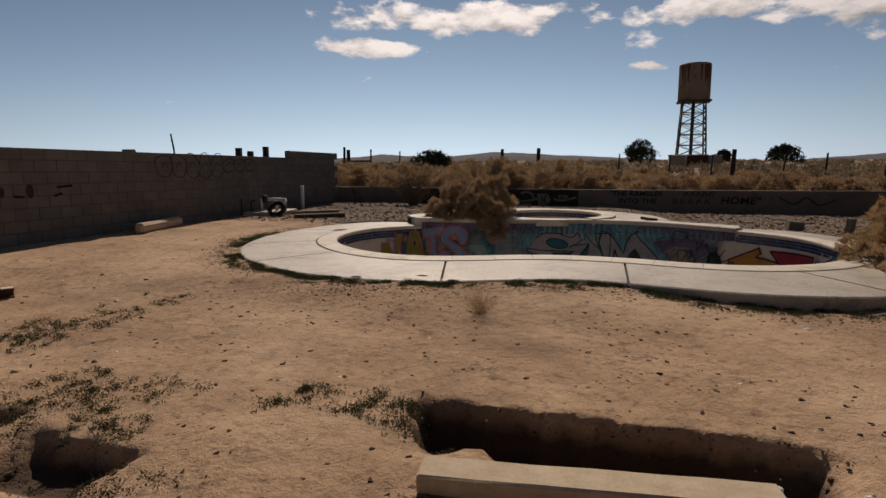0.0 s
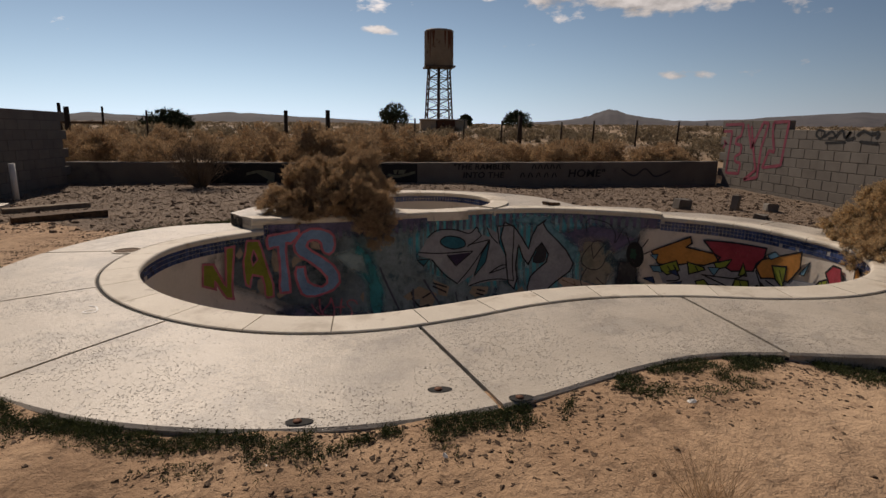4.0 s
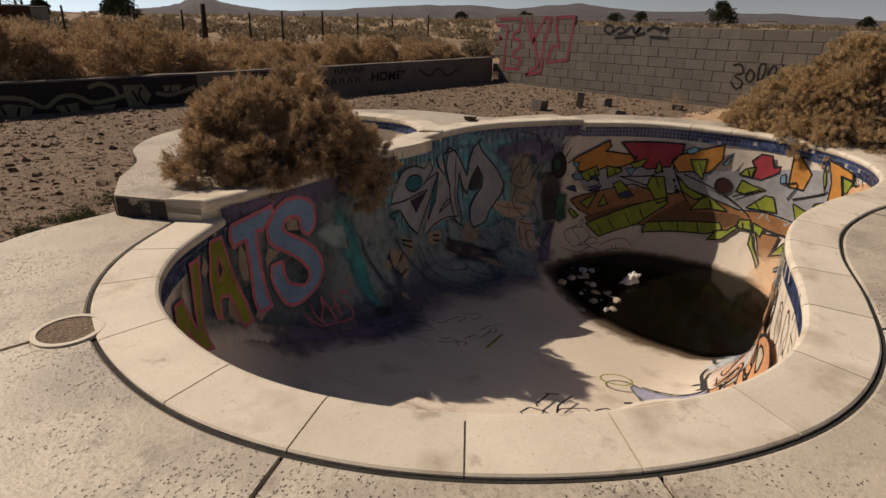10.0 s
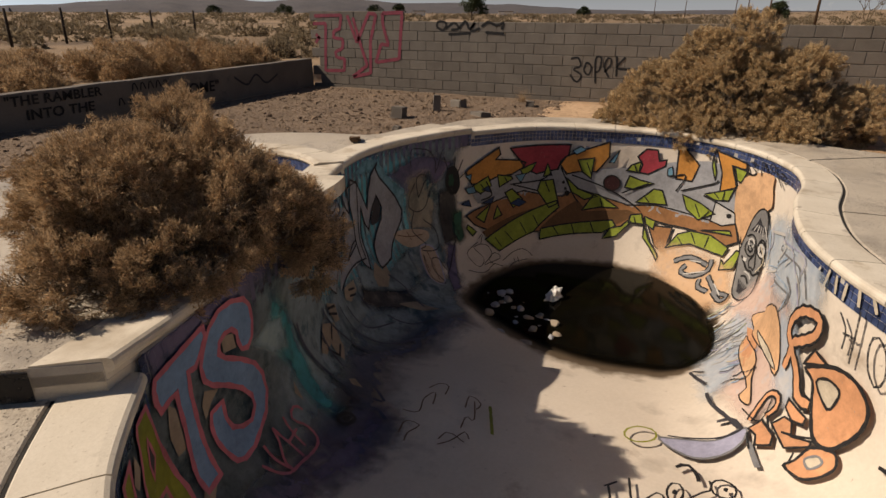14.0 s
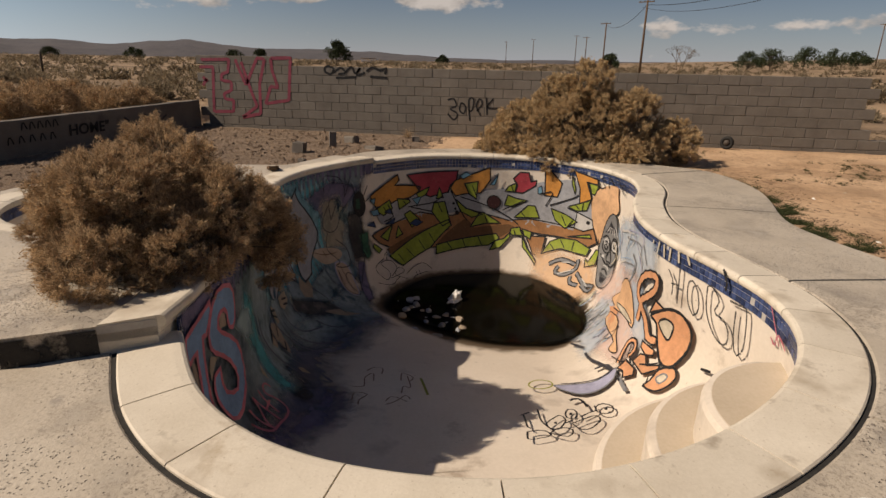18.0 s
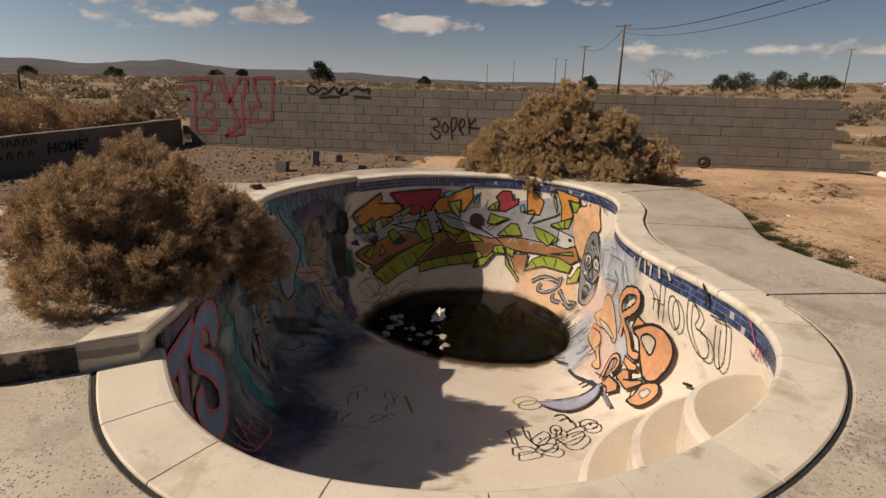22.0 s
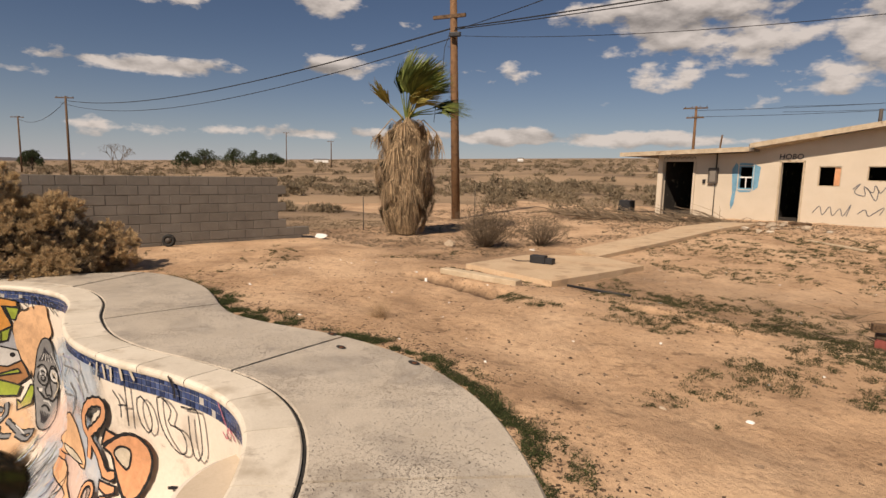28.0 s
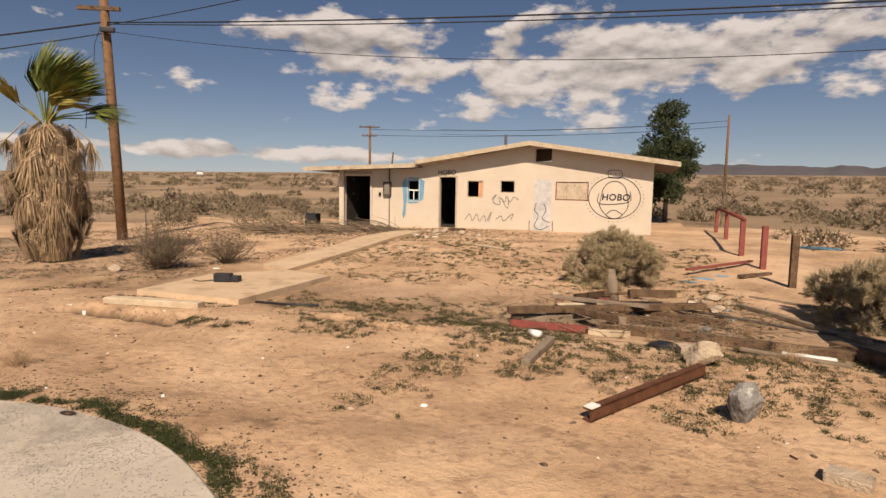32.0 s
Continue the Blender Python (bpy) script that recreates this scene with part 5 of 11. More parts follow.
def scrub_field():
    """Desert scrub on the plain: bigger, detailed bushes near the lot, simpler clumps far away."""
    rng = np.random.default_rng(5)
    V = []

    def clump(x, y, r, h, n, ln, w):
        z = ground_z(x, y)
        d = rng.normal(0, 1, (n, 3))
        d[:, 2] = np.abs(d[:, 2])
        d /= np.linalg.norm(d, axis=1)[:, None]
        lump = 1 + 0.3 * np.array([noise.noise(Vector(q * 2.2) + Vector((x, y, 0))) for q in d])[:, None]
        c = np.array((x, y, z - 0.05)) + d * np.array((r, r, h)) * rng.uniform(0.55, 1.0, (n, 1)) * lump
        V.append(spray(c, d, 5 if ln < 0.2 else 3, ln, w, 0.7, rng))
    def puffy(x, y, r, h):
        z = ground_z(x, y)
        for q in range(int(14 + 10 * r)):
            d = rng.normal(0, 1, 3)
            d[2] = abs(d[2])
            d /= np.linalg.norm(d)
            c = np.array((x, y, z)) + d * (r, r, h) * rng.uniform(0.6, 0.95)
            pr = rng.uniform(0.16, 0.3)
            e = rng.normal(0, 1, (85, 3)) + d * 0.7
            e /= np.linalg.norm(e, axis=1)[:, None]
            V.append(spray(c + e * pr * rng.uniform(0.5, 1.0, (85, 1)), e + (0, 0, 0.4), 7, 0.07, 0.007, 0.6, rng))
    for k in range(46):
        x = rng.uniform(-9, 9.0)
        y = 18.7 + abs(rng.normal(0, 1)) * (2.6 if x < 0 else 1.3)
        s = 1.0 if x < 1 else 0.62
        puffy(x, y, s * rng.uniform(0.55, 1.0), s * rng.uniform(0.6, 1.05))
    for k in range(28):
        x, y = rng.uniform(-11, 12), rng.uniform(20.5, 27)
        if -1 < x < 5 and y < 24:
            continue
        puffy(x, y, rng.uniform(0.35, 0.7), rng.uniform(0.35, 0.65))
    near = len(V)
    tagged(tri_mesh("dry_bushes", np.vstack(V), M_BRUSH), "thicket of dry tan bushes behind the low wall", "bushes", kind="stuff")
    for k in range(130):
        x, y = rng.uniform(-16, 34), rng.uniform(25, 70)
        clump(x, y, rng.uniform(0.4, 0.9), rng.uniform(0.35, 0.75), 130, 0.16, 0.022)
    for k in range(70):
        x, y = rng.uniform(10.3, 26), rng.uniform(-4, 26)
        if 10.3 < x < 17 and y < 4:
            continue
        clump(x, y, rng.uniform(0.3, 0.9), rng.uniform(0.3, 0.7), 150, 0.15, 0.02)
    for k in range(85):
        x, y = rng.uniform(8, 45), rng.uniform(-48, -10)
        clump(x, y, rng.uniform(0.5, 1.3), rng.uniform(0.4, 0.9), 130, 0.2, 0.025)
    for k in range(45):
        x, y = rng.uniform(-26, -8), rng.uniform(-50, -10)
        clump(x, y, rng.uniform(0.5, 1.2), rng.uniform(0.3, 0.7), 120, 0.2, 0.025)
    for k in range(5200):
        a = rng.uniform(0, 2 * math.pi)
        dist = 30 * math.exp(rng.uniform(0, 3.6))
        x, y = 2 + dist * math.sin(a), 5 + dist * math.cos(a)
        if -14 < x < 12 and -26 < y < 18:
            continue
        if dist < 110 and rng.random() < 0.55:
            continue
        s = 1 + dist / 260
        clump(x, y, rng.uniform(0.5, 1.2) * s, rng.uniform(0.35, 0.8) * min(s, 2.2), int(max(16, 60 - dist / 14)), 0.26 * s, 0.06 * s)
    v = np.vstack(V[near:])
    ob = tri_mesh("desert_scrub", v, M_SCRUB)
    tagged(ob, "dry brown desert scrub scattered over the plain", "scrub", kind="stuff")


scrub_field()


def tree(name, label, at, height, spread, seed, leaves=900, leaf=0.35, trunk=0.25, cone=False, group=""):
    rng = np.random.default_rng(seed)
    th = empty(name, label, "tree", at, group)
    top = height * (0.95 if cone else 0.6)
    tube("trunk", [(0, 0, -0.2), (rng.normal(0, 0.1), rng.normal(0, 0.1), top * 0.5), (rng.normal(0, 0.2), rng.normal(0, 0.2), top)], [trunk, trunk * 0.7, trunk * 0.2], M_BARK, th, 8)
    cs, ns, limbs = [], [], []
    for k in range(26):
        a = rng.uniform(0, 2 * math.pi)
        f = rng.uniform(0.02 if cone else 0.25, 1.0)
        r = spread * ((1.08 - f) if cone else math.sin(math.pi * min(0.96, f * 0.75 + 0.2))) * rng.uniform(0.55, 1.0)
        c = np.array((math.cos(a) * r, math.sin(a) * r, height * (0.2 + 0.76 * f if cone else 0.35 + 0.55 * f)))
        limbs.append(tube_data([(0, 0, c[2] * 0.75), c * (0.5, 0.5, 0.95), c], [trunk * 0.3, trunk * 0.2, trunk * 0.06], 5, False))
        d = rng.normal(0, 1, (leaves // 26, 3))
        d /= np.linalg.norm(d, axis=1)[:, None]
        cs.append(c + d * spread * 0.34 * rng.uniform(0.4, 1.0, (len(d), 1)) * (1, 1, 0.75))
        ns.append(d)
    vs, fs = join_data(limbs)
    mesh("limb", vs, fs, M_BARK, th)
    tri_mesh("crown", spray(np.vstack(cs), np.vstack(ns), 7, leaf, leaf * 0.16, 0.8, rng), M_GREEN, th)
    return th

# ---- spray paint ----
def painted(name, mapper, verts2, faces, material, parent, label=""):
    vs = [mapper(u, v) for u, v in verts2]
    ob = mesh(name, vs, faces, material, label=label)
    return under(ob, parent)


def ribbon_flat(pts, width, closed=False, step=0.05, curved=True):
    """A painted line of even width, as flat strips with small rounded corners."""
    p = np.array(pts, float)
    if len(p) > 2 and curved:
        p = catmull(p, 5)
    seg = np.hypot(*np.diff(p, axis=0).T)
    l = np.r_[0, np.cumsum(seg)]
    n = max(2, int(l[-1] / step) + 1)
    s = np.linspace(0, l[-1], n)
    q = np.stack([np.interp(s, l, p[:, 0]), np.interp(s, l, p[:, 1])], 1)
    nn = normals2(q)
    w = width / 2 * np.array([0.75 + 0.25 * math.sin(i * 1.7) ** 2 for i in range(n)])[:, None]
    m = max(1, int(math.ceil(width / 0.045)))
    vs = [q[i] + nn[i] * w[i] * (1 - 2 * k / m) for i in range(n) for k in range(m + 1)]
    fs = [(i * (m + 1) + k, i * (m + 1) + k + 1, (i + 1) * (m + 1) + k + 1, (i + 1) * (m + 1) + k) for i in range(n - 1) for k in range(m)]
    return vs, fs


def ring_flat(poly, width, step=0.05):
    """One closed painted line round a shape, with mitred corners."""
    p = np.array(poly, float)
    q, nn = [], []
    k = len(p)
    e = np.roll(p, -1, 0) - p
    e /= np.maximum(1e-6, np.linalg.norm(e, axis=1))[:, None]
    for i in range(k):
        a, b = e[i - 1], e[i]
        m = np.array((-a[1] - b[1], a[0] + b[0]))
        m /= max(0.55, 0.5 * float(m @ m))
        q.append(p[i])
        nn.append(m)
        l = np.linalg.norm(p[(i + 1) % k] - p[i])
        for u in np.linspace(0, 1, int(l / step) + 2)[1:-1]:
            q.append(p[i] * (1 - u) + p[(i + 1) % k] * u)
            nn.append(np.array((-b[1], b[0])))
    n = len(q)
    w = [width / 2 * (0.85 + 0.3 * math.sin(i * 0.9) ** 2) for i in range(n)]
    vs = [q[i] + nn[i] * w[i] * f for i in range(n) for f in (-1, 0, 1)]
    fs = [(3 * i + c, 3 * i + c + 1, 3 * ((i + 1) % n) + c + 1, 3 * ((i + 1) % n) + c) for i in range(n) for c in (0, 1)]
    return vs, fs


def fill_flat(poly, step=0.05):
    """A painted area cut into small faces so that it can follow a curved wall."""
    bm = bmesh.new()
    ring = [bm.verts.new((u, v, 0)) for u, v in poly]
    f = bm.faces.new(ring)
    bmesh.ops.triangulate(bm, faces=[f])
    lo, hi = np.min(poly, 0), np.max(poly, 0)
    for k in (0, 1):
        for c in np.arange(math.ceil(lo[k] / step) * step, hi[k], step):
            co, no = [0, 0, 0], [0, 0, 0]
            co[k], no[k] = c, 1
            bmesh.ops.bisect_plane(bm, geom=bm.verts[:] + bm.edges[:] + bm.faces[:], plane_co=co, plane_no=no)
    bm.verts.index_update()
    vs = [(v.co.x, v.co.y) for v in bm.verts]
    fs = [tuple(v.index for v in g.verts) for g in bm.faces]
    bm.free()
    return vs, fs


def on_pool(lift):
    return lambda u, v: wall_point(u, max(v, paint_top(u)), lift)


def paint_top(u):
    """The highest that paint reaches, just under the coping."""
    return 0.075 - raised_z(rim_at(u)[0][0]) if u < 0.0 else -0.02


LAYER = [0.002]


def next_lift(layer):
    LAYER[0] += 0.00004
    return LAYER[0] + 0.0016 * layer


def spray_shape(colour, poly, line, lw, layer, rounded=False):
    """A filled graffiti shape on the pool wall, with an outline."""
    if rounded:
        poly = [tuple(p) for p in catmull(poly, 3, True)]
    vs, fs = fill_flat(poly)
    painted("graffiti_fill", on_pool(next_lift(layer)), vs, fs, P[colour], pool, f"{colour} spray-painted shape")
    if line:
        vs, fs = ring_flat(poly, lw)
        painted("graffiti_outline", on_pool(next_lift(layer + 1)), vs, fs, P[line], pool)


def spray_line(colour, pts, width, edge, layer):
    if edge:
        vs, fs = ribbon_flat(pts, width + 0.05)
        painted("graffiti_outline", on_pool(next_lift(layer)), vs, fs, P[edge], pool)
    vs, fs = ribbon_flat(pts, width)
    painted("graffiti_line", on_pool(next_lift(layer + 1)), vs, fs, P[colour], pool)


def ground_paint(name, c1, c2, c3, alpha=1.0, dark=0.4):
    return mat("overspray_" + name, c1, c2, 3.2, 0.7, 0.05, fine=16, c3=c3, spot=0.55, spot_scale=3.4, stain=[(tuple(v * 0.3 for v in c1), 5.2, 0.53, 0.64, dark)], cover=(9.0, 0.9, alpha))


GROUNDS = {k: ground_paint(k, *v) for k, v in dict(
    plum=((0.085, 0.075, 0.13), (0.19, 0.16, 0.25), (0.06, 0.066, 0.105), 0.92), soot=((0.019, 0.019, 0.021), (0.076, 0.068, 0.065), (0.133, 0.118, 0.104), 0.97),
    teal=((0.045, 0.23, 0.28), (0.11, 0.50, 0.58), (0.33, 0.48, 0.53), 0.97), deepteal=((0.03, 0.17, 0.19), (0.055, 0.33, 0.36), (0.026, 0.076, 0.090), 0.97),
    slate=((0.10, 0.135, 0.15), (0.27, 0.33, 0.35), (0.055, 0.10, 0.12), 0.93), navy=((0.055, 0.06, 0.095), (0.16, 0.165, 0.215), (0.11, 0.115, 0.13), 0.82),
    moss_grey=((0.080, 0.095, 0.081), (0.192, 0.214, 0.192), (0.045, 0.045, 0.045), 0.95), forest=((0.014, 0.056, 0.031), (0.042, 0.140, 0.084), (0.017, 0.017, 0.017), 0.95),
    cyan_mist=((0.146, 0.309, 0.364), (0.255, 0.491, 0.564), (0.091, 0.218, 0.255), 0.8), mist=((0.195, 0.286, 0.299), (0.338, 0.416, 0.416), (0.091, 0.182, 0.195), 0.9),
    cream_fleck=((0.36, 0.30, 0.22), (0.46, 0.40, 0.30), (0.05, 0.12, 0.13), 0.7), peach_mist=((0.60, 0.36, 0.20), (0.66, 0.44, 0.27), (0.55, 0.38, 0.26), 0.75, 0.05),
    sky_mist=((0.36, 0.44, 0.52), (0.52, 0.56, 0.60), (0.55, 0.55, 0.55), 0.7, 0.1), rose_mist=((0.62, 0.42, 0.36), (0.68, 0.52, 0.44), (0.55, 0.52, 0.52), 0.7, 0.05)).items()}


def edge_distance(poly, q):
    """Distance of points q from a closed outline, positive inside."""
    a = np.array(poly)
    b = np.roll(a, -1, 0)
    d = np.full(len(q), 1e9)
    hit = np.zeros(len(q), bool)
    for p0, p1 in zip(a, b):
        e = p1 - p0
        u = np.clip(((q - p0) @ e) / max(1e-9, e @ e), 0, 1)
        d = np.minimum(d, np.hypot(*(q - p0 - u[:, None] * e).T))
        if p0[1] != p1[1]:
            hit ^= ((p0[1] > q[:, 1]) != (p1[1] > q[:, 1])) & (q[:, 0] < (p1[0] - p0[0]) * (q[:, 1] - p0[1]) / (p1[1] - p0[1]) + p0[0])
    return np.where(hit, d, -d)


def cloud(colour, poly, soft):
    """An area of sprayed paint whose cover thins out over its soft edge."""
    lo, hi = np.min(poly, 0) - soft, np.max(poly, 0) + soft
    lo[1] = max(lo[1], -0.088 if hi[0] < 0.9 else 0.115)
    us, vs_ = np.arange(lo[0], hi[0] + 0.03, 0.03), np.arange(lo[1], hi[1] + 0.03, 0.03)
    q = np.array([(u, v) for v in vs_ for u in us])
    cov = np.clip(edge_distance(poly, q) / soft * 0.5 + 0.5, 0, 1)
    n = len(us)
    faces = [(j * n + i, j * n + i + 1, (j + 1) * n + i + 1, (j + 1) * n + i) for j in range(len(vs_) - 1) for i in range(n - 1)
             if cov[[j * n + i, j * n + i + 1, (j + 1) * n + i + 1, (j + 1) * n + i]].max() > 0.0]
    LAYER[0] += 0.0009
    lift = max(LAYER[0], 0.0115) if lo[1] < 0.1 else LAYER[0]
    ob = painted("graffiti_ground", on_pool(lift), [tuple(p) for p in q], faces, GROUNDS[colour], pool, "soft cloud of sprayed paint")
    ob.data.attributes.new("cover", "FLOAT", "POINT").data.foreach_set("value", cov.astype(np.float32))


# soft sprayed grounds of the shaded mural
cloud('plum', [(-6.2, -0.09), (-0.05, -0.09), (-0.05, 0.17), (-2.0, 0.15), (-3.2, 0.19), (-5.0, 0.17), (-6.2, 0.2)], 0.03)
cloud('slate', [(-6.0, 0.0), (0.5, 0.1), (0.6, 0.6), (-0.3, 1.1), (-1.6, 1.35), (-3.0, 1.55), (-4.6, 1.8), (-5.5, 1.75), (-5.9, 0.9)], 0.12)
cloud('soot', [(0.51, 0.12), (-0.03, 0.04), (-0.52, -0.02), (-1.04, 0.13), (-1.28, 0.75), (-1.1, 1.08), (-0.64, 1.21), (-0.21, 1.13), (0.03, 1.11), (0.71, 0.3)], 0.1)
cloud('plum', [(-0.52, 0.5), (-0.81, 0.71), (-1.31, 0.59), (-1.26, 0.93), (-0.77, 1.07), (-0.46, 1.09), (-0.4, 0.86)], 0.1)
cloud('teal', [(-2.51, -0.04), (-3.88, -0.09), (-5.31, 0.16), (-5.52, 0.51), (-5.2, 1.23), (-4.37, 1.55), (-3.54, 1.19), (-2.47, 0.87), (-1.99, 0.28)], 0.1)
cloud('slate', [(-2.05, 0.62), (-3.33, 1.09), (-4.03, 1.41), (-4.81, 1.71), (-5.55, 2.01), (-4.48, 2.56), (-3.5, 2.32), (-2.93, 1.99), (-2.47, 1.63), (-1.85, 1.36), (-1.99, 0.96)], 0.12)
cloud('navy', [(-0.21, 1.17), (-0.64, 1.21), (-0.99, 1.15), (-1.61, 1.18), (-2.42, 1.35), (-3.05, 1.97), (-4.31, 2.51), (-4.02, 2.63), (-3.0, 2.34), (-2.61, 1.93), (-1.88, 1.83), (-1.29, 1.87), (-1.05, 1.69), (-0.91, 1.48), (-0.62, 1.39), (-0.25, 1.35)], 0.2)
cloud('plum', [(-0.38, 1.05), (-0.55, 1.12), (-0.75, 1.33), (-1.12, 1.49), (-1.65, 1.73), (-1.52, 1.85), (-0.96, 1.72), (-0.6, 1.44), (-0.26, 1.3), (-0.22, 1.19)], 0.16)
cloud('moss_grey', [(-1.08, 0.59), (-1.39, 0.63), (-1.21, 1.17), (-0.77, 1.23), (-0.71, 1.11)], 0.06)
cloud('soot', [(-1.57, 0.42), (-2.14, 0.74), (-1.94, 1.1), (-1.72, 1.57), (-1.37, 1.45), (-1.49, 1.09), (-1.43, 0.65)], 0.06)
cloud('deepteal', [(-1.27, 0.25), (-1.47, 0.48), (-1.64, 0.97), (-1.51, 1.43), (-1.39, 1.31), (-1.4, 0.87), (-1.17, 0.51)], 0.05)
cloud('slate', [(-3.67, 1.03), (-4.14, 1.46), (-4.84, 1.37), (-4.87, 1.72), (-4.26, 1.8), (-3.48, 1.47)], 0.06)
cloud('soot', [(-3.52, 1.33), (-3.89, 1.58), (-4.19, 1.83), (-4.01, 2.02), (-3.58, 1.74), (-3.37, 1.44)], 0.05)
cloud('plum', [(-4.6, 0.34), (-5.21, 0.18), (-5.61, 0.23), (-5.91, 0.38), (-5.62, 0.61), (-5.02, 0.65)], 0.06)
cloud('cyan_mist', [(-3.86, 0.1), (-4.2, 0.02), (-4.49, 0.06), (-4.6, 0.24), (-5.02, 0.58), (-4.96, 0.87), (-4.75, 0.59), (-4.37, 0.22)], 0.05)
cloud('cream_fleck', [(-5.07, 0.44), (-5.46, 0.43), (-5.62, 0.77), (-5.48, 1.22), (-5.06, 1.16)], 0.08)
cloud('soot', [(-5.67, 0.74), (-5.93, 0.74), (-5.99, 1.16), (-5.84, 1.5), (-5.62, 1.49), (-5.63, 1.09)], 0.04)
cloud('forest', [(-5.9, 1.1), (-6.08, 1.09), (-6.03, 1.5), (-5.88, 1.55), (-5.84, 1.38)], 0.04)
cloud('mist', [(-0.93, 0.4), (-1.13, 0.37), (-1.33, 0.45), (-1.41, 0.72), (-1.15, 0.61)], 0.04)
cloud('plum', [(-5.65, 1.5), (-5.82, 1.54), (-5.41, 2.17), (-5.2, 2.17)], 0.03)
# letters and figures of the shaded mural
spray_shape('olive', [(0.87, 0.3), (0.72, 0.33), (0.57, 0.66), (0.54, 0.15), (0.42, 0.15), (0.51, 0.84), (0.6, 0.81), (0.72, 0.54), (0.72, 0.66), (0.9, 0.57)], 'pink', 0.03, 1)
spray_line('cream', [(6.9, 0.21), (6.84, 0.09)], 0.03, None, 3)
spray_line('cream', [(6.72, 0.06), (6.75, 0.21)], 0.03, None, 3)
spray_line('cream', [(6.63, 0.06), (6.6, 0.18)], 0.03, None, 3)
spray_line('cream', [(6.51, 0.06), (6.51, 0.18)], 0.03, None, 3)
spray_line('cream', [(6.39, 0.03), (6.36, 0.15)], 0.03, None, 3)
spray_line('cream', [(6.27, 0.03), (6.21, 0.12)], 0.03, None, 3)
spray_line('pink', [(5.1, 0.24), (5.01, 0.27), (5.01, 0.18), (4.83, 0.21)], 0.02, None, 3)
spray_line('pink', [(5.19, 0.03), (5.07, 0.15), (4.95, 0.24)], 0.015, None, 3)
spray_shape('bone', [(-0.1, 0.25), (-0.15, 0.31), (-0.16, 0.44), (-0.16, 0.57), (-0.1, 0.57), (-0.07, 0.43)], None, 0.02, 0)
spray_shape('bone', [(0.06, 0.63), (0.04, 0.75), (0.04, 0.84), (0.11, 0.87), (0.15, 0.76), (0.13, 0.66)], None, 0.02, 0)
spray_shape('bone', [(-0.38, 0.37), (-0.5, 0.44), (-0.42, 0.47), (-0.35, 0.54), (-0.34, 0.44)], None, 0.02, 0)
spray_shape('bone', [(-0.27, 0.77), (-0.28, 0.88), (-0.14, 0.96), (-0.11, 0.89), (-0.18, 0.84)], None, 0.02, 0)
spray_shape('bone', [(-0.6, 0.16), (-0.72, 0.21), (-0.73, 0.31), (-0.6, 0.27)], None, 0.02, 0)
spray_shape('bone', [(0.34, 0.17), (0.3, 0.27), (0.37, 0.33), (0.41, 0.27)], None, 0.02, 0)
spray_shape('olive', [(0.24, 0.1), (0.08, 0.12), (0.04, 0.25), (0.01, 0.38), (-0.04, 0.58), (-0.08, 0.75), (-0.07, 0.92), (0.04, 0.93), (0.06, 0.88), (0.04, 0.75), (0.06, 0.62), (0.19, 0.57), (0.22, 0.63), (0.25, 0.73), (0.3, 0.69), (0.31, 0.52), (0.31, 0.36), (0.27, 0.23), (0.26, 0.15)], 'pink', 0.028, 1)
spray_shape('char', [(0.16, 0.23), (0.11, 0.37), (0.18, 0.44), (0.2, 0.35)], 'pink', 0.022, 2)
spray_shape('blue', [(-0.05, 0.07), (-0.45, 0.01), (-0.46, 0.07), (-0.41, 0.13), (-0.34, 0.19), (-0.28, 0.18), (-0.27, 0.3), (-0.28, 0.49), (-0.3, 0.68), (-0.3, 0.88), (-0.17, 0.88), (-0.16, 0.78), (-0.18, 0.63), (-0.18, 0.45), (-0.17, 0.31), (-0.17, 0.23), (-0.12, 0.23), (-0.05, 0.25), (-0.03, 0.19), (-0.03, 0.12)], 'pink', 0.032, 2)
spray_shape('blue', [(-0.5, 0.05), (-0.61, 0.0), (-0.74, 0.01), (-0.87, 0.06), (-0.93, 0.13), (-0.94, 0.24), (-0.91, 0.34), (-0.85, 0.38), (-0.78, 0.35), (-0.75, 0.28), (-0.75, 0.22), (-0.7, 0.17), (-0.63, 0.16), (-0.57, 0.18), (-0.55, 0.24), (-0.6, 0.3), (-0.76, 0.41), (-0.9, 0.53), (-0.98, 0.66), (-0.99, 0.8), (-0.89, 0.9), (-0.76, 0.94), (-0.63, 0.97), (-0.51, 0.96), (-0.45, 0.92), (-0.42, 0.83), (-0.39, 0.72), (-0.38, 0.6), (-0.4, 0.53), (-0.51, 0.53), (-0.52, 0.66), (-0.55, 0.75), (-0.63, 0.81), (-0.73, 0.84), (-0.81, 0.79), (-0.81, 0.71), (-0.72, 0.59), (-0.58, 0.47), (-0.45, 0.38), (-0.39, 0.31), (-0.38, 0.22), (-0.42, 0.14)], 'pink', 0.032, 2)
spray_line('rose', [(-0.56, 1.08), (-0.61, 1.22), (-0.69, 1.29), (-0.67, 1.16), (-0.68, 1.02)], 0.024, None, 4)
spray_line('rose', [(-0.84, 1.01), (-0.81, 1.1), (-0.71, 1.2), (-0.69, 1.27)], 0.024, None, 4)
spray_line('rose', [(-0.84, 1.01), (-0.86, 1.17), (-0.84, 1.31)], 0.024, None, 4)
spray_line('rose', [(-0.99, 1.04), (-0.96, 1.15), (-0.93, 1.29)], 0.024, None, 4)
spray_line('rose', [(-1.01, 1.18), (-0.86, 1.17)], 0.024, None, 4)
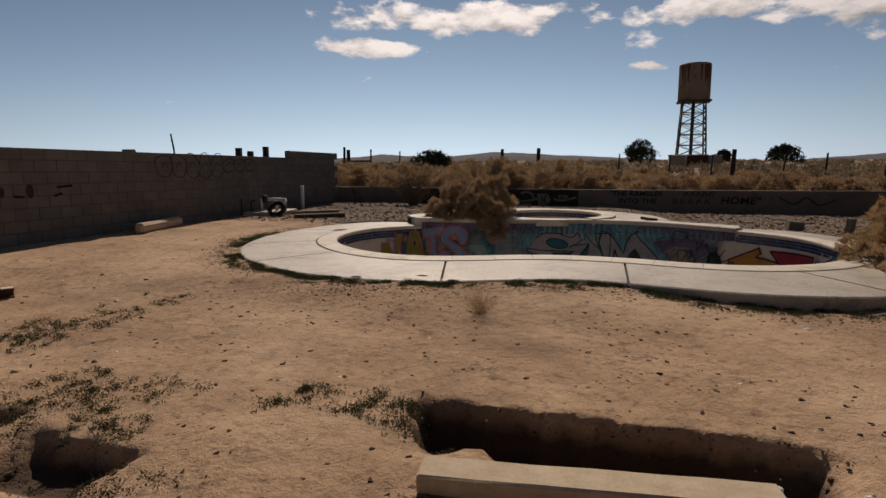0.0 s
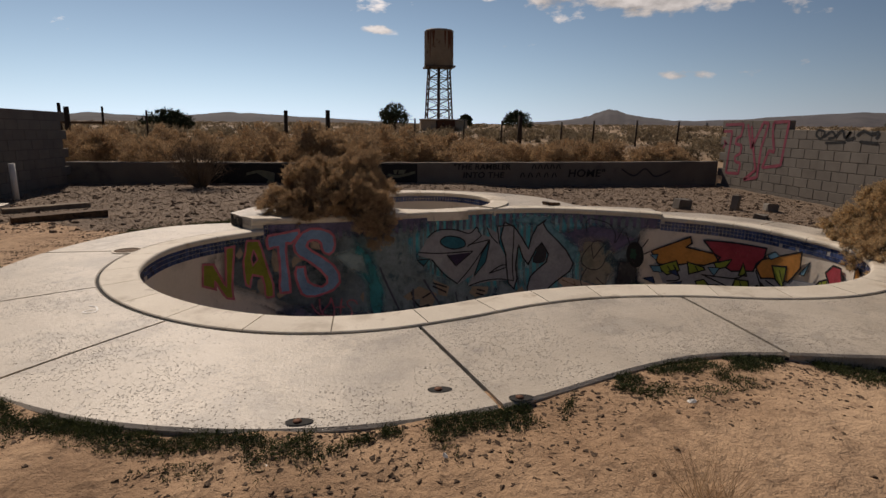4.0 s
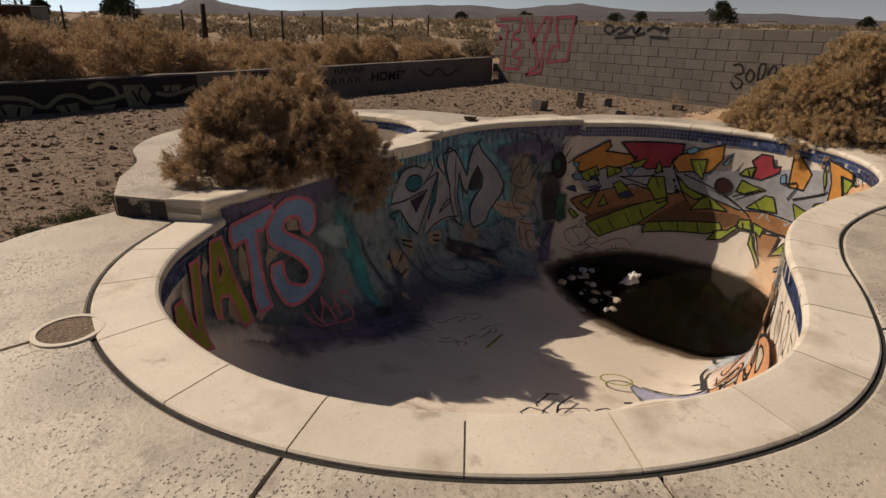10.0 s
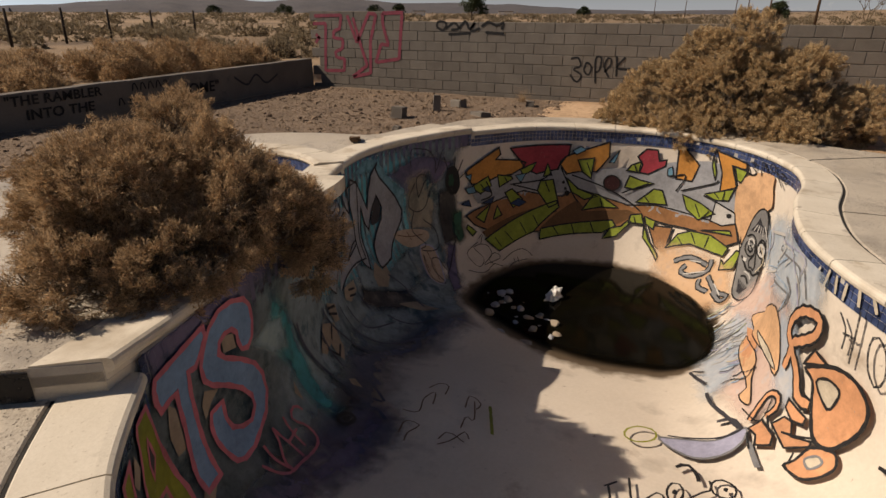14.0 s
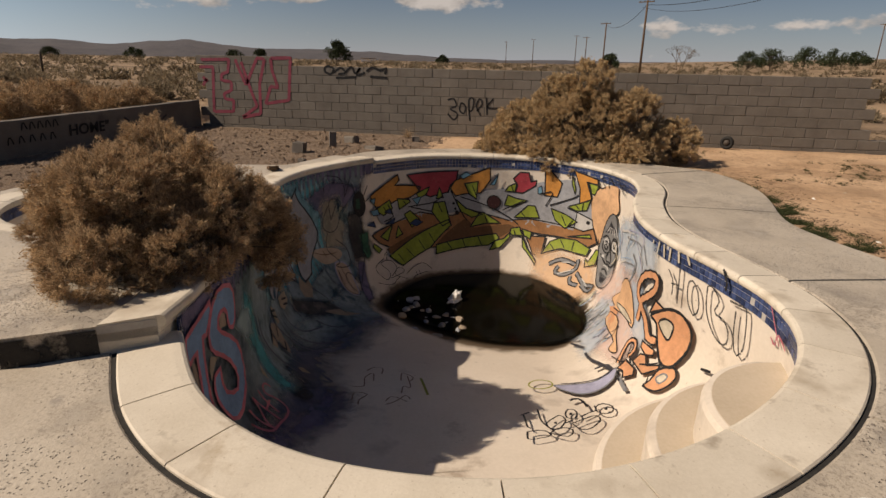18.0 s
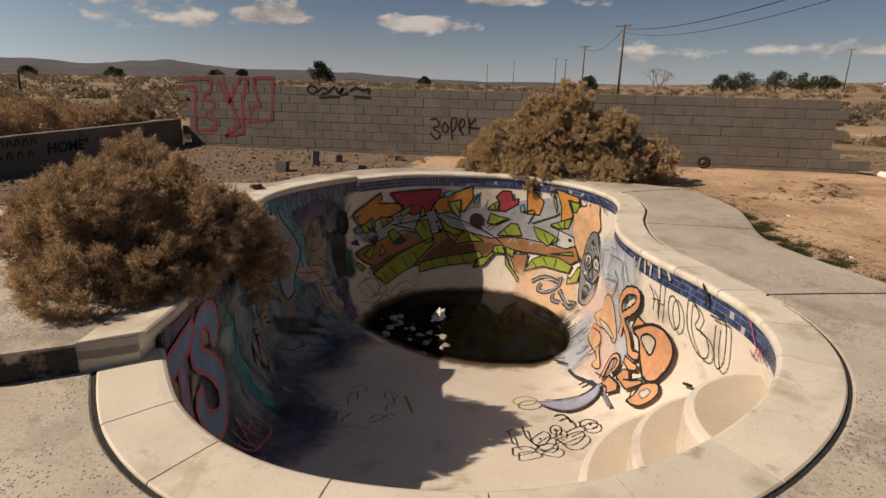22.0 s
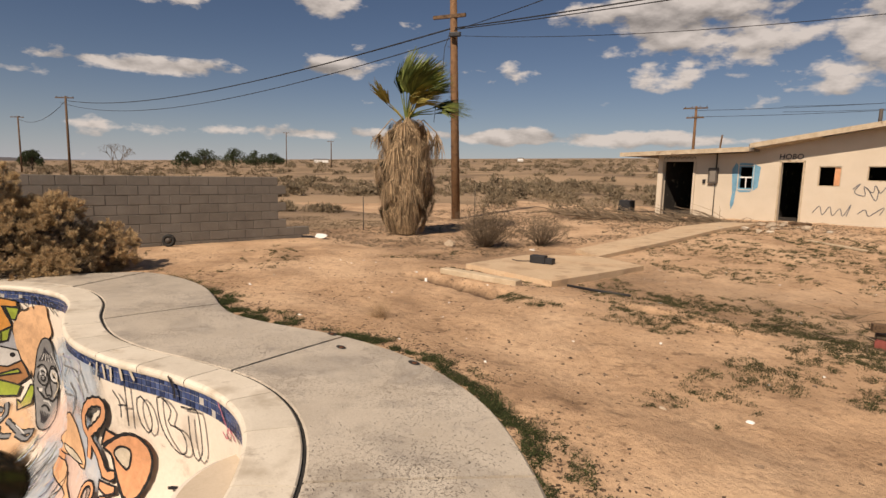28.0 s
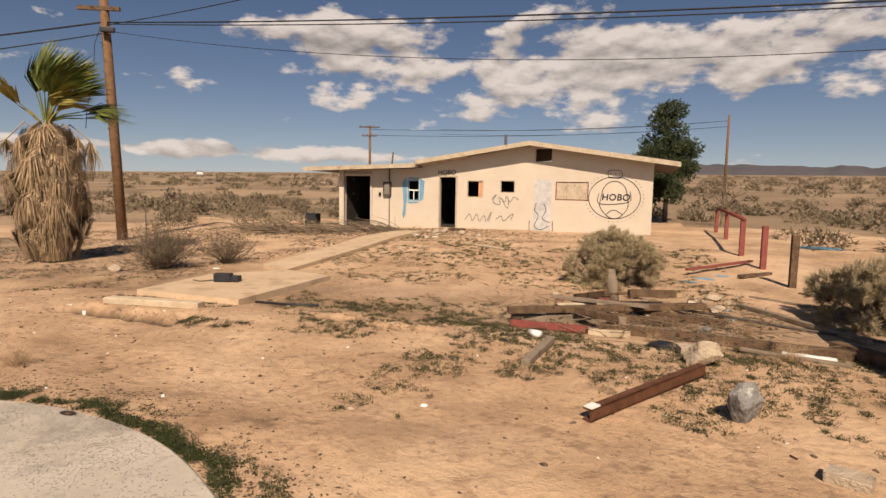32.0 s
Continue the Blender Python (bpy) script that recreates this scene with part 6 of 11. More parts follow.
spray_line('rose', [(-1.2, 1.16), (-1.17, 1.09), (-1.09, 1.08), (-1.05, 1.13), (-1.1, 1.23), (-1.08, 1.33), (-1.01, 1.37), (-0.89, 1.35), (-0.78, 1.31), (-0.67, 1.28)], 0.024, None, 4)
spray_shape('silver', [(-2.29, 0.38), (-2.39, 0.22), (-2.62, 0.16), (-2.99, 0.2), (-3.24, 0.19), (-3.32, 0.29), (-3.49, 0.35), (-3.43, 0.18), (-3.65, 0.31), (-3.62, 0.18), (-3.9, 0.17), (-3.88, 0.65), (-3.9, 1.1), (-3.53, 1.08), (-3.08, 1.12), (-3.2, 0.93), (-2.92, 1.06), (-2.68, 0.86), (-2.43, 0.61), (-2.2, 0.51)], None, 0.02, 1)
spray_shape('teal', [(-3.04, 0.42), (-3.02, 0.46), (-2.93, 0.48), (-2.81, 0.48), (-2.69, 0.44), (-2.61, 0.39), (-2.58, 0.34), (-2.61, 0.3), (-2.69, 0.27), (-2.81, 0.28), (-2.92, 0.31), (-3.01, 0.36)], 'black', 0.02, 2, True)
spray_shape('teal', [(-3.34, 0.61), (-3.49, 0.4), (-3.42, 0.75), (-3.2, 0.98)], 'black', 0.02, 2)
spray_shape('teal', [(-2.19, 0.59), (-2.4, 0.59), (-2.29, 0.69)], 'black', 0.02, 2)
spray_shape('plum', [(-2.7, 0.57), (-3.16, 0.57), (-2.87, 0.75)], None, 0.02, 2)
spray_shape('teal', [(-3.66, 0.48), (-3.67, 0.2), (-3.82, 0.2), (-3.83, 0.78)], None, 0.02, 2)
spray_line('black', [(-2.36, 0.26), (-2.53, 0.16), (-2.85, 0.18), (-3.11, 0.26), (-3.24, 0.16), (-3.27, 0.24), (-3.32, 0.32), (-3.07, 0.47)], 0.022, None, 4)
spray_line('black', [(-2.2, 0.47), (-2.54, 0.52), (-2.89, 0.54), (-3.18, 0.55)], 0.022, None, 4)
spray_line('black', [(-3.18, 0.55), (-2.87, 0.76)], 0.022, None, 4)
spray_line('black', [(-2.87, 0.76), (-2.7, 0.56)], 0.022, None, 4)
spray_line('black', [(-2.43, 0.6), (-2.64, 0.85), (-2.89, 1.05)], 0.022, None, 4)
spray_line('black', [(-2.89, 1.05), (-3.11, 0.85), (-3.31, 0.61), (-3.48, 0.39)], 0.022, None, 4)
spray_line('black', [(-3.48, 0.39), (-3.09, 0.44)], 0.022, None, 4)
spray_line('black', [(-3.09, 1.12), (-3.33, 1.07), (-3.63, 1.06), (-3.9, 1.11)], 0.022, None, 4)
spray_line('black', [(-3.9, 1.11), (-3.9, 0.81), (-3.91, 0.47), (-3.91, 0.18)], 0.022, None, 4)
spray_line('black', [(-3.91, 0.18), (-3.61, 0.18)], 0.022, None, 4)
spray_line('black', [(-3.61, 0.18), (-3.66, 0.48)], 0.022, None, 4)
spray_line('black', [(-3.42, 0.17), (-3.5, 0.33), (-3.63, 0.46)], 0.022, None, 4)
spray_line('black', [(-3.48, 0.95), (-3.66, 0.85), (-3.77, 0.83), (-3.77, 0.88), (-3.48, 0.95)], 0.022, None, 4)
spray_shape('silver', [(-3.74, 0.12), (-3.92, 0.21), (-4.05, 0.38), (-4.18, 0.59), (-4.22, 0.39), (-4.31, 0.21), (-4.47, 0.09), (-4.41, 0.16), (-4.48, 0.28), (-4.65, 0.44), (-4.81, 0.61), (-4.94, 0.83), (-4.89, 0.97), (-4.75, 1.08), (-4.6, 1.19), (-4.45, 1.33), (-4.29, 1.35), (-4.13, 1.35), (-4.13, 1.25), (-4.21, 1.06), (-4.33, 0.95), (-4.49, 0.82), (-4.52, 0.68), (-4.45, 0.56), (-4.4, 0.49), (-4.31, 0.59), (-4.25, 0.71), (-4.18, 0.85), (-4.09, 0.73), (-4.0, 0.5), (-3.96, 0.86), (-3.97, 1.08), (-3.88, 1.25), (-3.8, 1.14), (-3.8, 0.94), (-3.78, 0.66), (-3.68, 0.37)], 'black', 0.024, 2)
spray_shape('char', [(-4.4, 0.51), (-4.49, 0.67), (-4.44, 0.82), (-4.27, 0.82), (-4.28, 0.69)], None, 0.02, 2, True)
spray_shape('bone', [(-4.04, 1.22), (-4.11, 1.37), (-4.26, 1.34), (-4.2, 1.48), (-3.92, 1.55), (-3.77, 1.46), (-3.84, 1.33)], None, 0.02, 2)
spray_shape('bone', [(-2.45, 0.92), (-2.74, 1.08), (-2.67, 1.23), (-2.53, 1.18), (-2.52, 1.07)], None, 0.02, 2)
spray_shape('bone', [(-2.21, 1.0), (-2.5, 1.16), (-2.35, 1.37), (-2.16, 1.4), (-2.15, 1.31), (-2.19, 1.2), (-1.98, 1.19), (-1.92, 1.12)], None, 0.02, 2)
spray_shape('bone', [(-3.16, 1.13), (-3.44, 1.17), (-3.4, 1.28), (-3.18, 1.31), (-3.09, 1.23)], None, 0.02, 2)
spray_shape('bone', [(-3.74, 1.77), (-4.02, 1.95), (-3.94, 2.25), (-3.8, 2.08)], None, 0.02, 2)
spray_shape('bone', [(-1.93, 1.47), (-1.99, 1.53), (-1.91, 1.61), (-1.88, 1.51)], None, 0.02, 2)
spray_shape('bone', [(-1.32, 0.97), (-1.32, 1.03), (-1.29, 1.14), (-1.26, 1.04)], None, 0.02, 2)
spray_line('black', [(-2.45, 0.98), (-2.69, 1.08)], 0.03, None, 4)
spray_line('black', [(-2.44, 1.03), (-2.67, 1.16)], 0.03, None, 4)
spray_line('black', [(-2.39, 1.13), (-2.23, 1.19)], 0.03, None, 4)
spray_line('black', [(-2.32, 1.31), (-2.16, 1.33)], 0.03, None, 4)
spray_line('black', [(-2.06, 1.06), (-2.07, 1.13)], 0.03, None, 4)
spray_line('black', [(-3.23, 1.19), (-3.37, 1.24)], 0.03, None, 4)
spray_line('black', [(-3.2, 1.25), (-3.33, 1.3)], 0.03, None, 4)
spray_line('black', [(-2.05, 1.17), (-2.16, 1.34)], 0.03, None, 4)
spray_shape('pale', [(-4.68, 1.1), (-4.92, 1.09), (-5.32, 1.21), (-5.35, 1.33), (-5.11, 1.37), (-4.87, 1.32)], None, 0.016, 2, True)
spray_shape('pale', [(-5.13, 1.39), (-5.36, 1.47), (-5.35, 1.72), (-5.21, 1.96), (-5.05, 1.98), (-4.95, 1.84), (-5.01, 1.63)], 'lilac', 0.025, 2, True)
spray_line('brown', [(-4.76, 1.12), (-4.99, 1.21), (-5.25, 1.25)], 0.014, None, 4)
spray_line('brown', [(-4.96, 1.13), (-5.0, 1.26)], 0.014, None, 4)
spray_line('brown', [(-5.21, 1.47), (-5.19, 1.73), (-5.1, 1.93)], 0.014, None, 4)
spray_line('brown', [(-5.11, 1.53), (-5.05, 1.76)], 0.014, None, 4)
spray_line('black', [(-5.18, 0.07), (-5.46, 0.14), (-5.58, 0.31), (-5.58, 0.47), (-5.7, 0.2)], 0.016, None, 4)
spray_line('black', [(-5.13, 0.29), (-5.11, 0.14), (-5.16, 0.07)], 0.016, None, 4)
spray_line('black', [(-5.2, 0.52), (-5.09, 0.68), (-5.08, 0.83), (-5.24, 0.93), (-5.39, 0.88), (-5.47, 0.69)], 0.016, None, 4)
spray_line('black', [(-5.26, 0.74), (-5.22, 0.5), (-5.31, 0.43), (-5.42, 0.48), (-5.36, 0.57), (-5.26, 0.74)], 0.016, None, 4)
spray_line('black', [(-5.16, 0.91), (-5.07, 1.15), (-5.25, 1.4), (-5.1, 1.43), (-5.3, 1.51), (-5.47, 1.49), (-5.5, 1.25), (-5.32, 1.06)], 0.016, None, 4)
spray_line('black', [(-5.11, 1.51), (-4.99, 1.86), (-5.18, 2.01), (-5.14, 1.77), (-5.22, 1.62), (-5.36, 1.64), (-5.43, 1.86), (-5.84, 1.47)], 0.016, None, 4)
spray_shape('black', [(-6.04, 0.63), (-6.04, 0.73), (-6.0, 0.81), (-5.93, 0.84), (-5.86, 0.81), (-5.8, 0.73), (-5.77, 0.63), (-5.78, 0.53), (-5.82, 0.45), (-5.89, 0.42), (-5.96, 0.45), (-6.01, 0.52)], None, 0.02, 3, True)
spray_shape('forest', [(-5.94, 0.62), (-5.93, 0.69), (-5.89, 0.71), (-5.84, 0.69), (-5.82, 0.62), (-5.83, 0.55), (-5.87, 0.53), (-5.92, 0.55)], None, 0.02, 3, True)
spray_line('black', [(-5.82, 0.47), (-5.74, 0.27)], 0.02, None, 4)
spray_line('black', [(-5.93, 0.47), (-5.95, 0.31)], 0.02, None, 4)
spray_line('black', [(-6.0, 0.52), (-6.09, 0.36)], 0.02, None, 4)
spray_line('black', [(-6.04, 0.61), (-6.13, 0.56)], 0.02, None, 4)
spray_line('black', [(-1.44, 1.58), (-1.39, 1.57), (-1.34, 1.54), (-1.31, 1.49), (-1.32, 1.46), (-1.36, 1.44), (-1.41, 1.46), (-1.46, 1.5), (-1.47, 1.55), (-1.44, 1.58)], 0.04, None, 4)
spray_shape('black', [(-1.43, 1.55), (-1.4, 1.54), (-1.37, 1.53), (-1.36, 1.5), (-1.38, 1.48), (-1.41, 1.49), (-1.43, 1.51), (-1.44, 1.53)], None, 0.02, 4, True)
spray_line('dusk', [(-2.1, 1.02), (-2.05, 1.37), (-1.99, 1.69), (-1.78, 1.81)], 0.035, None, 4)
spray_line('dusk', [(-1.58, 0.63), (-1.75, 1.1), (-1.82, 1.49), (-1.77, 1.79)], 0.035, None, 4)
spray_line('dusk', [(-4.14, 1.46), (-4.22, 1.73), (-3.9, 2.04)], 0.035, None, 4)
spray_line('dusk', [(-2.29, 0.9), (-2.5, 1.32), (-2.57, 1.62), (-2.64, 1.75)], 0.035, None, 4)
spray_line('dusk', [(-2.78, 1.43), (-2.95, 1.86), (-3.21, 2.17)], 0.035, None, 4)
spray_line('dusk', [(-1.57, 1.5), (-1.65, 1.73), (-1.51, 1.82)], 0.035, None, 4)
spray_line('dusk', [(-3.03, 1.28), (-3.05, 1.61), (-3.37, 1.85)], 0.025, None, 4)
spray_line('dusk', [(-3.44, 1.74), (-3.46, 2.07), (-3.74, 2.3)], 0.025, None, 4)
spray_line('dusk', [(-3.38, 1.33), (-3.34, 1.55)], 0.025, None, 4)
spray_line('dusk', [(-2.84, 1.18), (-2.83, 1.59)], 0.025, None, 4)
# faint writing on the floor
spray_line('brown', [(-1.35, 1.93), (-1.53, 1.98), (-1.49, 2.09), (-1.37, 2.0), (-1.26, 1.98)], 0.013, None, 3)
spray_line('brown', [(-1.69, 1.96), (-1.68, 2.09), (-1.89, 2.15), (-2.03, 2.27), (-1.82, 2.22)], 0.013, None, 3)
spray_line('brown', [(-2.09, 2.22), (-2.2, 2.33), (-2.17, 2.41), (-2.0, 2.35)], 0.013, None, 3)
spray_line('brown', [(-1.27, 2.22), (-1.34, 2.32), (-1.48, 2.44), (-1.39, 2.46)], 0.013, None, 3)
spray_line('brown', [(-1.34, 2.23), (-1.45, 2.31), (-1.34, 2.42)], 0.013, None, 3)
spray_line('brown', [(-1.52, 2.41), (-1.7, 2.48), (-1.64, 2.53), (-1.93, 2.59)], 0.013, None, 3)
spray_line('brown', [(-1.82, 2.49), (-2.02, 2.57), (-1.9, 2.64), (-1.81, 2.58)], 0.013, None, 3)
spray_line('olive', [(-1.88, 2.71), (-1.64, 2.67), (-1.49, 2.65)], 0.03, None, 3)
# the sharp-cornered letters over the deep end
spray_shape('silver', [(14.54, 0.74), (14.08, 0.53), (13.63, 0.5), (13.21, 0.61), (12.81, 0.63), (12.34, 0.58), (11.9, 0.52), (11.47, 0.38), (11.01, 0.28), (10.63, 0.27), (10.41, 0.92), (10.8, 1.1), (11.78, 1.2), (12.03, 1.12), (12.77, 0.96), (13.59, 1.08), (14.38, 1.05)], None, 0.02, 0)
spray_shape('tan', [(14.61, 1.2), (14.43, 1.14), (13.95, 1.03), (13.6, 0.95), (13.25, 1.04), (13.0, 1.05), (12.77, 0.92), (12.44, 1.01), (12.03, 1.11), (11.65, 1.05), (11.25, 1.06), (10.9, 1.06), (10.42, 0.96), (10.29, 1.17), (10.5, 1.32), (11.01, 1.26), (11.43, 1.29), (11.8, 1.27), (12.2, 1.53), (12.78, 1.54), (13.36, 1.6), (13.9, 1.6), (14.19, 1.51), (14.48, 1.36)], 'black', 0.022, 0)
spray_shape('brown', [(14.38, 1.48), (13.87, 1.34), (13.24, 1.19), (13.05, 1.29), (13.41, 1.43), (14.01, 1.62), (14.31, 1.6)], None, 0.024, 1)
spray_shape('brown', [(13.36, 1.57), (13.06, 1.31), (12.77, 1.09), (12.61, 1.26), (12.02, 1.18), (11.87, 1.23), (12.14, 1.41), (12.7, 1.48)], None, 0.024, 1)
spray_shape('orange', [(14.6, 0.55), (14.04, 0.26), (14.01, 0.36), (14.09, 0.43), (13.68, 0.48), (13.59, 0.52), (13.64, 0.6), (13.81, 0.68), (14.07, 0.69), (14.16, 0.72), (14.3, 0.74), (14.48, 0.75)], 'black', 0.024, 1)
spray_shape('red', [(13.85, 0.29), (13.45, 0.27), (12.93, 0.26), (12.95, 0.41), (13.06, 0.51), (13.09, 0.63), (13.29, 0.67), (13.41, 0.7), (13.58, 0.62), (13.68, 0.48)], 'black', 0.024, 1)
spray_shape('orange', [(13.06, 0.56), (12.99, 0.44), (12.91, 0.4), (12.58, 0.27), (12.38, 0.19), (12.37, 0.41), (12.46, 0.55), (12.53, 0.64), (12.8, 0.66), (12.96, 0.7)], 'black', 0.024, 1)
spray_shape('red', [(11.98, 0.37), (11.87, 0.25), (11.72, 0.25), (11.68, 0.4), (11.58, 0.37), (11.59, 0.46), (11.81, 0.61), (11.94, 0.6), (11.9, 0.48)], 'black', 0.024, 1)
spray_shape('orange', [(11.44, 0.2), (11.38, 0.15), (11.12, 0.36), (11.14, 0.44), (11.19, 0.6), (11.42, 0.61), (11.43, 0.39)], 'black', 0.024, 1)
spray_shape('orange', [(10.9, 0.12), (10.42, 0.18), (10.41, 0.26), (10.64, 0.26), (10.51, 0.51), (10.75, 0.63), (10.77, 0.38)], 'black', 0.024, 1)
spray_shape('tan', [(11.7, 1.36), (11.34, 1.32), (11.35, 1.72), (11.53, 1.64)], 'black', 0.024, 1)
spray_shape('lime', [(14.5, 0.79), (14.21, 0.66), (14.15, 0.81), (14.33, 0.91)], 'black', 0.022, 2)
spray_shape('lime', [(14.05, 0.66), (13.81, 0.71), (13.79, 0.75), (14.01, 0.85)], 'black', 0.022, 2)
spray_shape('lime', [(13.67, 0.62), (13.42, 0.52), (13.49, 0.65), (13.62, 0.71)], 'black', 0.022, 2)
spray_shape('lime', [(13.3, 0.74), (13.25, 0.54), (13.18, 0.72)], 'black', 0.022, 2)
spray_shape('lime', [(13.38, 0.96), (13.34, 0.81), (13.15, 0.79), (13.05, 1.16), (13.19, 1.23)], 'black', 0.022, 2)
spray_shape('lime', [(13.91, 0.95), (13.79, 0.9), (13.61, 1.08), (13.77, 1.2), (13.81, 1.13)], 'black', 0.022, 2)
spray_shape('lime', [(12.96, 0.75), (12.77, 0.92), (12.48, 1.02), (12.67, 1.08), (12.87, 0.97)], 'black', 0.022, 2)
spray_shape('lime', [(12.81, 0.48), (12.58, 0.44), (12.6, 0.75), (12.73, 0.66)], 'black', 0.022, 2)
spray_shape('lime', [(12.69, 1.25), (12.53, 0.98), (12.46, 0.99), (12.16, 1.17), (12.42, 1.18)], 'black', 0.022, 2)
spray_shape('lime', [(14.44, 1.25), (14.16, 1.09), (14.31, 1.35)], 'black', 0.022, 2)
spray_shape('lime', [(14.14, 1.33), (14.05, 1.13), (13.98, 1.28)], 'black', 0.022, 2)
spray_shape('lime', [(14.36, 1.6), (13.08, 1.12), (13.03, 1.22), (13.36, 1.51), (13.46, 1.6), (14.17, 1.82)], 'black', 0.022, 2)
spray_shape('lime', [(13.37, 1.73), (13.33, 1.56), (12.71, 1.44), (12.23, 1.36), (12.17, 1.44), (12.36, 1.57), (12.77, 1.62)], 'black', 0.022, 2)
spray_shape('lime', [(12.34, 1.66), (12.25, 1.49), (12.09, 1.44), (11.99, 1.33), (11.95, 1.36), (12.14, 1.6)], 'black', 0.022, 2)
spray_shape('lime', [(11.99, 1.37), (11.97, 1.25), (11.82, 1.21), (11.76, 1.36)], 'black', 0.022, 2)
spray_shape('lime', [(12.11, 0.59), (12.05, 0.5), (11.92, 0.44), (11.94, 0.6)], 'black', 0.022, 2)
spray_shape('lime', [(12.06, 0.66), (11.9, 0.71), (11.71, 0.73), (11.96, 0.86), (12.11, 0.84)], 'black', 0.022, 2)
spray_shape('lime', [(10.93, 0.33), (10.94, 0.17), (10.85, 0.4), (10.85, 0.51)], 'black', 0.022, 2)
spray_shape('lime', [(10.59, 0.26), (10.38, 0.27), (10.45, 0.43), (10.52, 0.42)], 'black', 0.022, 2)
spray_shape('lime', [(10.97, 0.72), (10.53, 0.53), (10.59, 0.71), (10.8, 0.76)], 'black', 0.022, 2)
spray_shape('lime', [(11.29, 0.81), (11.0, 0.86), (10.76, 0.94), (11.0, 1.1), (11.2, 1.0)], 'black', 0.022, 2)
spray_shape('lime', [(11.93, 1.05), (11.7, 0.81), (11.58, 0.81), (11.49, 1.01), (11.81, 1.04)], 'black', 0.022, 2)
spray_shape('lime', [(11.77, 1.24), (11.6, 1.28), (11.61, 1.41), (11.73, 1.35)], 'black', 0.022, 2)
spray_shape('lime', [(11.76, 1.36), (11.64, 1.58), (11.41, 1.78), (11.41, 1.85), (11.73, 1.56)], 'black', 0.022, 2)
spray_shape('lime', [(11.35, 1.63), (11.23, 1.38), (11.05, 1.28), (10.74, 1.24), (10.4, 1.3), (10.43, 1.43), (10.67, 1.45), (11.0, 1.46), (11.24, 1.57)], 'black', 0.022, 2)
spray_shape('lime', [(10.34, 1.51), (10.25, 1.27), (10.17, 1.26), (10.15, 1.5), (10.36, 1.61), (10.43, 1.47)], 'black', 0.022, 2)
spray_shape('lime', [(10.93, 1.23), (10.47, 1.08), (10.42, 1.13)], 'black', 0.022, 2)
spray_shape('lime', [(14.62, 1.33), (14.48, 1.46), (14.58, 1.51), (14.66, 1.38)], 'black', 0.022, 2)
spray_shape('white', [(10.78, 0.78), (10.45, 0.83), (10.41, 0.96), (10.62, 1.06), (10.81, 1.05)], 'black', 0.018, 2)
spray_shape('maroon_black', [(12.18, 0.78), (12.19, 0.85), (12.25, 0.9), (12.32, 0.91), (12.38, 0.88), (12.41, 0.81), (12.4, 0.74), (12.35, 0.69), (12.28, 0.68), (12.21, 0.72)], 'black', 0.02, 3, True)
spray_shape('navyblue', [(13.82, 1.13), (13.68, 1.06), (13.55, 1.13), (13.67, 1.19)], 'black', 0.014, 3)
spray_shape('navyblue', [(14.33, 1.06), (14.1, 0.98), (14.14, 1.08)], 'black', 0.014, 3)
spray_shape('navyblue', [(14.7, 1.01), (14.54, 0.97), (14.5, 1.08)], 'black', 0.014, 3)
spray_shape('navyblue', [(14.32, 0.85), (14.2, 0.8), (14.16, 0.91)], 'black', 0.014, 3)
spray_shape('cyan', [(14.61, 0.61), (14.49, 0.59), (14.51, 0.69)], 'black', 0.014, 3)
spray_shape('cyan', [(14.6, 0.79), (14.45, 0.78), (14.41, 0.88), (14.54, 0.88)], 'black', 0.014, 3)
spray_shape('cyan', [(13.75, 0.7), (13.58, 0.68), (13.65, 0.82)], 'black', 0.014, 3)
spray_shape('cyan', [(12.9, 0.35), (12.79, 0.28), (12.7, 0.32), (12.84, 0.4)], 'black', 0.014, 3)
spray_shape('cyan', [(12.37, 0.49), (12.23, 0.29), (12.29, 0.49)], 'black', 0.014, 3)
spray_shape('cyan', [(11.55, 0.49), (11.49, 0.45), (11.46, 0.57), (11.54, 0.59)], 'black', 0.014, 3)
spray_shape('black', [(12.97, 0.83), (12.98, 0.85), (13.0, 0.85), (13.02, 0.84), (13.02, 0.82), (13.0, 0.8), (12.98, 0.81)], None, 0.02, 4)
spray_shape('black', [(12.94, 0.92), (12.94, 0.94), (12.96, 0.95), (12.98, 0.93), (12.98, 0.91), (12.97, 0.9), (12.95, 0.9)], None, 0.02, 4)
spray_shape('black', [(12.89, 0.99), (12.9, 1.03), (12.93, 1.04), (12.96, 1.02), (12.97, 0.98), (12.94, 0.95), (12.91, 0.96)], None, 0.02, 4)
spray_shape('black', [(10.49, 0.88), (10.5, 0.91), (10.53, 0.93), (10.57, 0.92), (10.58, 0.89), (10.55, 0.87), (10.52, 0.86)], None, 0.02, 4)
spray_line('black', [(14.18, 1.6), (14.11, 1.76)], 0.018, None, 4)
spray_line('black', [(13.97, 1.54), (13.87, 1.7)], 0.018, None, 4)
spray_line('black', [(13.68, 1.43), (13.59, 1.62)], 0.018, None, 4)
spray_line('black', [(13.45, 1.34), (13.37, 1.51)], 0.018, None, 4)
spray_line('black', [(13.13, 1.52), (13.03, 1.65)], 0.018, None, 4)
spray_line('black', [(12.83, 1.47), (12.77, 1.64)], 0.018, None, 4)
spray_line('black', [(12.55, 1.42), (12.48, 1.58)], 0.018, None, 4)
spray_line('black', [(11.22, 1.42), (11.1, 1.51)], 0.018, None, 4)
spray_line('black', [(11.04, 1.3), (10.92, 1.43)], 0.018, None, 4)
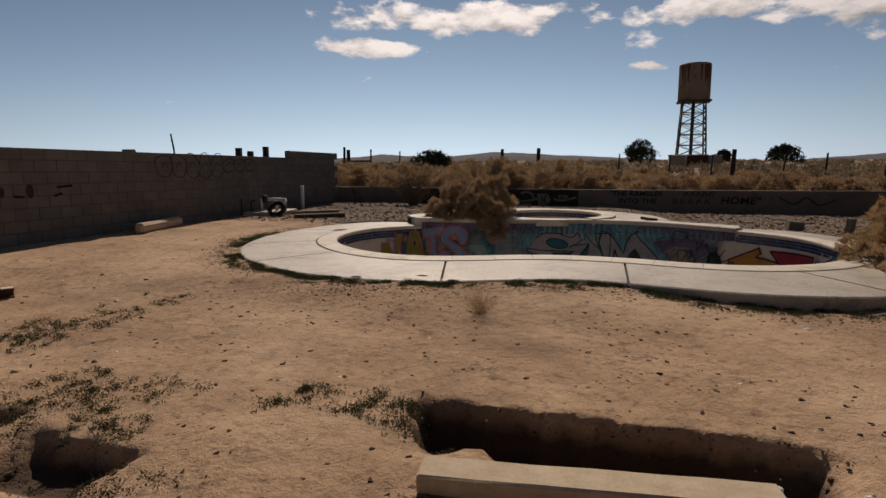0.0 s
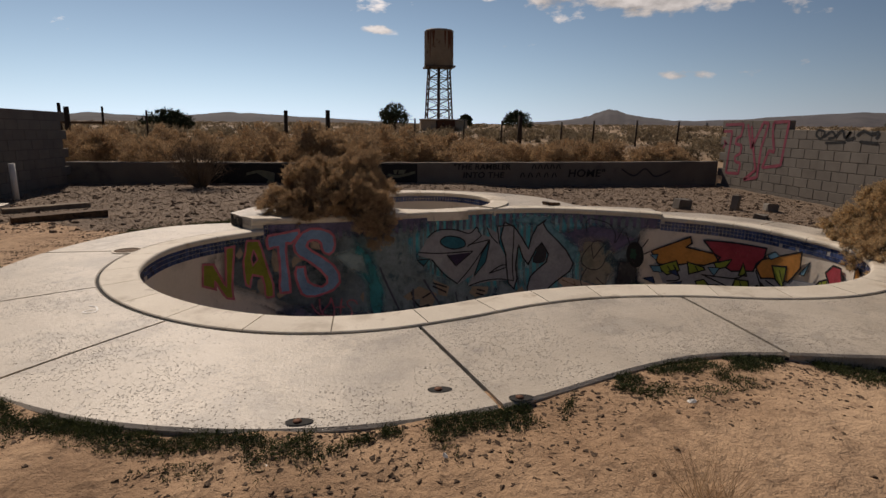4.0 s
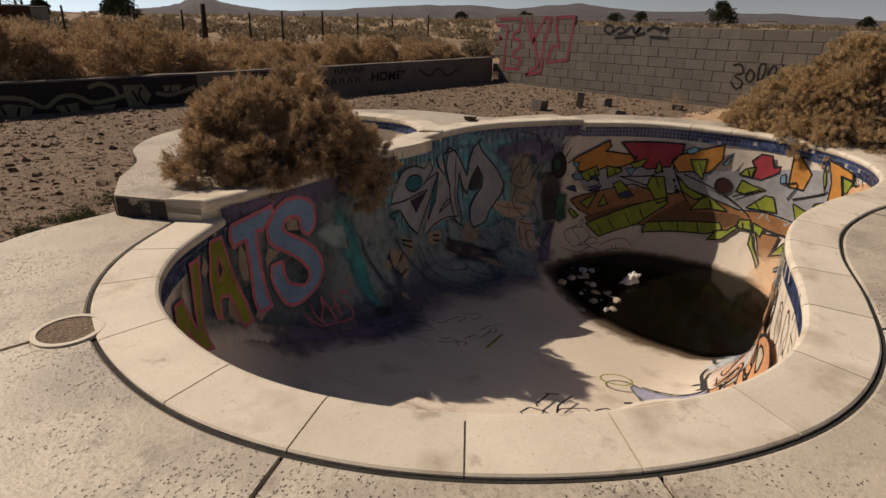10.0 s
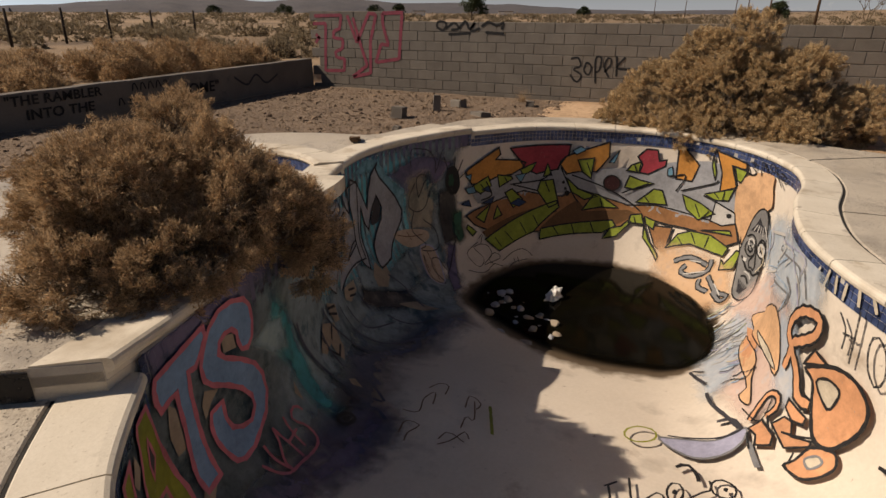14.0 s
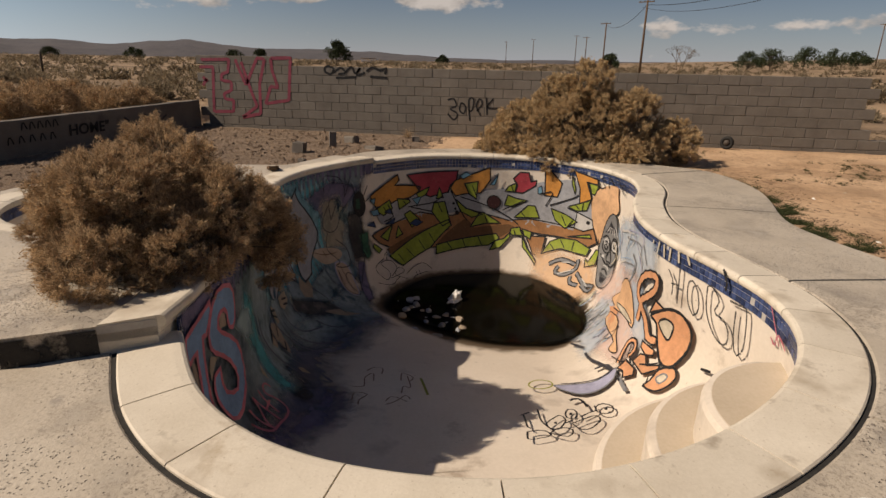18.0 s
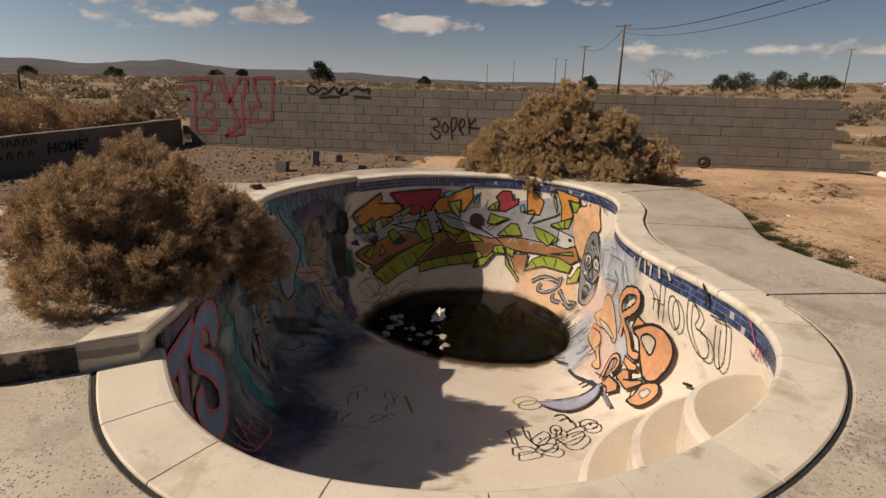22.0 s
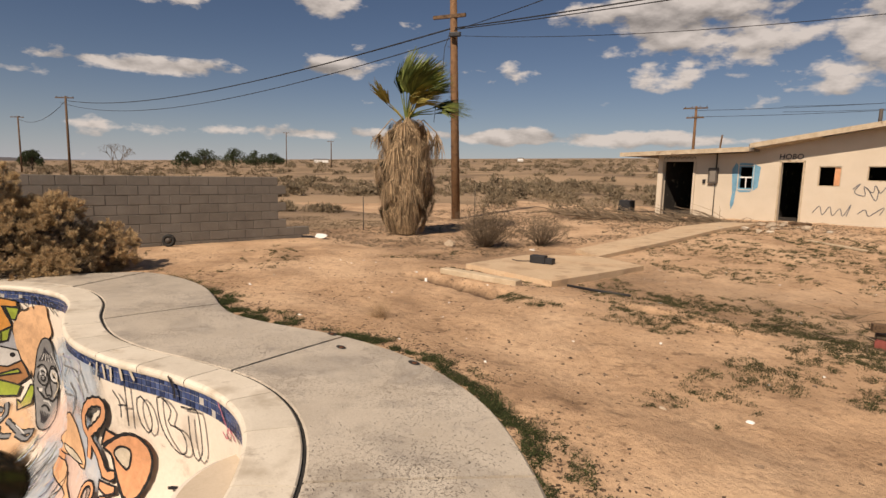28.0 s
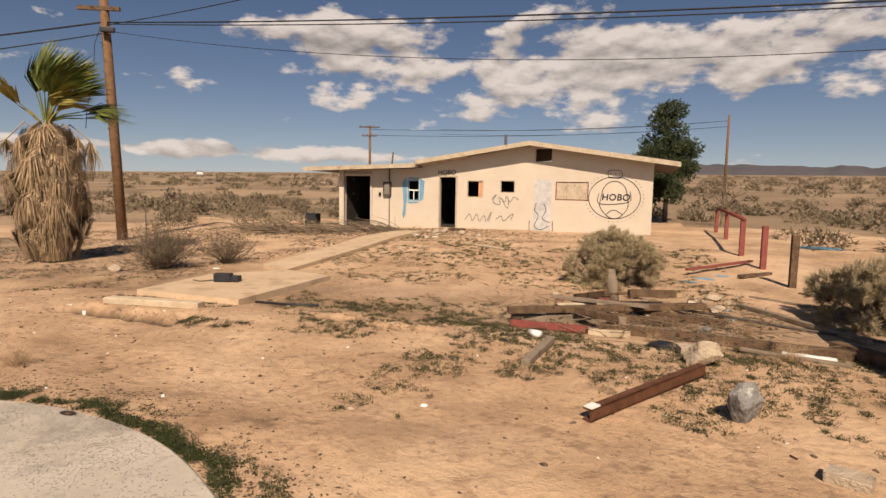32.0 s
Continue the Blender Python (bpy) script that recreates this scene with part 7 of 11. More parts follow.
spray_line('black', [(10.76, 1.26), (10.76, 1.43)], 0.018, None, 4)
spray_line('black', [(10.83, 0.66), (10.74, 0.72)], 0.018, None, 4)
spray_line('black', [(10.67, 0.6), (10.68, 0.72)], 0.018, None, 4)
spray_line('black', [(11.08, 0.89), (10.98, 1.05)], 0.018, None, 4)
spray_line('black', [(10.85, 0.93), (10.95, 1.06)], 0.018, None, 4)
spray_line('black', [(12.68, 0.51), (12.6, 0.69)], 0.018, None, 4)
spray_line('black', [(12.44, 1.04), (12.39, 1.18)], 0.018, None, 4)
spray_line('black', [(12.01, 0.49), (11.97, 0.59)], 0.018, None, 4)
spray_line('black', [(14.34, 0.76), (14.26, 0.86)], 0.018, None, 4)
spray_line('black', [(13.27, 0.82), (13.19, 0.99)], 0.018, None, 4)
spray_line('black', [(11.83, 0.92), (11.74, 1.02)], 0.018, None, 4)
spray_line('black', [(11.92, 1.27), (11.88, 1.37)], 0.018, None, 4)
spray_line('black', [(13.93, 0.71), (13.87, 0.8)], 0.018, None, 4)
spray_line('black', [(13.83, 0.83), (13.36, 0.8), (13.2, 0.69)], 0.024, None, 4)
spray_line('black', [(14.33, 1.01), (14.14, 0.95), (14.25, 0.73)], 0.024, None, 4)
spray_line('black', [(12.88, 0.71), (12.38, 0.87), (12.04, 1.04), (11.85, 1.17)], 0.024, None, 4)
spray_line('black', [(11.5, 0.6), (11.28, 0.53), (11.39, 0.78)], 0.024, None, 4)
spray_line('black', [(11.32, 0.76), (10.86, 0.55), (10.79, 0.49)], 0.024, None, 4)
spray_line('black', [(10.98, 0.74), (10.45, 0.83)], 0.024, None, 4)
spray_line('black', [(12.14, 0.93), (11.78, 0.74)], 0.024, None, 4)
spray_line('black', [(13.05, 0.6), (12.84, 1.01), (12.75, 1.13)], 0.024, None, 4)
spray_line('black', [(13.38, 0.96), (13.78, 0.84)], 0.024, None, 4)
spray_line('black', [(10.42, 0.93), (10.21, 1.21)], 0.024, None, 4)
spray_line('black', [(14.53, 1.62), (14.82, 1.73), (14.73, 1.98), (14.54, 1.88), (14.65, 1.68), (14.38, 1.68), (14.34, 1.86), (14.61, 1.98), (14.21, 1.93), (14.28, 1.83), (14.43, 1.94), (14.22, 2.07)], 0.013, None, 4)
spray_line('black', [(14.18, 1.98), (13.93, 1.88), (13.7, 1.86), (13.56, 1.99)], 0.013, None, 4)
spray_line('black', [(14.98, 1.97), (14.69, 2.09), (14.35, 2.0)], 0.013, None, 4)
spray_line('black', [(14.49, 1.58), (14.39, 1.51), (14.48, 1.67)], 0.013, None, 4)
spray_line('black', [(14.14, 2.13), (13.99, 2.05), (13.69, 2.03)], 0.013, None, 4)
spray_line('black', [(13.96, 1.98), (13.97, 2.07)], 0.013, None, 4)
spray_line('black', [(13.88, 1.97), (13.89, 2.06)], 0.013, None, 4)
# peach halo, grey mask and the tag beside it
spray_shape('peach', [(10.46, 0.83), (10.5, 0.55), (10.42, 0.37), (10.21, 0.24), (9.9, 0.19), (9.86, 0.32), (9.79, 0.52), (9.9, 0.63), (10.03, 0.78), (10.1, 1.02), (10.18, 1.2), (10.39, 0.99)], None, 0.02, 0, True)
cloud('peach_mist', [(11.49, 1.63), (10.96, 1.53), (10.19, 1.53), (9.76, 1.84), (10.1, 2.2), (10.6, 2.24), (11.41, 1.96)], 0.12)
cloud('sky_mist', [(9.76, 0.88), (9.6, 0.61), (7.16, 0.03), (6.79, 0.0), (6.73, 0.35), (7.06, 0.57), (9.36, 1.33)], 0.1)
spray_shape('stone', [(9.83, 1.73), (10.04, 1.53), (10.19, 1.24), (10.17, 1.01), (10.1, 0.77), (9.98, 0.62), (9.83, 0.63), (9.73, 0.87), (9.72, 1.1), (9.62, 1.31), (9.51, 1.54), (9.59, 1.71)], 'black', 0.02, 1, True)


def mask_line(colour, pts, width):
    """A stroke in the mask's own measure: across from -1 to 1, down from 0 to 1."""
    out = []
    for u, v in pts:
        half = 0.27 * max(0.05, math.sin(math.pi * min(0.97, max(0.03, v)))) ** 0.6
        out.append((9.93 - 0.2 * v * v - u * half, 0.64 + 1.07 * v))
    spray_line(colour, out, width, None, 4)


def mask_oval(u, v, a, b):
    return [(u + a * math.cos(k * 0.628), v + b * math.sin(k * 0.628)) for k in range(11)]


for k in range(7):
    mask_line("char", [(-0.75 + 0.24 * k, 0.27 - 0.01 * k), (-0.45 + 0.2 * k, 0.18), (-0.2 + 0.1 * k, 0.08 + 0.012 * k)], 0.03 if k % 2 else 0.018)
for k in range(4):
    mask_line("white", [(-0.5 + 0.32 * k, 0.25), (-0.25 + 0.22 * k, 0.16)], 0.016)
mask_line("white", mask_oval(0.5, 0.40, 0.28, 0.055), 0.05)
mask_line("white", mask_oval(-0.45, 0.40, 0.25, 0.05), 0.03)
for cu, cv in ((-0.45, 0.47), (0.5, 0.40)):
    mask_line("black", mask_oval(cu, cv, 0.42, 0.085), 0.024)
mask_line("black", mask_oval(-0.45, 0.47, 0.2, 0.035), 0.03)
mask_line("black", [(0.38, 0.36), (0.62, 0.44)], 0.018)
mask_line("black", [(0.64, 0.36), (0.36, 0.44)], 0.018)
mask_line("black", [(-0.9, 0.36), (-0.5, 0.30), (-0.1, 0.36), (-0.05, 0.5), (-0.3, 0.6), (-0.1, 0.66), (0.15, 0.64), (0.35, 0.66), (0.3, 0.6), (0.1, 0.5), (0.12, 0.36), (0.5, 0.28), (0.9, 0.33)], 0.026)
mask_line("black", [(-0.95, 0.6), (-0.6, 0.66), (-0.2, 0.7), (0.1, 0.68), (0.5, 0.7), (0.85, 0.62)], 0.034)
mask_line("black", [(-0.6, 0.8), (-0.1, 0.765), (0.5, 0.81)], 0.03)
mask_line("white", [(-0.8, 0.62), (-0.5, 0.61)], 0.05)
mask_line("white", [(-0.4, 0.73), (0.1, 0.72), (0.5, 0.75)], 0.022)
for k in range(6):
    mask_line("char", [(-0.7 + 0.28 * k, 0.84), (-0.4 + 0.16 * k, 0.96)], 0.016)
spray_line('black', [(10.25, 1.08), (10.18, 1.28)], 0.016, None, 4)
spray_line('black', [(10.42, 0.18), (10.32, 0.29), (10.21, 0.24), (10.29, 0.2), (10.23, 0.14), (10.35, 0.14)], 0.02, None, 4)
spray_line('black', [(10.12, 0.25), (10.14, 0.08), (10.0, 0.19)], 0.02, None, 4)
spray_line('black', [(9.95, 0.07), (10.01, 0.12), (9.92, 0.14), (9.95, 0.19)], 0.02, None, 4)
spray_line('black', [(9.89, 0.07), (9.86, 0.16)], 0.02, None, 4)
spray_line('black', [(9.82, 0.07), (9.89, 0.12), (9.76, 0.15)], 0.02, None, 4)
spray_line('black', [(9.83, 0.15), (9.65, 0.26)], 0.02, None, 4)
spray_line('black', [(9.63, 0.12), (9.74, 0.12), (9.67, 0.19), (9.56, 0.13)], 0.02, None, 4)
# looping strokes under the letters
spray_line('mid_grey', [(10.89, 1.75), (10.92, 1.87), (10.7, 1.86), (10.52, 1.69), (10.56, 1.53)], 0.05, 'black', 2)
spray_line('mid_grey', [(10.46, 1.75), (10.13, 1.86), (9.87, 1.8), (9.9, 1.91), (10.17, 1.89)], 0.05, 'black', 2)
spray_line('mid_grey', [(11.11, 1.77), (10.9, 1.63), (10.58, 1.63)], 0.05, 'black', 2)
spray_line('mid_grey', [(10.55, 1.84), (10.47, 1.95), (10.25, 1.93)], 0.05, 'black', 2)
spray_line('white', [(10.26, 1.79), (9.99, 1.86)], 0.02, None, 4)
spray_line('white', [(10.85, 1.89), (10.55, 1.72)], 0.02, None, 4)
spray_line('white', [(10.87, 1.67), (10.69, 1.63)], 0.02, None, 4)
# flame figure, feathers and orange letters in the sun
cloud('rose_mist', [(8.56, 2.04), (9.64, 1.87), (9.6, 1.55), (9.46, 1.23), (7.16, 0.57), (6.77, 0.92), (6.7, 1.07), (6.76, 1.31), (6.82, 1.47)], 0.1)
cloud('sky_mist', [(9.23, 2.07), (9.36, 1.78), (8.09, 1.43), (7.43, 1.54), (7.31, 1.78), (8.2, 2.07)], 0.1)
cloud('sky_mist', [(7.32, 0.66), (6.92, 0.63), (6.63, 1.01), (6.66, 1.15), (6.91, 1.13)], 0.06)
spray_line('sky', [(7.74, 1.4), (7.71, 1.57), (7.75, 1.71)], 0.027, None, 0)
spray_line('char', [(7.62, 1.49), (7.63, 1.61), (7.69, 1.7)], 0.016, None, 2)
spray_line('mid_grey', [(9.08, 1.71), (9.11, 1.93), (9.21, 2.09)], 0.023, None, 1)
spray_line('mid_grey', [(9.52, 1.64), (9.54, 1.79), (9.65, 1.86)], 0.017, None, 0)
spray_line('white', [(8.19, 1.65), (8.0, 1.74), (8.01, 1.88)], 0.017, None, 1)
spray_line('char', [(7.44, 1.38), (7.43, 1.47), (7.46, 1.53)], 0.024, None, 1)
spray_line('mid_grey', [(9.01, 1.77), (9.03, 1.96), (9.09, 2.11)], 0.013, None, 0)
spray_line('sky', [(9.28, 2.0), (9.19, 2.16), (9.16, 2.28)], 0.02, None, 2)
spray_line('sky', [(7.35, 1.32), (7.32, 1.45), (7.36, 1.54)], 0.021, None, 2)
spray_line('white', [(8.76, 1.74), (8.77, 1.94), (8.76, 2.08)], 0.029, None, 0)
spray_line('white', [(8.67, 1.74), (8.63, 1.85), (8.73, 1.94)], 0.018, None, 1)
spray_line('sky', [(7.53, 1.3), (7.63, 1.48), (7.72, 1.62)], 0.013, None, 2)
spray_line('white', [(9.08, 1.92), (8.94, 2.06), (8.86, 2.16)], 0.015, None, 2)
spray_line('cream', [(7.93, 1.27), (8.0, 1.42), (8.42, 1.68)], 0.028, None, 1)
spray_line('char', [(8.89, 1.8), (8.87, 2.0), (8.88, 2.15)], 0.027, None, 2)
spray_line('mid_grey', [(8.75, 1.77), (8.74, 1.93), (8.79, 2.04)], 0.014, None, 2)
spray_line('lilac', [(8.63, 1.92), (8.59, 2.03), (8.63, 2.13)], 0.028, None, 1)
spray_line('lilac', [(7.49, 1.27), (7.64, 1.46), (7.77, 1.6)], 0.025, None, 1)
spray_line('mid_grey', [(9.32, 1.87), (9.19, 2.05), (9.07, 2.17)], 0.022, None, 0)
spray_line('cream', [(7.74, 1.44), (7.78, 1.56), (7.89, 1.67)], 0.026, None, 1)
spray_line('sage', [(8.96, 1.71), (8.91, 1.85), (8.86, 1.93)], 0.03, None, 1)
spray_line('white', [(8.81, 1.9), (8.59, 2.01), (8.44, 2.08)], 0.025, None, 2)
spray_line('lilac', [(7.88, 1.36), (7.92, 1.52), (7.93, 1.61)], 0.026, None, 2)
spray_line('cream', [(7.32, 1.34), (7.35, 1.46), (7.38, 1.55)], 0.015, None, 2)
spray_line('mid_grey', [(8.74, 1.74), (8.76, 1.85), (8.83, 1.91)], 0.021, None, 2)
spray_line('sky', [(8.71, 1.7), (8.69, 1.87), (8.67, 1.98)], 0.012, None, 1)
spray_line('lilac', [(7.65, 1.46), (7.61, 1.59), (7.67, 1.7)], 0.023, None, 0)
spray_line('white', [(8.27, 1.49), (8.56, 1.77), (8.62, 1.87)], 0.027, None, 2)
spray_line('mid_grey', [(8.96, 1.92), (8.91, 2.05), (8.88, 2.14)], 0.023, None, 1)
spray_line('sky', [(8.5, 1.86), (8.21, 1.81), (8.19, 1.87)], 0.023, None, 2)
spray_line('mid_grey', [(8.98, 1.87), (8.87, 1.97), (8.82, 2.03)], 0.023, None, 1)
spray_line('char', [(9.36, 1.97), (9.28, 2.06), (9.26, 2.1)], 0.015, None, 0)
spray_line('sky', [(7.87, 1.36), (7.87, 1.48), (7.99, 1.6)], 0.021, None, 2)
spray_line('char', [(7.28, 1.24), (7.35, 1.35), (7.41, 1.42)], 0.017, None, 2)
spray_line('mid_grey', [(8.86, 1.92), (8.68, 2.06), (8.49, 2.13)], 0.017, None, 2)
spray_line('char', [(8.5, 1.77), (8.39, 1.8), (8.53, 1.92)], 0.014, None, 0)
spray_line('white', [(8.66, 1.66), (8.7, 1.88), (8.64, 2.02)], 0.023, None, 2)
spray_line('sage', [(8.52, 1.82), (8.42, 1.97), (8.37, 2.09)], 0.028, None, 1)
spray_line('sage', [(9.68, 1.82), (9.7, 2.04), (9.71, 2.2)], 0.028, None, 0)
spray_line('lilac', [(7.54, 1.21), (7.69, 1.45), (7.78, 1.62)], 0.027, None, 0)
spray_line('white', [(9.45, 1.98), (9.37, 2.08), (9.35, 2.13)], 0.03, None, 1)
spray_line('mid_grey', [(9.66, 1.79), (9.61, 1.94), (9.67, 2.01)], 0.03, None, 2)
spray_line('sky', [(9.61, 1.91), (9.61, 2.08), (9.7, 2.19)], 0.022, None, 2)
spray_line('mid_grey', [(9.67, 1.83), (9.6, 2.03), (9.6, 2.16)], 0.012, None, 0)
spray_line('char', [(8.14, 1.51), (8.43, 1.88), (8.39, 2.01)], 0.015, None, 2)
spray_line('sage', [(9.23, 1.84), (9.26, 2.02), (9.27, 2.14)], 0.017, None, 1)
spray_line('white', [(9.55, 0.76), (7.43, 0.2), (7.53, 0.38)], 0.014, None, 1)
spray_line('cream', [(9.81, 1.02), (9.64, 1.16), (9.7, 1.33)], 0.023, None, 1)
spray_line('mid_grey', [(8.36, 0.82), (7.22, 0.49), (7.41, 0.75)], 0.022, None, 1)
spray_line('mid_grey', [(7.36, 0.4), (7.18, 0.46), (7.31, 0.61)], 0.03, None, 1)
spray_line('white', [(7.15, 0.29), (7.02, 0.37), (6.99, 0.55)], 0.017, None, 1)
spray_line('mid_grey', [(7.03, 0.19), (6.96, 0.28), (6.89, 0.37)], 0.017, None, 1)
spray_line('lilac', [(7.11, 0.34), (7.01, 0.43), (6.95, 0.56)], 0.025, None, 1)
spray_line('sky', [(9.66, 0.77), (9.59, 0.95), (9.55, 1.15)], 0.029, None, 1)
spray_line('mid_grey', [(8.52, 0.54), (7.24, 0.23), (7.07, 0.32)], 0.02, None, 1)
spray_line('white', [(9.61, 0.76), (7.67, 0.27), (9.44, 1.2)], 0.028, None, 1)
spray_line('sky', [(7.5, 0.3), (8.62, 0.88), (9.1, 1.24)], 0.016, None, 1)
spray_line('lilac', [(9.63, 0.71), (9.53, 0.88), (9.65, 1.03)], 0.02, None, 1)
spray_line('lilac', [(9.14, 0.62), (7.23, 0.13), (7.07, 0.25)], 0.015, None, 1)
spray_line('white', [(9.81, 0.78), (9.68, 0.93), (9.52, 1.19)], 0.025, None, 1)
spray_line('lilac', [(7.53, 0.12), (7.36, 0.2), (7.15, 0.3)], 0.015, None, 1)
spray_line('sky', [(9.48, 1.13), (7.42, 0.48), (7.31, 0.67)], 0.012, None, 1)
spray_shape('peach', [(7.68, 0.8), (7.28, 0.74), (7.1, 0.88), (6.96, 1.09), (7.39, 1.12), (8.73, 1.59), (8.92, 1.51)], 'black', 0.014, 2, True)
spray_shape('cream', [(7.98, 1.24), (7.35, 1.04), (7.0, 1.06), (7.38, 1.12)], 'black', 0.012, 3, True)
spray_shape('peach', [(8.53, 1.65), (7.56, 1.24), (7.2, 1.32), (6.93, 1.39), (6.98, 1.45), (7.11, 1.47), (7.27, 1.38)], 'black', 0.014, 2, True)
spray_shape('coral', [(8.81, 1.69), (7.75, 1.22), (7.57, 1.35), (7.51, 1.42), (7.89, 1.47)], None, 0.014, 2, True)
spray_line('black', [(7.34, 1.25), (7.27, 1.38), (7.41, 1.54), (7.42, 1.65)], 0.014, None, 4)
spray_line('black', [(6.92, 1.47), (6.7, 1.4), (6.7, 1.32), (6.8, 1.19)], 0.014, None, 4)
spray_line('coral', [(6.91, 0.97), (6.91, 0.86), (6.91, 0.77), (7.0, 0.71), (7.0, 0.59), (6.88, 0.46), (6.71, 0.4), (6.63, 0.42), (6.65, 0.53), (6.77, 0.64), (6.91, 0.76), (6.75, 0.88), (6.6, 1.01), (6.46, 0.98)], 0.07, 'black', 2)
spray_shape('coral', [(6.65, 0.79), (6.54, 0.7), (6.37, 0.6), (6.21, 0.57), (6.09, 0.61), (6.02, 0.69), (6.02, 0.84), (6.07, 0.99), (6.13, 1.09), (6.27, 1.11), (6.44, 0.96), (6.53, 0.82)], 'black', 0.032, 3, True)
spray_shape('cream', [(6.49, 0.8), (6.31, 0.89), (6.27, 0.79), (6.28, 0.71), (6.4, 0.71)], 'black', 0.022, 4, True)
spray_shape('coral', [(6.69, 0.78), (6.6, 0.61), (6.43, 0.63), (6.57, 0.71)], 'black', 0.025, 3)
spray_shape('coral', [(6.22, 1.31), (6.22, 1.17), (6.09, 1.07), (6.02, 1.09), (5.99, 1.15), (6.02, 1.27), (6.09, 1.36), (6.23, 1.39)], 'black', 0.022, 2, True)
spray_shape('cream', [(6.18, 1.25), (6.14, 1.17), (6.08, 1.17), (6.08, 1.22), (6.11, 1.27)], 'mid_grey', 0.018, 3, True)
spray_shape('coral', [(6.68, 1.48), (6.68, 1.35), (6.49, 1.34), (6.43, 1.39), (6.5, 1.49), (6.58, 1.45)], 'black', 0.018, 2)
spray_line('coral', [(6.75, 1.45), (6.83, 1.33), (6.86, 1.21), (6.77, 1.15), (6.69, 1.2), (6.69, 1.32)], 0.035, 'black', 2)
spray_shape('coral', [(6.62, 1.14), (6.65, 1.08), (6.41, 1.06), (6.39, 1.11), (6.49, 1.16)], 'black', 0.018, 2)
spray_shape('coral', [(6.59, 1.3), (6.56, 1.19), (6.48, 1.16), (6.39, 1.23), (6.25, 1.14), (6.23, 1.17), (6.35, 1.32), (6.45, 1.31)], 'black', 0.018, 2)
spray_line('black', [(6.47, 1.27), (6.36, 1.2), (6.25, 1.11)], 0.02, None, 4)
spray_line('black', [(6.68, 1.3), (6.58, 1.33)], 0.02, None, 4)
spray_line('black', [(6.27, 1.28), (6.22, 1.36)], 0.02, None, 4)
spray_line('black', [(6.64, 1.5), (6.49, 1.54)], 0.02, None, 4)
spray_line('black', [(6.66, 1.36), (6.53, 1.33)], 0.02, None, 4)
spray_shape('lilac', [(6.75, 2.18), (6.74, 1.97), (6.68, 1.75), (6.71, 1.57), (6.68, 1.49), (6.57, 1.57), (6.51, 1.74), (6.52, 1.94), (6.63, 2.11)], 'mid_grey', 0.02, 1, True)
spray_line('char', [(6.78, 2.11), (6.74, 1.91), (6.69, 1.71), (6.7, 1.54)], 0.022, None, 4)
spray_line('olive', [(6.75, 2.2), (6.69, 2.23), (6.65, 2.3), (6.64, 2.38), (6.68, 2.44), (6.74, 2.45), (6.8, 2.42), (6.85, 2.35), (6.85, 2.27), (6.82, 2.21), (6.75, 2.2)], 0.02, None, 4)
spray_shape('mid_grey', [(6.59, 1.53), (6.53, 1.5), (6.3, 1.53), (6.32, 1.57)], None, 0.02, 1)
spray_line('char', [(7.35, 1.78), (7.16, 1.73), (6.93, 1.62), (6.73, 1.55)], 0.04, None, 4)
spray_line('char', [(7.81, 1.89), (7.89, 2.06), (7.52, 1.81)], 0.04, None, 4)
spray_line('char', [(6.89, 1.7), (6.85, 1.57), (6.7, 1.53)], 0.04, None, 4)
# black outlined tag on the floor
spray_line('black', [(6.16, 2.64), (5.85, 2.65), (5.78, 2.62)], 0.02, None, 4)
spray_line('black', [(6.15, 2.67), (6.21, 2.57)], 0.02, None, 4)
spray_line('black', [(6.26, 2.48), (6.01, 2.51), (5.83, 2.48)], 0.02, None, 4)
spray_line('black', [(5.72, 2.66), (5.54, 2.67), (5.57, 2.58), (5.64, 2.47), (5.74, 2.53), (5.72, 2.66)], 0.02, None, 4)
spray_line('black', [(6.0, 2.43), (6.12, 2.31), (5.98, 2.29), (5.76, 2.38), (5.77, 2.46), (5.88, 2.48), (6.0, 2.43)], 0.02, None, 4)
spray_line('black', [(6.13, 2.14), (6.06, 2.17), (6.02, 2.21), (6.03, 2.25), (6.07, 2.26), (6.14, 2.25), (6.2, 2.22), (6.24, 2.18), (6.23, 2.14), (6.19, 2.13), (6.13, 2.14)], 0.02, None, 4)
spray_line('black', [(6.14, 1.77), (6.1, 1.8), (6.09, 1.85), (6.11, 1.9), (6.16, 1.93), (6.22, 1.92), (6.27, 1.89), (6.28, 1.83), (6.25, 1.79), (6.19, 1.76), (6.14, 1.77)], 0.02, None, 4)
spray_line('black', [(5.68, 2.47), (5.6, 2.34), (5.72, 2.27), (5.78, 2.33), (5.76, 2.41), (5.68, 2.47)], 0.02, None, 4)
spray_line('black', [(5.88, 2.25), (5.99, 2.13), (6.08, 1.97), (5.94, 1.98), (5.75, 2.11), (5.75, 2.21), (5.88, 2.25)], 0.02, None, 4)
spray_line('black', [(6.06, 2.13), (6.15, 2.01), (6.19, 1.93), (6.28, 1.91)], 0.02, None, 4)
spray_line('black', [(6.0, 2.21), (5.89, 2.31)], 0.02, None, 4)
spray_line('black', [(6.41, 2.11), (6.45, 2.02), (6.36, 1.98), (6.27, 1.99)], 0.035, None, 4)
spray_shape('black', [(6.13, 2.18), (6.11, 2.2), (6.11, 2.21), (6.12, 2.22), (6.15, 2.21), (6.17, 2.19), (6.16, 2.18)], None, 0.02, 4)
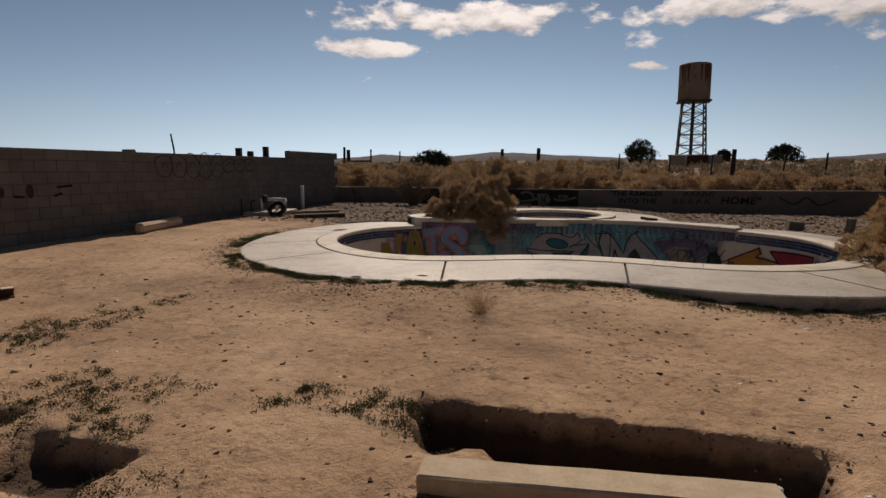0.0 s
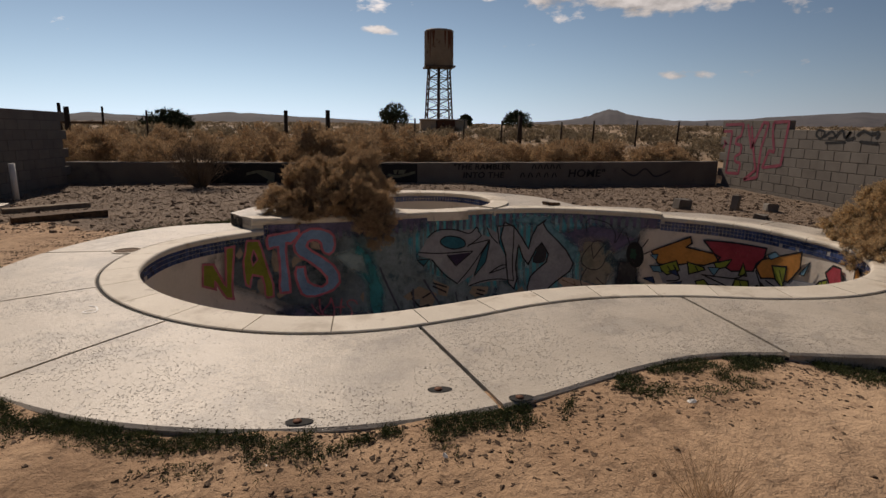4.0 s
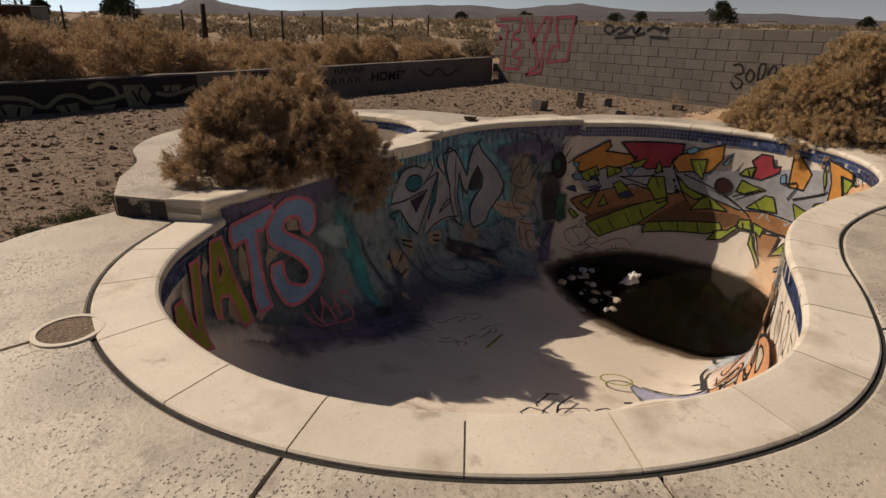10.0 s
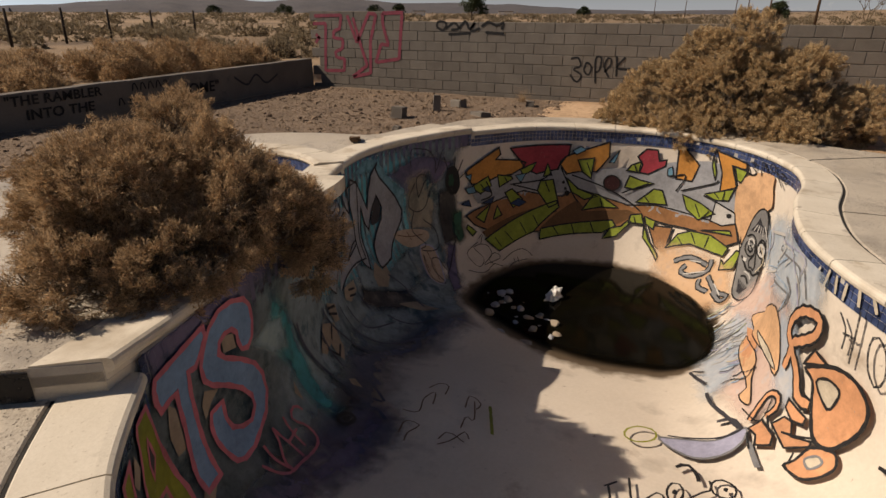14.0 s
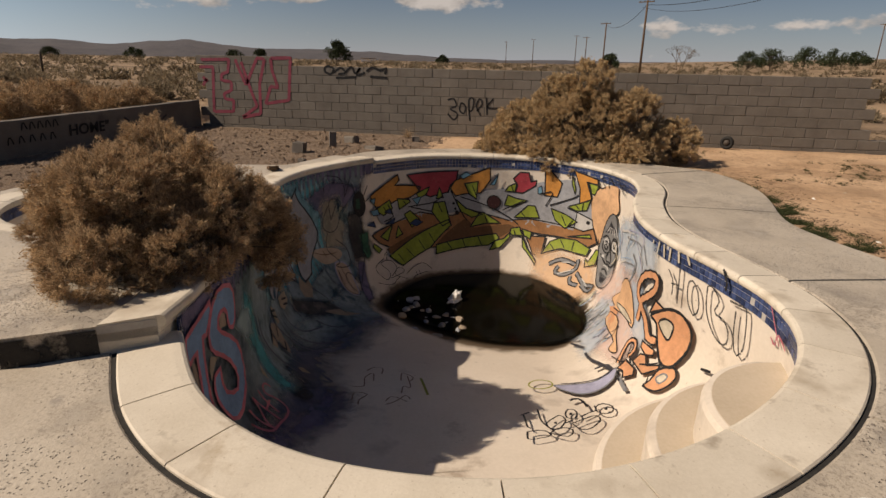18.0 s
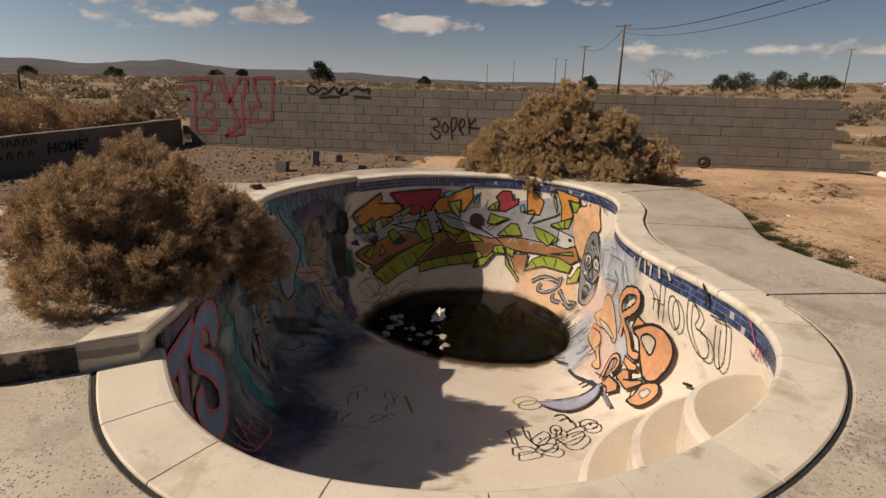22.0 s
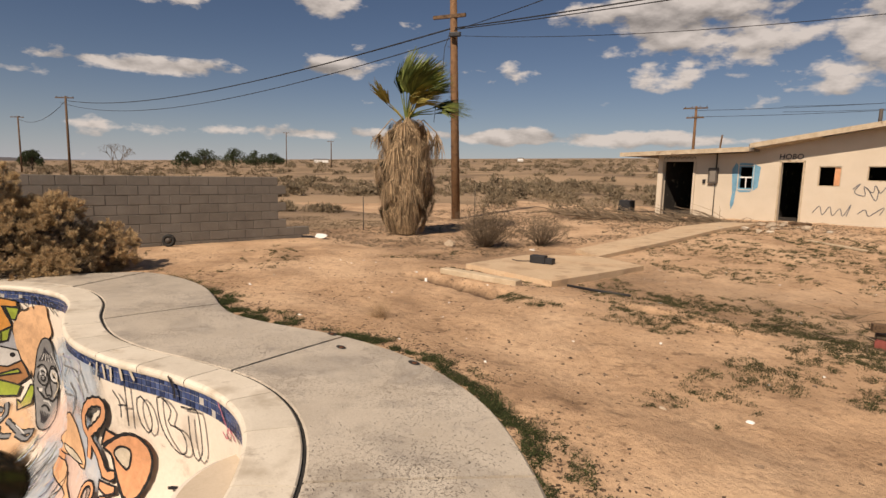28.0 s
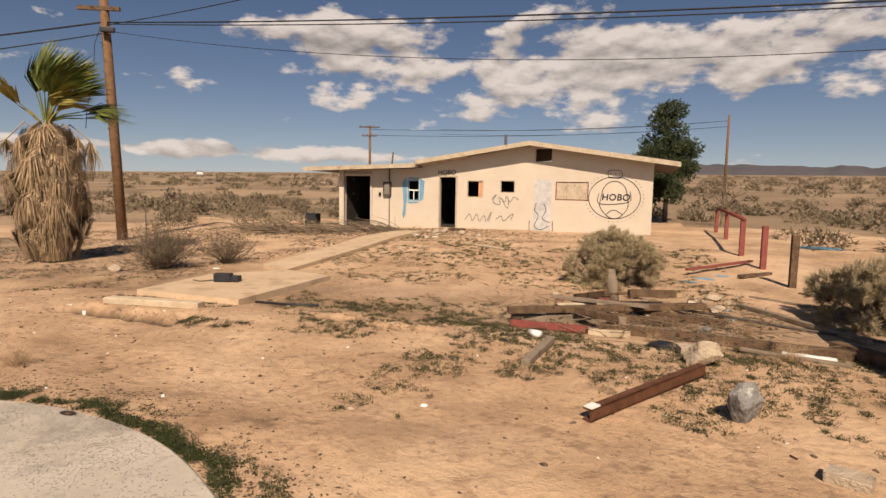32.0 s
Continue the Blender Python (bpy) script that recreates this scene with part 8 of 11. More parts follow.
spray_shape('black', [(6.17, 1.82), (6.16, 1.83), (6.16, 1.84), (6.18, 1.85), (6.2, 1.84), (6.2, 1.82), (6.19, 1.81)], None, 0.02, 4)
spray_shape('black', [(5.92, 2.38), (5.88, 2.39), (5.88, 2.4), (5.9, 2.41), (5.94, 2.4), (5.96, 2.39), (5.95, 2.38)], None, 0.02, 4)
# big loose letters below the tiles
spray_line('worn_black', [(6.46, 0.24), (6.37, 0.32), (6.36, 0.45)], 0.02, None, 4)
spray_line('worn_black', [(6.3, 0.15), (6.28, 0.36), (6.27, 0.5)], 0.02, None, 4)
spray_line('worn_black', [(6.39, 0.35), (6.27, 0.33)], 0.02, None, 4)
spray_line('worn_black', [(6.01, 0.33), (5.99, 0.39), (5.99, 0.45), (6.01, 0.49), (6.04, 0.51), (6.07, 0.49), (6.11, 0.46), (6.14, 0.4), (6.16, 0.33), (6.16, 0.28), (6.15, 0.24), (6.12, 0.22), (6.08, 0.24), (6.04, 0.27), (6.01, 0.33)], 0.02, None, 4)
spray_line('worn_black', [(5.92, 0.19), (5.9, 0.36), (5.83, 0.48), (5.7, 0.57), (5.59, 0.56), (5.58, 0.46), (5.66, 0.38), (5.79, 0.37), (5.75, 0.26), (5.85, 0.18), (5.92, 0.19)], 0.02, None, 4)
spray_line('worn_black', [(5.63, 0.2), (5.51, 0.19), (5.43, 0.18), (5.39, 0.32), (5.38, 0.5), (5.46, 0.57), (5.52, 0.43), (5.54, 0.25)], 0.02, None, 4)
spray_line('black', [(5.79, 0.9), (5.67, 0.86)], 0.03, None, 4)
spray_line('black', [(5.77, -0.01), (5.7, 0.08), (5.7, 0.15)], 0.03, None, 4)


def on_east(u, v):
    return Vector((9.430, u, v))


def on_west(u, v):
    return Vector((-6.698, u, v))


def on_low(u, v):
    return Vector((u, 17.757, v))


def wall_lines(parent, mapper, colour, strokes, width, curved=True):
    for s in strokes:
        vs, fs = ribbon_flat(s, width, curved=curved)
        painted("graffiti_line", mapper, vs, fs, P[colour], parent)


wall_lines(wall_east, on_east, "maroon", [
    [(17.61, 1.45), (16.86, 1.47), (16.92, 1.18), (17.09, 1.12), (17.11, 0.98), (16.85, 0.95), (16.87, 0.75), (17.08, 0.66), (17.05, 0.54), (16.83, 0.52), (16.86, 0.25), (17.39, 0.23), (17.3, 1.29), (17.66, 1.28)],
    [(16.7, 1.47), (16.47, 0.88), (16.13, 1.51), (15.94, 1.49), (16.11, 0.92), (16.14, 0.22), (16.64, 0.11), (16.22, 0.39), (16.38, 0.85), (16.55, 1.42)],
    [(15.78, 1.51), (15.28, 1.53), (15.38, 0.56), (15.99, 0.46), (15.83, 0.87), (15.64, 0.84), (15.77, 1.26), (15.78, 1.51)],
    [(17.5, 1.0), (17.62, 0.85)], [(17.48, 0.95), (17.6, 1.05)]], 0.085, False)
wall_lines(wall_east, on_east, "black", [
    [(11.5, 0.68), (11.36, 0.71), (11.29, 0.55), (11.44, 0.49), (11.26, 0.38), (11.35, 0.24), (11.49, 0.38)], [(11.18, 0.63), (11.08, 0.55), (11.12, 0.39), (11.22, 0.47), (11.18, 0.63)],
    [(10.97, 0.23), (11.01, 0.69), (10.9, 0.72), (10.92, 0.48), (11.01, 0.45)], [(10.82, 0.45), (10.7, 0.62), (10.76, 0.73), (10.83, 0.56), (10.72, 0.35)],
    [(10.61, 0.76), (10.58, 0.38)], [(10.45, 0.74), (10.59, 0.54), (10.33, 0.52)]], 0.045)
wall_lines(wall_east, on_east, "black", [
    [(14.44, 1.24), (14.41, 1.35), (14.22, 1.32), (14.29, 1.18), (14.44, 1.24)], [(14.23, 1.21), (14.04, 1.33), (13.93, 1.22), (14.11, 1.19)],
    [(13.93, 1.22), (13.77, 1.36), (13.69, 1.2), (13.56, 1.36), (13.66, 1.17), (13.45, 1.23)], [(13.42, 1.26), (13.27, 1.35), (13.09, 1.29), (12.93, 1.34), (12.98, 1.21)],
    [(14.17, 1.1), (13.66, 1.13)], [(13.33, 1.15), (12.92, 1.13)]], 0.06)
# bubble letters outlined on the shaded west wall
for k in range(8):
    c = 10.05 + k * 0.42
    h = 0.27 if k < 5 else 0.17
    loop = [(c + 0.24 * math.cos(a) * (1 + 0.2 * math.sin(3 * a + k)), 1.24 + h * math.sin(a) * (1 + 0.15 * math.cos(2 * a + k))) for a in np.linspace(0, 2 * math.pi, 13)]
    wall_lines(wall_west, on_west, "char", [loop, [(c - 0.08, 1.22), (c + 0.02, 1.33), (c + 0.09, 1.21)]], 0.022)
for c, r in (((7.07, 0.85), 0.12), ((6.6, 0.86), 0.09)):
    loop = [(c[0] + r * 0.6 * math.cos(a), c[1] + r * math.sin(a)) for a in np.linspace(0, 2 * math.pi, 12, endpoint=False)]
    vs, fs = fill_flat(loop)
    painted("graffiti_fill", on_west, vs, fs, P["char"], wall_west)
wall_lines(wall_west, on_west, "black", [[(7.55, 0.9), (7.85, 0.92)], [(7.48, 0.75), (7.65, 0.79)], [(6.78, 0.78), (6.97, 0.76)]], 0.05)


def words(text, at, size, parent, colour, rot=(90, 0, 0), slant=0.1, width=1.0, extrude=0.0015):
    cu = bpy.data.curves.new("writing", "FONT")
    cu.body, cu.size, cu.shear, cu.space_character = text, size, slant, 1.05
    cu.extrude, cu.offset = extrude, size * 0.02
    cu.materials.append(P[colour])
    tmp = bpy.data.objects.new("writing", cu)
    scene.collection.objects.link(tmp)
    dg = bpy.context.evaluated_depsgraph_get()
    me = bpy.data.meshes.new_from_object(tmp.evaluated_get(dg))
    bpy.data.objects.remove(tmp)
    me.transform(pose(*at, *rot) @ Matrix.Diagonal((width, 1, 1, 1)))
    ob = new("writing", me)
    return under(ob, parent) if parent.type == "EMPTY" else ob


low_wall = bpy.data.objects["wall_north"]
for text, at, size in (('"THE RAMBLER', (2.3, 17.752, 0.29), 0.19), ('INTO THE', (2.55, 17.752, 0.08), 0.2), ('HOME"', (5.3, 17.752, 0.1), 0.27)):
    ob = words(text, at, size, low_wall, "black", width=1.12)
    ob.parent = low_wall
for x0, x1, z in ((4.35, 5.15, 0.36), (4.05, 5.1, 0.15)):
    for k in range(5):
        a = x0 + (x1 - x0) * k / 5
        vs, fs = ribbon_flat([(a, z - 0.07), (a + 0.05, z + 0.07), (a + 0.11, z - 0.06)], 0.03)
        ob = mesh("graffiti_line", [on_low(u, v) for u, v in vs], fs, P["black"])
        ob.parent = low_wall
# dark mural with mossy swirls on the low wall
def mural(u, v):
    """From the mural's own grid to the wall."""
    return (-2.93 + u * 0.0046, 0.36 - (v - 262 + u * 0.012) * 0.0046)


poly = [(-3.6 + 5.0 * k / 30, 0.43 + 0.02 * noise.noise((k * 0.9, 0, 0))) for k in range(31)] + [(1.4 - 5.0 * k / 30, -0.04 + 0.08 * noise.noise((k * 0.8, 3, 0))) for k in range(31)]
vs, fs = fill_flat(poly, 0.3)
mesh("graffiti_fill", [on_low(u, v) for u, v in vs], fs, P["black"], low_wall)
for k, pts in enumerate(([(240, 310), (265, 290), (310, 284), (370, 292), (420, 322), (470, 290), (520, 290), (560, 315), (620, 310), (680, 295)], [(235, 315), (250, 340), (300, 352), (340, 345)],
                         [(780, 295), (830, 305), (880, 295), (930, 280)], [(560, 265), (600, 252), (640, 270), (650, 300)], [(40, 300), (110, 285), (185, 300)])):
    vs, fs = ribbon_flat([mural(*p) for p in pts], 0.075)
    mesh("graffiti_line", [Vector((u, 17.753, v)) for u, v in vs], fs, P["moss"], low_wall)
for k, pts in enumerate(([(270, 320), (320, 303), (390, 318), (370, 355), (300, 345)], [(450, 320), (520, 312), (520, 350), (465, 345)], [(670, 262), (740, 262), (765, 300), (735, 345), (680, 350)],
                         [(90, 292), (185, 297), (180, 340), (120, 365), (150, 328)], [(810, 270), (880, 268), (870, 290), (815, 292)], [(560, 330), (640, 325), (620, 350), (570, 352)])):
    vs, fs = fill_flat([mural(*p) for p in pts], 0.3)
    mesh("graffiti_fill", [Vector((u, 17.7545, v)) for u, v in vs], fs, P["moss"], low_wall)
for k, pts in enumerate(([(300, 312), (310, 340)], [(350, 315), (340, 345)], [(480, 318), (490, 345)], [(700, 280), (715, 320)], [(735, 270), (720, 300), (740, 335)], [(580, 275), (610, 270), (620, 290)], [(840, 272), (830, 290)])):
    vs, fs = ribbon_flat([mural(*p) for p in pts], 0.04)
    mesh("graffiti_line", [Vector((u, 17.7515, v)) for u, v in vs], fs, P["black"], low_wall)
vs, fs = ribbon_flat([(6.75, 0.3), (7.1, 0.12), (7.4, 0.3), (7.7, 0.1), (8.1, 0.25)], 0.05)
mesh("graffiti_line", [on_low(u, v) for u, v in vs], fs, P["char"], low_wall)


# ---- waterline tiles ----
def build_tiles():
    step, rows = 0.0525, 3
    n = int(RIM_LEN / step)
    bm = bmesh.new()
    bmesh.ops.create_cube(bm, size=1.0)
    bmesh.ops.scale(bm, vec=(step - 0.006, 0.008, step - 0.006), verts=bm.verts)
    me = bpy.data.meshes.new("tile")
    bm.to_mesh(me)
    bm.free()
    me.materials.append(M_TILE)
    rng = random.Random(3)
    rest = []
    for k in range(n):
        s = (k + 0.5) * RIM_LEN / n
        north = s > RIM_S[N_SOUTH]
        for r in range(rows):
            z = (raised_z(rim_at(s)[0][0]) - 0.075 if north else -0.045) - (r + 0.5) * step
            if rng.random() < 0.03:
                continue
            p, nn = rim_at(s)
            q = Vector((-nn[1], nn[0], 0)).to_track_quat("X", "Z")
            at = Vector((p[0] + nn[0] * 0.006, p[1] + nn[1] * 0.006, z))
            if 3.2 < s < 8.4:
                ob = bpy.data.objects.new("tile", me)
                scene.collection.objects.link(ob)
                ob.parent = tiles
                ob.location, ob.rotation_euler = at, q.to_euler()
            else:
                rest.append(box_data(step - 0.006, 0.008, step - 0.006, Matrix.Translation(at - Vector((0, 0, step / 2))) @ q.to_matrix().to_4x4()))
    vs, fs = join_data(rest)
    o = mesh("tile_rest", vs, fs, M_TILES, tiles)
    tagged(o, kind="stuff")
    vs, fs = [], []
    m = 300
    for k in range(m + 1):
        s = k * RIM_LEN / m
        p, nn = rim_at(s)
        north = RIM_S[N_SOUTH] < s < RIM_LEN - 0.01
        t0 = raised_z(p[0]) - 0.07 if north else -0.045
        for z in (t0, t0 - rows * step - 0.004):
            vs.append((p[0] + nn[0] * 0.005, p[1] + nn[1] * 0.005, z))
    fs = [(2 * i, 2 * i + 1, 2 * i + 3, 2 * i + 2) for i in range(m)]
    mesh("grout", vs, fs, M_GROUT, tiles)
    # same band round the spa
    band = []
    for k in range(130):
        a = 2 * math.pi * k / 130
        for r in range(2):
            band.append(box_data(0.049, 0.008, 0.049, Matrix.Translation((SPA_C[0] + 1.144 * math.cos(a), SPA_C[1] + 1.144 * math.sin(a), SPA_Z + 0.05 - r * 0.053)) @ pose(0, 0, 0, 0, 0, math.degrees(a) + 90)))
    vs, fs = join_data(band)
    tagged(under(mesh("tile_rest", vs, fs, M_TILES), spa), kind="stuff")


tiles = new("tile_band")
tagged(tiles, "chipped blue and white waterline tiles under the coping", "tile band", kind="structure")
build_tiles()

# ---- desert distance: trees, poles, tower ----
def place(az, dist, eye=(-3.8, 9.0)):
    """A place on the plain, by bearing and distance from a spot beside the pool."""
    a = radians(az)
    x, y = eye[0] + dist * math.sin(a), eye[1] + dist * math.cos(a)
    return x, y, ground_z(x, y)


tree("pine_tree", "dark green pine standing behind the house", (-4.7, -24.5, ground_z(-4.7, -24.5)), 6.3, 2.3, 61, leaves=7800, leaf=0.15, trunk=0.16, cone=True)
for k, (az, d, h, w) in enumerate(((0.8, 100, 4.8, 2.6), (-19.0, 76, 2.2, 2.6), (12.4, 105, 3.2, 3.0), (7.6, 120, 3.0, 1.4), (69, 120, 5.0, 2.6), (94.6, 150, 4.6, 2.4), (106, 170, 5.2, 3.4), (107.6, 175, 6.0, 3.8),
                                   (110, 180, 5.8, 4.0), (112, 178, 5.0, 3.5), (113.6, 182, 4.5, 3.0), (60, 240, 4.5, 3.0), (46, 260, 4, 3.0), (79, 220, 3.6, 2.2), (52, 230, 4.2, 3.2), (62.2, 210, 4.4, 2.6))):
    tree("far_tree", "small dark desert tree on the plain", Vector(place(az, d) if k > 3 else place(az, d, (2.5, -0.7))) - Vector((0, 0, 0.4 * h)), h * 1.4, w, 70 + k, leaves=1100, leaf=0.36, trunk=0.2, group="trees on the plain")


def bare_tree(label, at, height, seed):
    rng = np.random.default_rng(seed)
    th = empty("bare_tree", label, "tree", at)
    parts_ = []

    def grow(p, d, l, r, n):
        q = p + d * l
        parts_.append(tube_data([p, (p + q) / 2 + rng.normal(0, l * 0.05, 3), q], [r, r * 0.8, r * 0.55], 5, False))
        if n:
            for _ in range(3):
                e = d + rng.normal(0, 0.45, 3)
                grow(q, e / np.linalg.norm(e), l * 0.68, r * 0.55, n - 1)
    for _ in range(3):
        d = np.array((rng.normal(0, 0.3), rng.normal(0, 0.3), 1))
        grow(np.zeros(3), d / np.linalg.norm(d), height * 0.36, height * 0.02, 4)
    vs, fs = join_data(parts_)
    mesh("branching", vs, fs, M_TWIG, th)


bare_tree("leafless grey tree beyond the house roof", (5.0, -27, ground_z(5.0, -27)), 4.4, 90)
bare_tree("leafless tree beside the pine", (-7.2, -22, ground_z(-7.2, -22)), 2.6, 91)
bare_tree("bare tree far out on the plain", place(100.5, 150), 7, 92)
bare_tree("bare tree near the water tower", place(5.5, 95), 3.4, 93)


def utility_pole(label, at, height, arms=1, radius=0.14, lean=(0, 0), group="utility poles", yaw=0.0, mat_=None):
    th = empty("utility_pole", label, "utility pole", at, group)
    top = Vector((lean[0], lean[1], height))
    tube("shaft", [(0, 0, -0.3), top * 0.5, top], [radius, radius * 0.88, radius * 0.72], mat_ or M_WOODDK, th, 10)
    for k in range(arms):
        z = height - 0.25 - 0.9 * k
        c = top * (z / height)
        part("crossarm", box_bm(2.2 if k == 0 else 1.6, 0.1, 0.12, (c.x, c.y + 0.12, z), (0, 0, yaw)), M_WOODDK, th)
        for sx in (-0.95, -0.35, 0.35, 0.95):
            off = Matrix.Rotation(radians(yaw), 3, "Z") @ Vector((sx * (1 if k == 0 else 0.7), 0.12, 0))
            tube("insulator", [(c.x + off.x, c.y + off.y, z + 0.12), (c.x + off.x, c.y + off.y, z + 0.27)], [0.04, 0.025], M_STEEL, th, 6)
    return th


for az, d, top in ((97.2, 84, 9.5), (93.9, 125, 9.4), (92.3, 190, 9.5), (91.4, 240, 9), (114.8, 205, 10.5), (119.0, 165, 9.3), (87.5, 280, 9), (85.0, 300, 8.5)):
    x, y, z = place(az, d)
    utility_pole("dark wooden utility pole with a crossarm", (x, y, z), top - z + (0 if d < 200 else 3), arms=1, radius=0.16, yaw=90 - az + 60)
x, y, z = place(153.2, 62)
utility_pole("brown utility pole with two crossarms behind the house", (x, y, z), 7.6, arms=2, radius=0.15, mat_=M_POLE, yaw=20)
x, y, z = place(-173.6, 70)
utility_pole("plain utility pole far behind the lot", (x, y, z), 8.6, arms=0, radius=0.15, mat_=M_POLE)
x, y, z = place(155.0, 52)
tube_ob = tagged(tube("leaning_post", [(x, y, z), (x - 0.5, y, z + 4.6)], [0.1, 0.07], M_WOODDK), "leaning bare post behind the house", "post")

# the pole by the palm, with its bracket and cables
PX, PY = 12.5, -5.5
pole_main = empty("utility_pole", "tall brown wooden utility pole beside the palm", "utility pole", (PX, PY, ground_z(PX, PY)), "utility poles")
tube("shaft", [(0, 0, -0.3), (0.28, -0.02, 4.3), (0.56, -0.05, 8.9)], [0.165, 0.15, 0.125], M_POLE, pole_main, 14, "weathered orange-brown shaft")
part("crossarm", box_bm(1.3, 0.1, 0.12, (0.55, 0.1, 7.35), (0, 0, 25)), M_WOODDK, pole_main)
part("bracket", box_bm(0.42, 0.16, 0.16, (0.14, 0.16, 6.62), (0, 0, 30), 0.03), M_BLACK, pole_main, "black cable bracket")
for k in range(7):
    tube("step_bolt", [(0.04 + 0.06 * k, 0.14, 0.9 + 0.9 * k), (0.04 + 0.06 * k, 0.24, 0.9 + 0.9 * k)], 0.012, M_STEEL, pole_main, 5)
tube("loose_cable", [(0.45, 0.14, 6.8), (0.3, 0.5, 6.2), (0.35, 0.55, 5.2), (0.75, 0.5, 4.2), (0.9, 0.45, 3.6)], 0.012, M_WIRE, pole_main, 5)


def cable(label, a, b, sag, r=0.018):
    a, b = Vector(a), Vector(b)
    pts = [a.lerp(b, u) - Vector((0, 0, sag * 4 * u * (1 - u))) for u in np.linspace(0, 1, 40)]
    tagged(tube("cable", pts, r, M_WIRE, sides=5), label, "cable", "overhead cables")


tp = Vector((PX + 0.5, PY, ground_z(PX, PY)))
far = Vector(place(97.2, 84)) + Vector((0, 0, 8.6))
cable("thick black overhead cable", tp + Vector((0, 0, 7.0)), (far.x, far.y, 9.0), 1.2, 0.03)
cable("thin black overhead cable", tp + Vector((0, 0, 6.65)), (far.x, far.y + 0.6, 8.7), 1.7, 0.02)
cable("thick black overhead cable", tp + Vector((0, 0, 7.0)), (-20.4, -5.7, 5.33), 0.3, 0.022)
cable("black cable strung high overhead", tp + Vector((0, 0, 6.95)), (-20.4, -5.5, 5.28), 0.4, 0.016)
cable("slack thin dark cable strung overhead", tp + Vector((0, 0, 6.75)), (-20.4, -5.4, 5.28), 1.25, 0.009)
cable("thin dark cable strung high overhead", tp + Vector((0, 0, 6.9)), (-19.3, -0.2, 9.2), 0.9, 0.014)
cable("thin dark cable strung between far poles", Vector(place(97.2, 84)) + Vector((0, 0, 9.2)), Vector(place(93.9, 125)) + Vector((0, 0, 9.2)), 1.4, 0.03)
for z0, s in ((6.2, 0.5), (5.6, 0.5)):
    cable("thin dark cable strung between far poles", Vector(place(-173.6, 70)) + Vector((0, 0, z0 + 1.8)), Vector(place(-200, 75)) + Vector((0, 0, z0 + 2)), s, 0.02)
    cable("thin dark cable strung between far poles", Vector(place(-173.6, 70)) + Vector((0, 0, z0 + 1.8)), Vector(place(153.2, 62)) + Vector((0, 0, z0 + 1)), s, 0.02)

# water tower
TX, TY = 12.0, 108.0
TZ = ground_z(TX, TY)
tower = empty("water_tower", "rust-streaked water tank on a tall lattice steel tower", "water tower", (TX, TY, TZ))


def build_tower():
    leg_h, half0, half1 = 10.95 - TZ, 2.3, 1.75
    for sx in (-1, 1):
        for sy in (-1, 1):
            tube("leg", [(sx * half0, sy * half0, 0), (sx * half1, sy * half1, leg_h)], 0.14, M_STEEL, tower, 6)
    levels = 6
    for k in range(levels):
        z0, z1 = leg_h * k / levels, leg_h * (k + 1) / levels
        h0, h1 = half0 + (half1 - half0) * k / levels, half0 + (half1 - half0) * (k + 1) / levels
        for a, b in (((-1, -1), (1, -1)), ((1, -1), (1, 1)), ((1, 1), (-1, 1)), ((-1, 1), (-1, -1))):
            tube("brace", [(a[0] * h0, a[1] * h0, z0), (b[0] * h1, b[1] * h1, z1)], 0.05, M_STEEL, tower, 4)
            tube("brace", [(b[0] * h0, b[1] * h0, z0), (a[0] * h1, a[1] * h1, z1)], 0.05, M_STEEL, tower, 4)
            tube("girt", [(a[0] * h1, a[1] * h1, z1), (b[0] * h1, b[1] * h1, z1)], 0.07, M_STEEL, tower, 4)
    tube("riser", [(0, 0, 0), (0, 0, leg_h)], 0.28, M_STEEL, tower, 8)
    part("platform", box_bm(5.2, 5.2, 0.25, (0, 0, leg_h)), M_STEEL, tower)
    n = 40
    prof = [(2.5, leg_h + 0.25), (2.55, leg_h + 0.3), (2.52, leg_h + 5.95), (2.56, leg_h + 6.05), (2.3, leg_h + 6.3), (0, leg_h + 6.5)]
    vs, fs = [], []
    for i in range(n):
        a = 2 * math.pi * i / n
        for r, z in prof:
            vs.append((r * math.cos(a), r * math.sin(a), z))
    m = len(prof)
    for i in range(n):
        k = (i + 1) % n
        for j in range(m - 1):
            fs.append((i * m + j, k * m + j, k * m + j + 1, i * m + j + 1))
    mesh("tank", vs, fs, M_TANK, tower, "round tank with brown rust streaks", True)
    rng = random.Random(4)
    for k in range(18):
        a = rng.uniform(0, 2 * math.pi)
        w, l = rng.uniform(0.12, 0.35), rng.uniform(1.5, 5.0)
        pts = [(2.54 * math.cos(a + f * w), 2.54 * math.sin(a + f * w), z) for f, z in ((-0.5, leg_h + 5.95), (0.5, leg_h + 5.95), (0.12, leg_h + 5.95 - l), (-0.12, leg_h + 5.95 - l))]
        mesh("rust_streak", pts, [(0, 1, 2, 3)], M_RUST, tower)


build_tower()
for x0, w, h, col in ((9.6, 2.6, 1.9, M_FASCIA), (12.6, 3.0, 1.9, M_RUST), (15.2, 2.0, 1.8, M_FASCIA)):
    sh = empty("shed", "low brown shed at the foot of the water tower", "shed", (x0, 103, ground_z(x0, 103)), "sheds by the tower")
    part("body", box_bm(w, 2.4, h, (0, 0, -0.1), (0, 0, 0), 0.03), col, sh)
    part("roof", box_bm(w + 0.3, 2.8, 0.12, (0, 0, h - 0.1), (3, 0, 0), 0.02), M_ROOFING, sh)

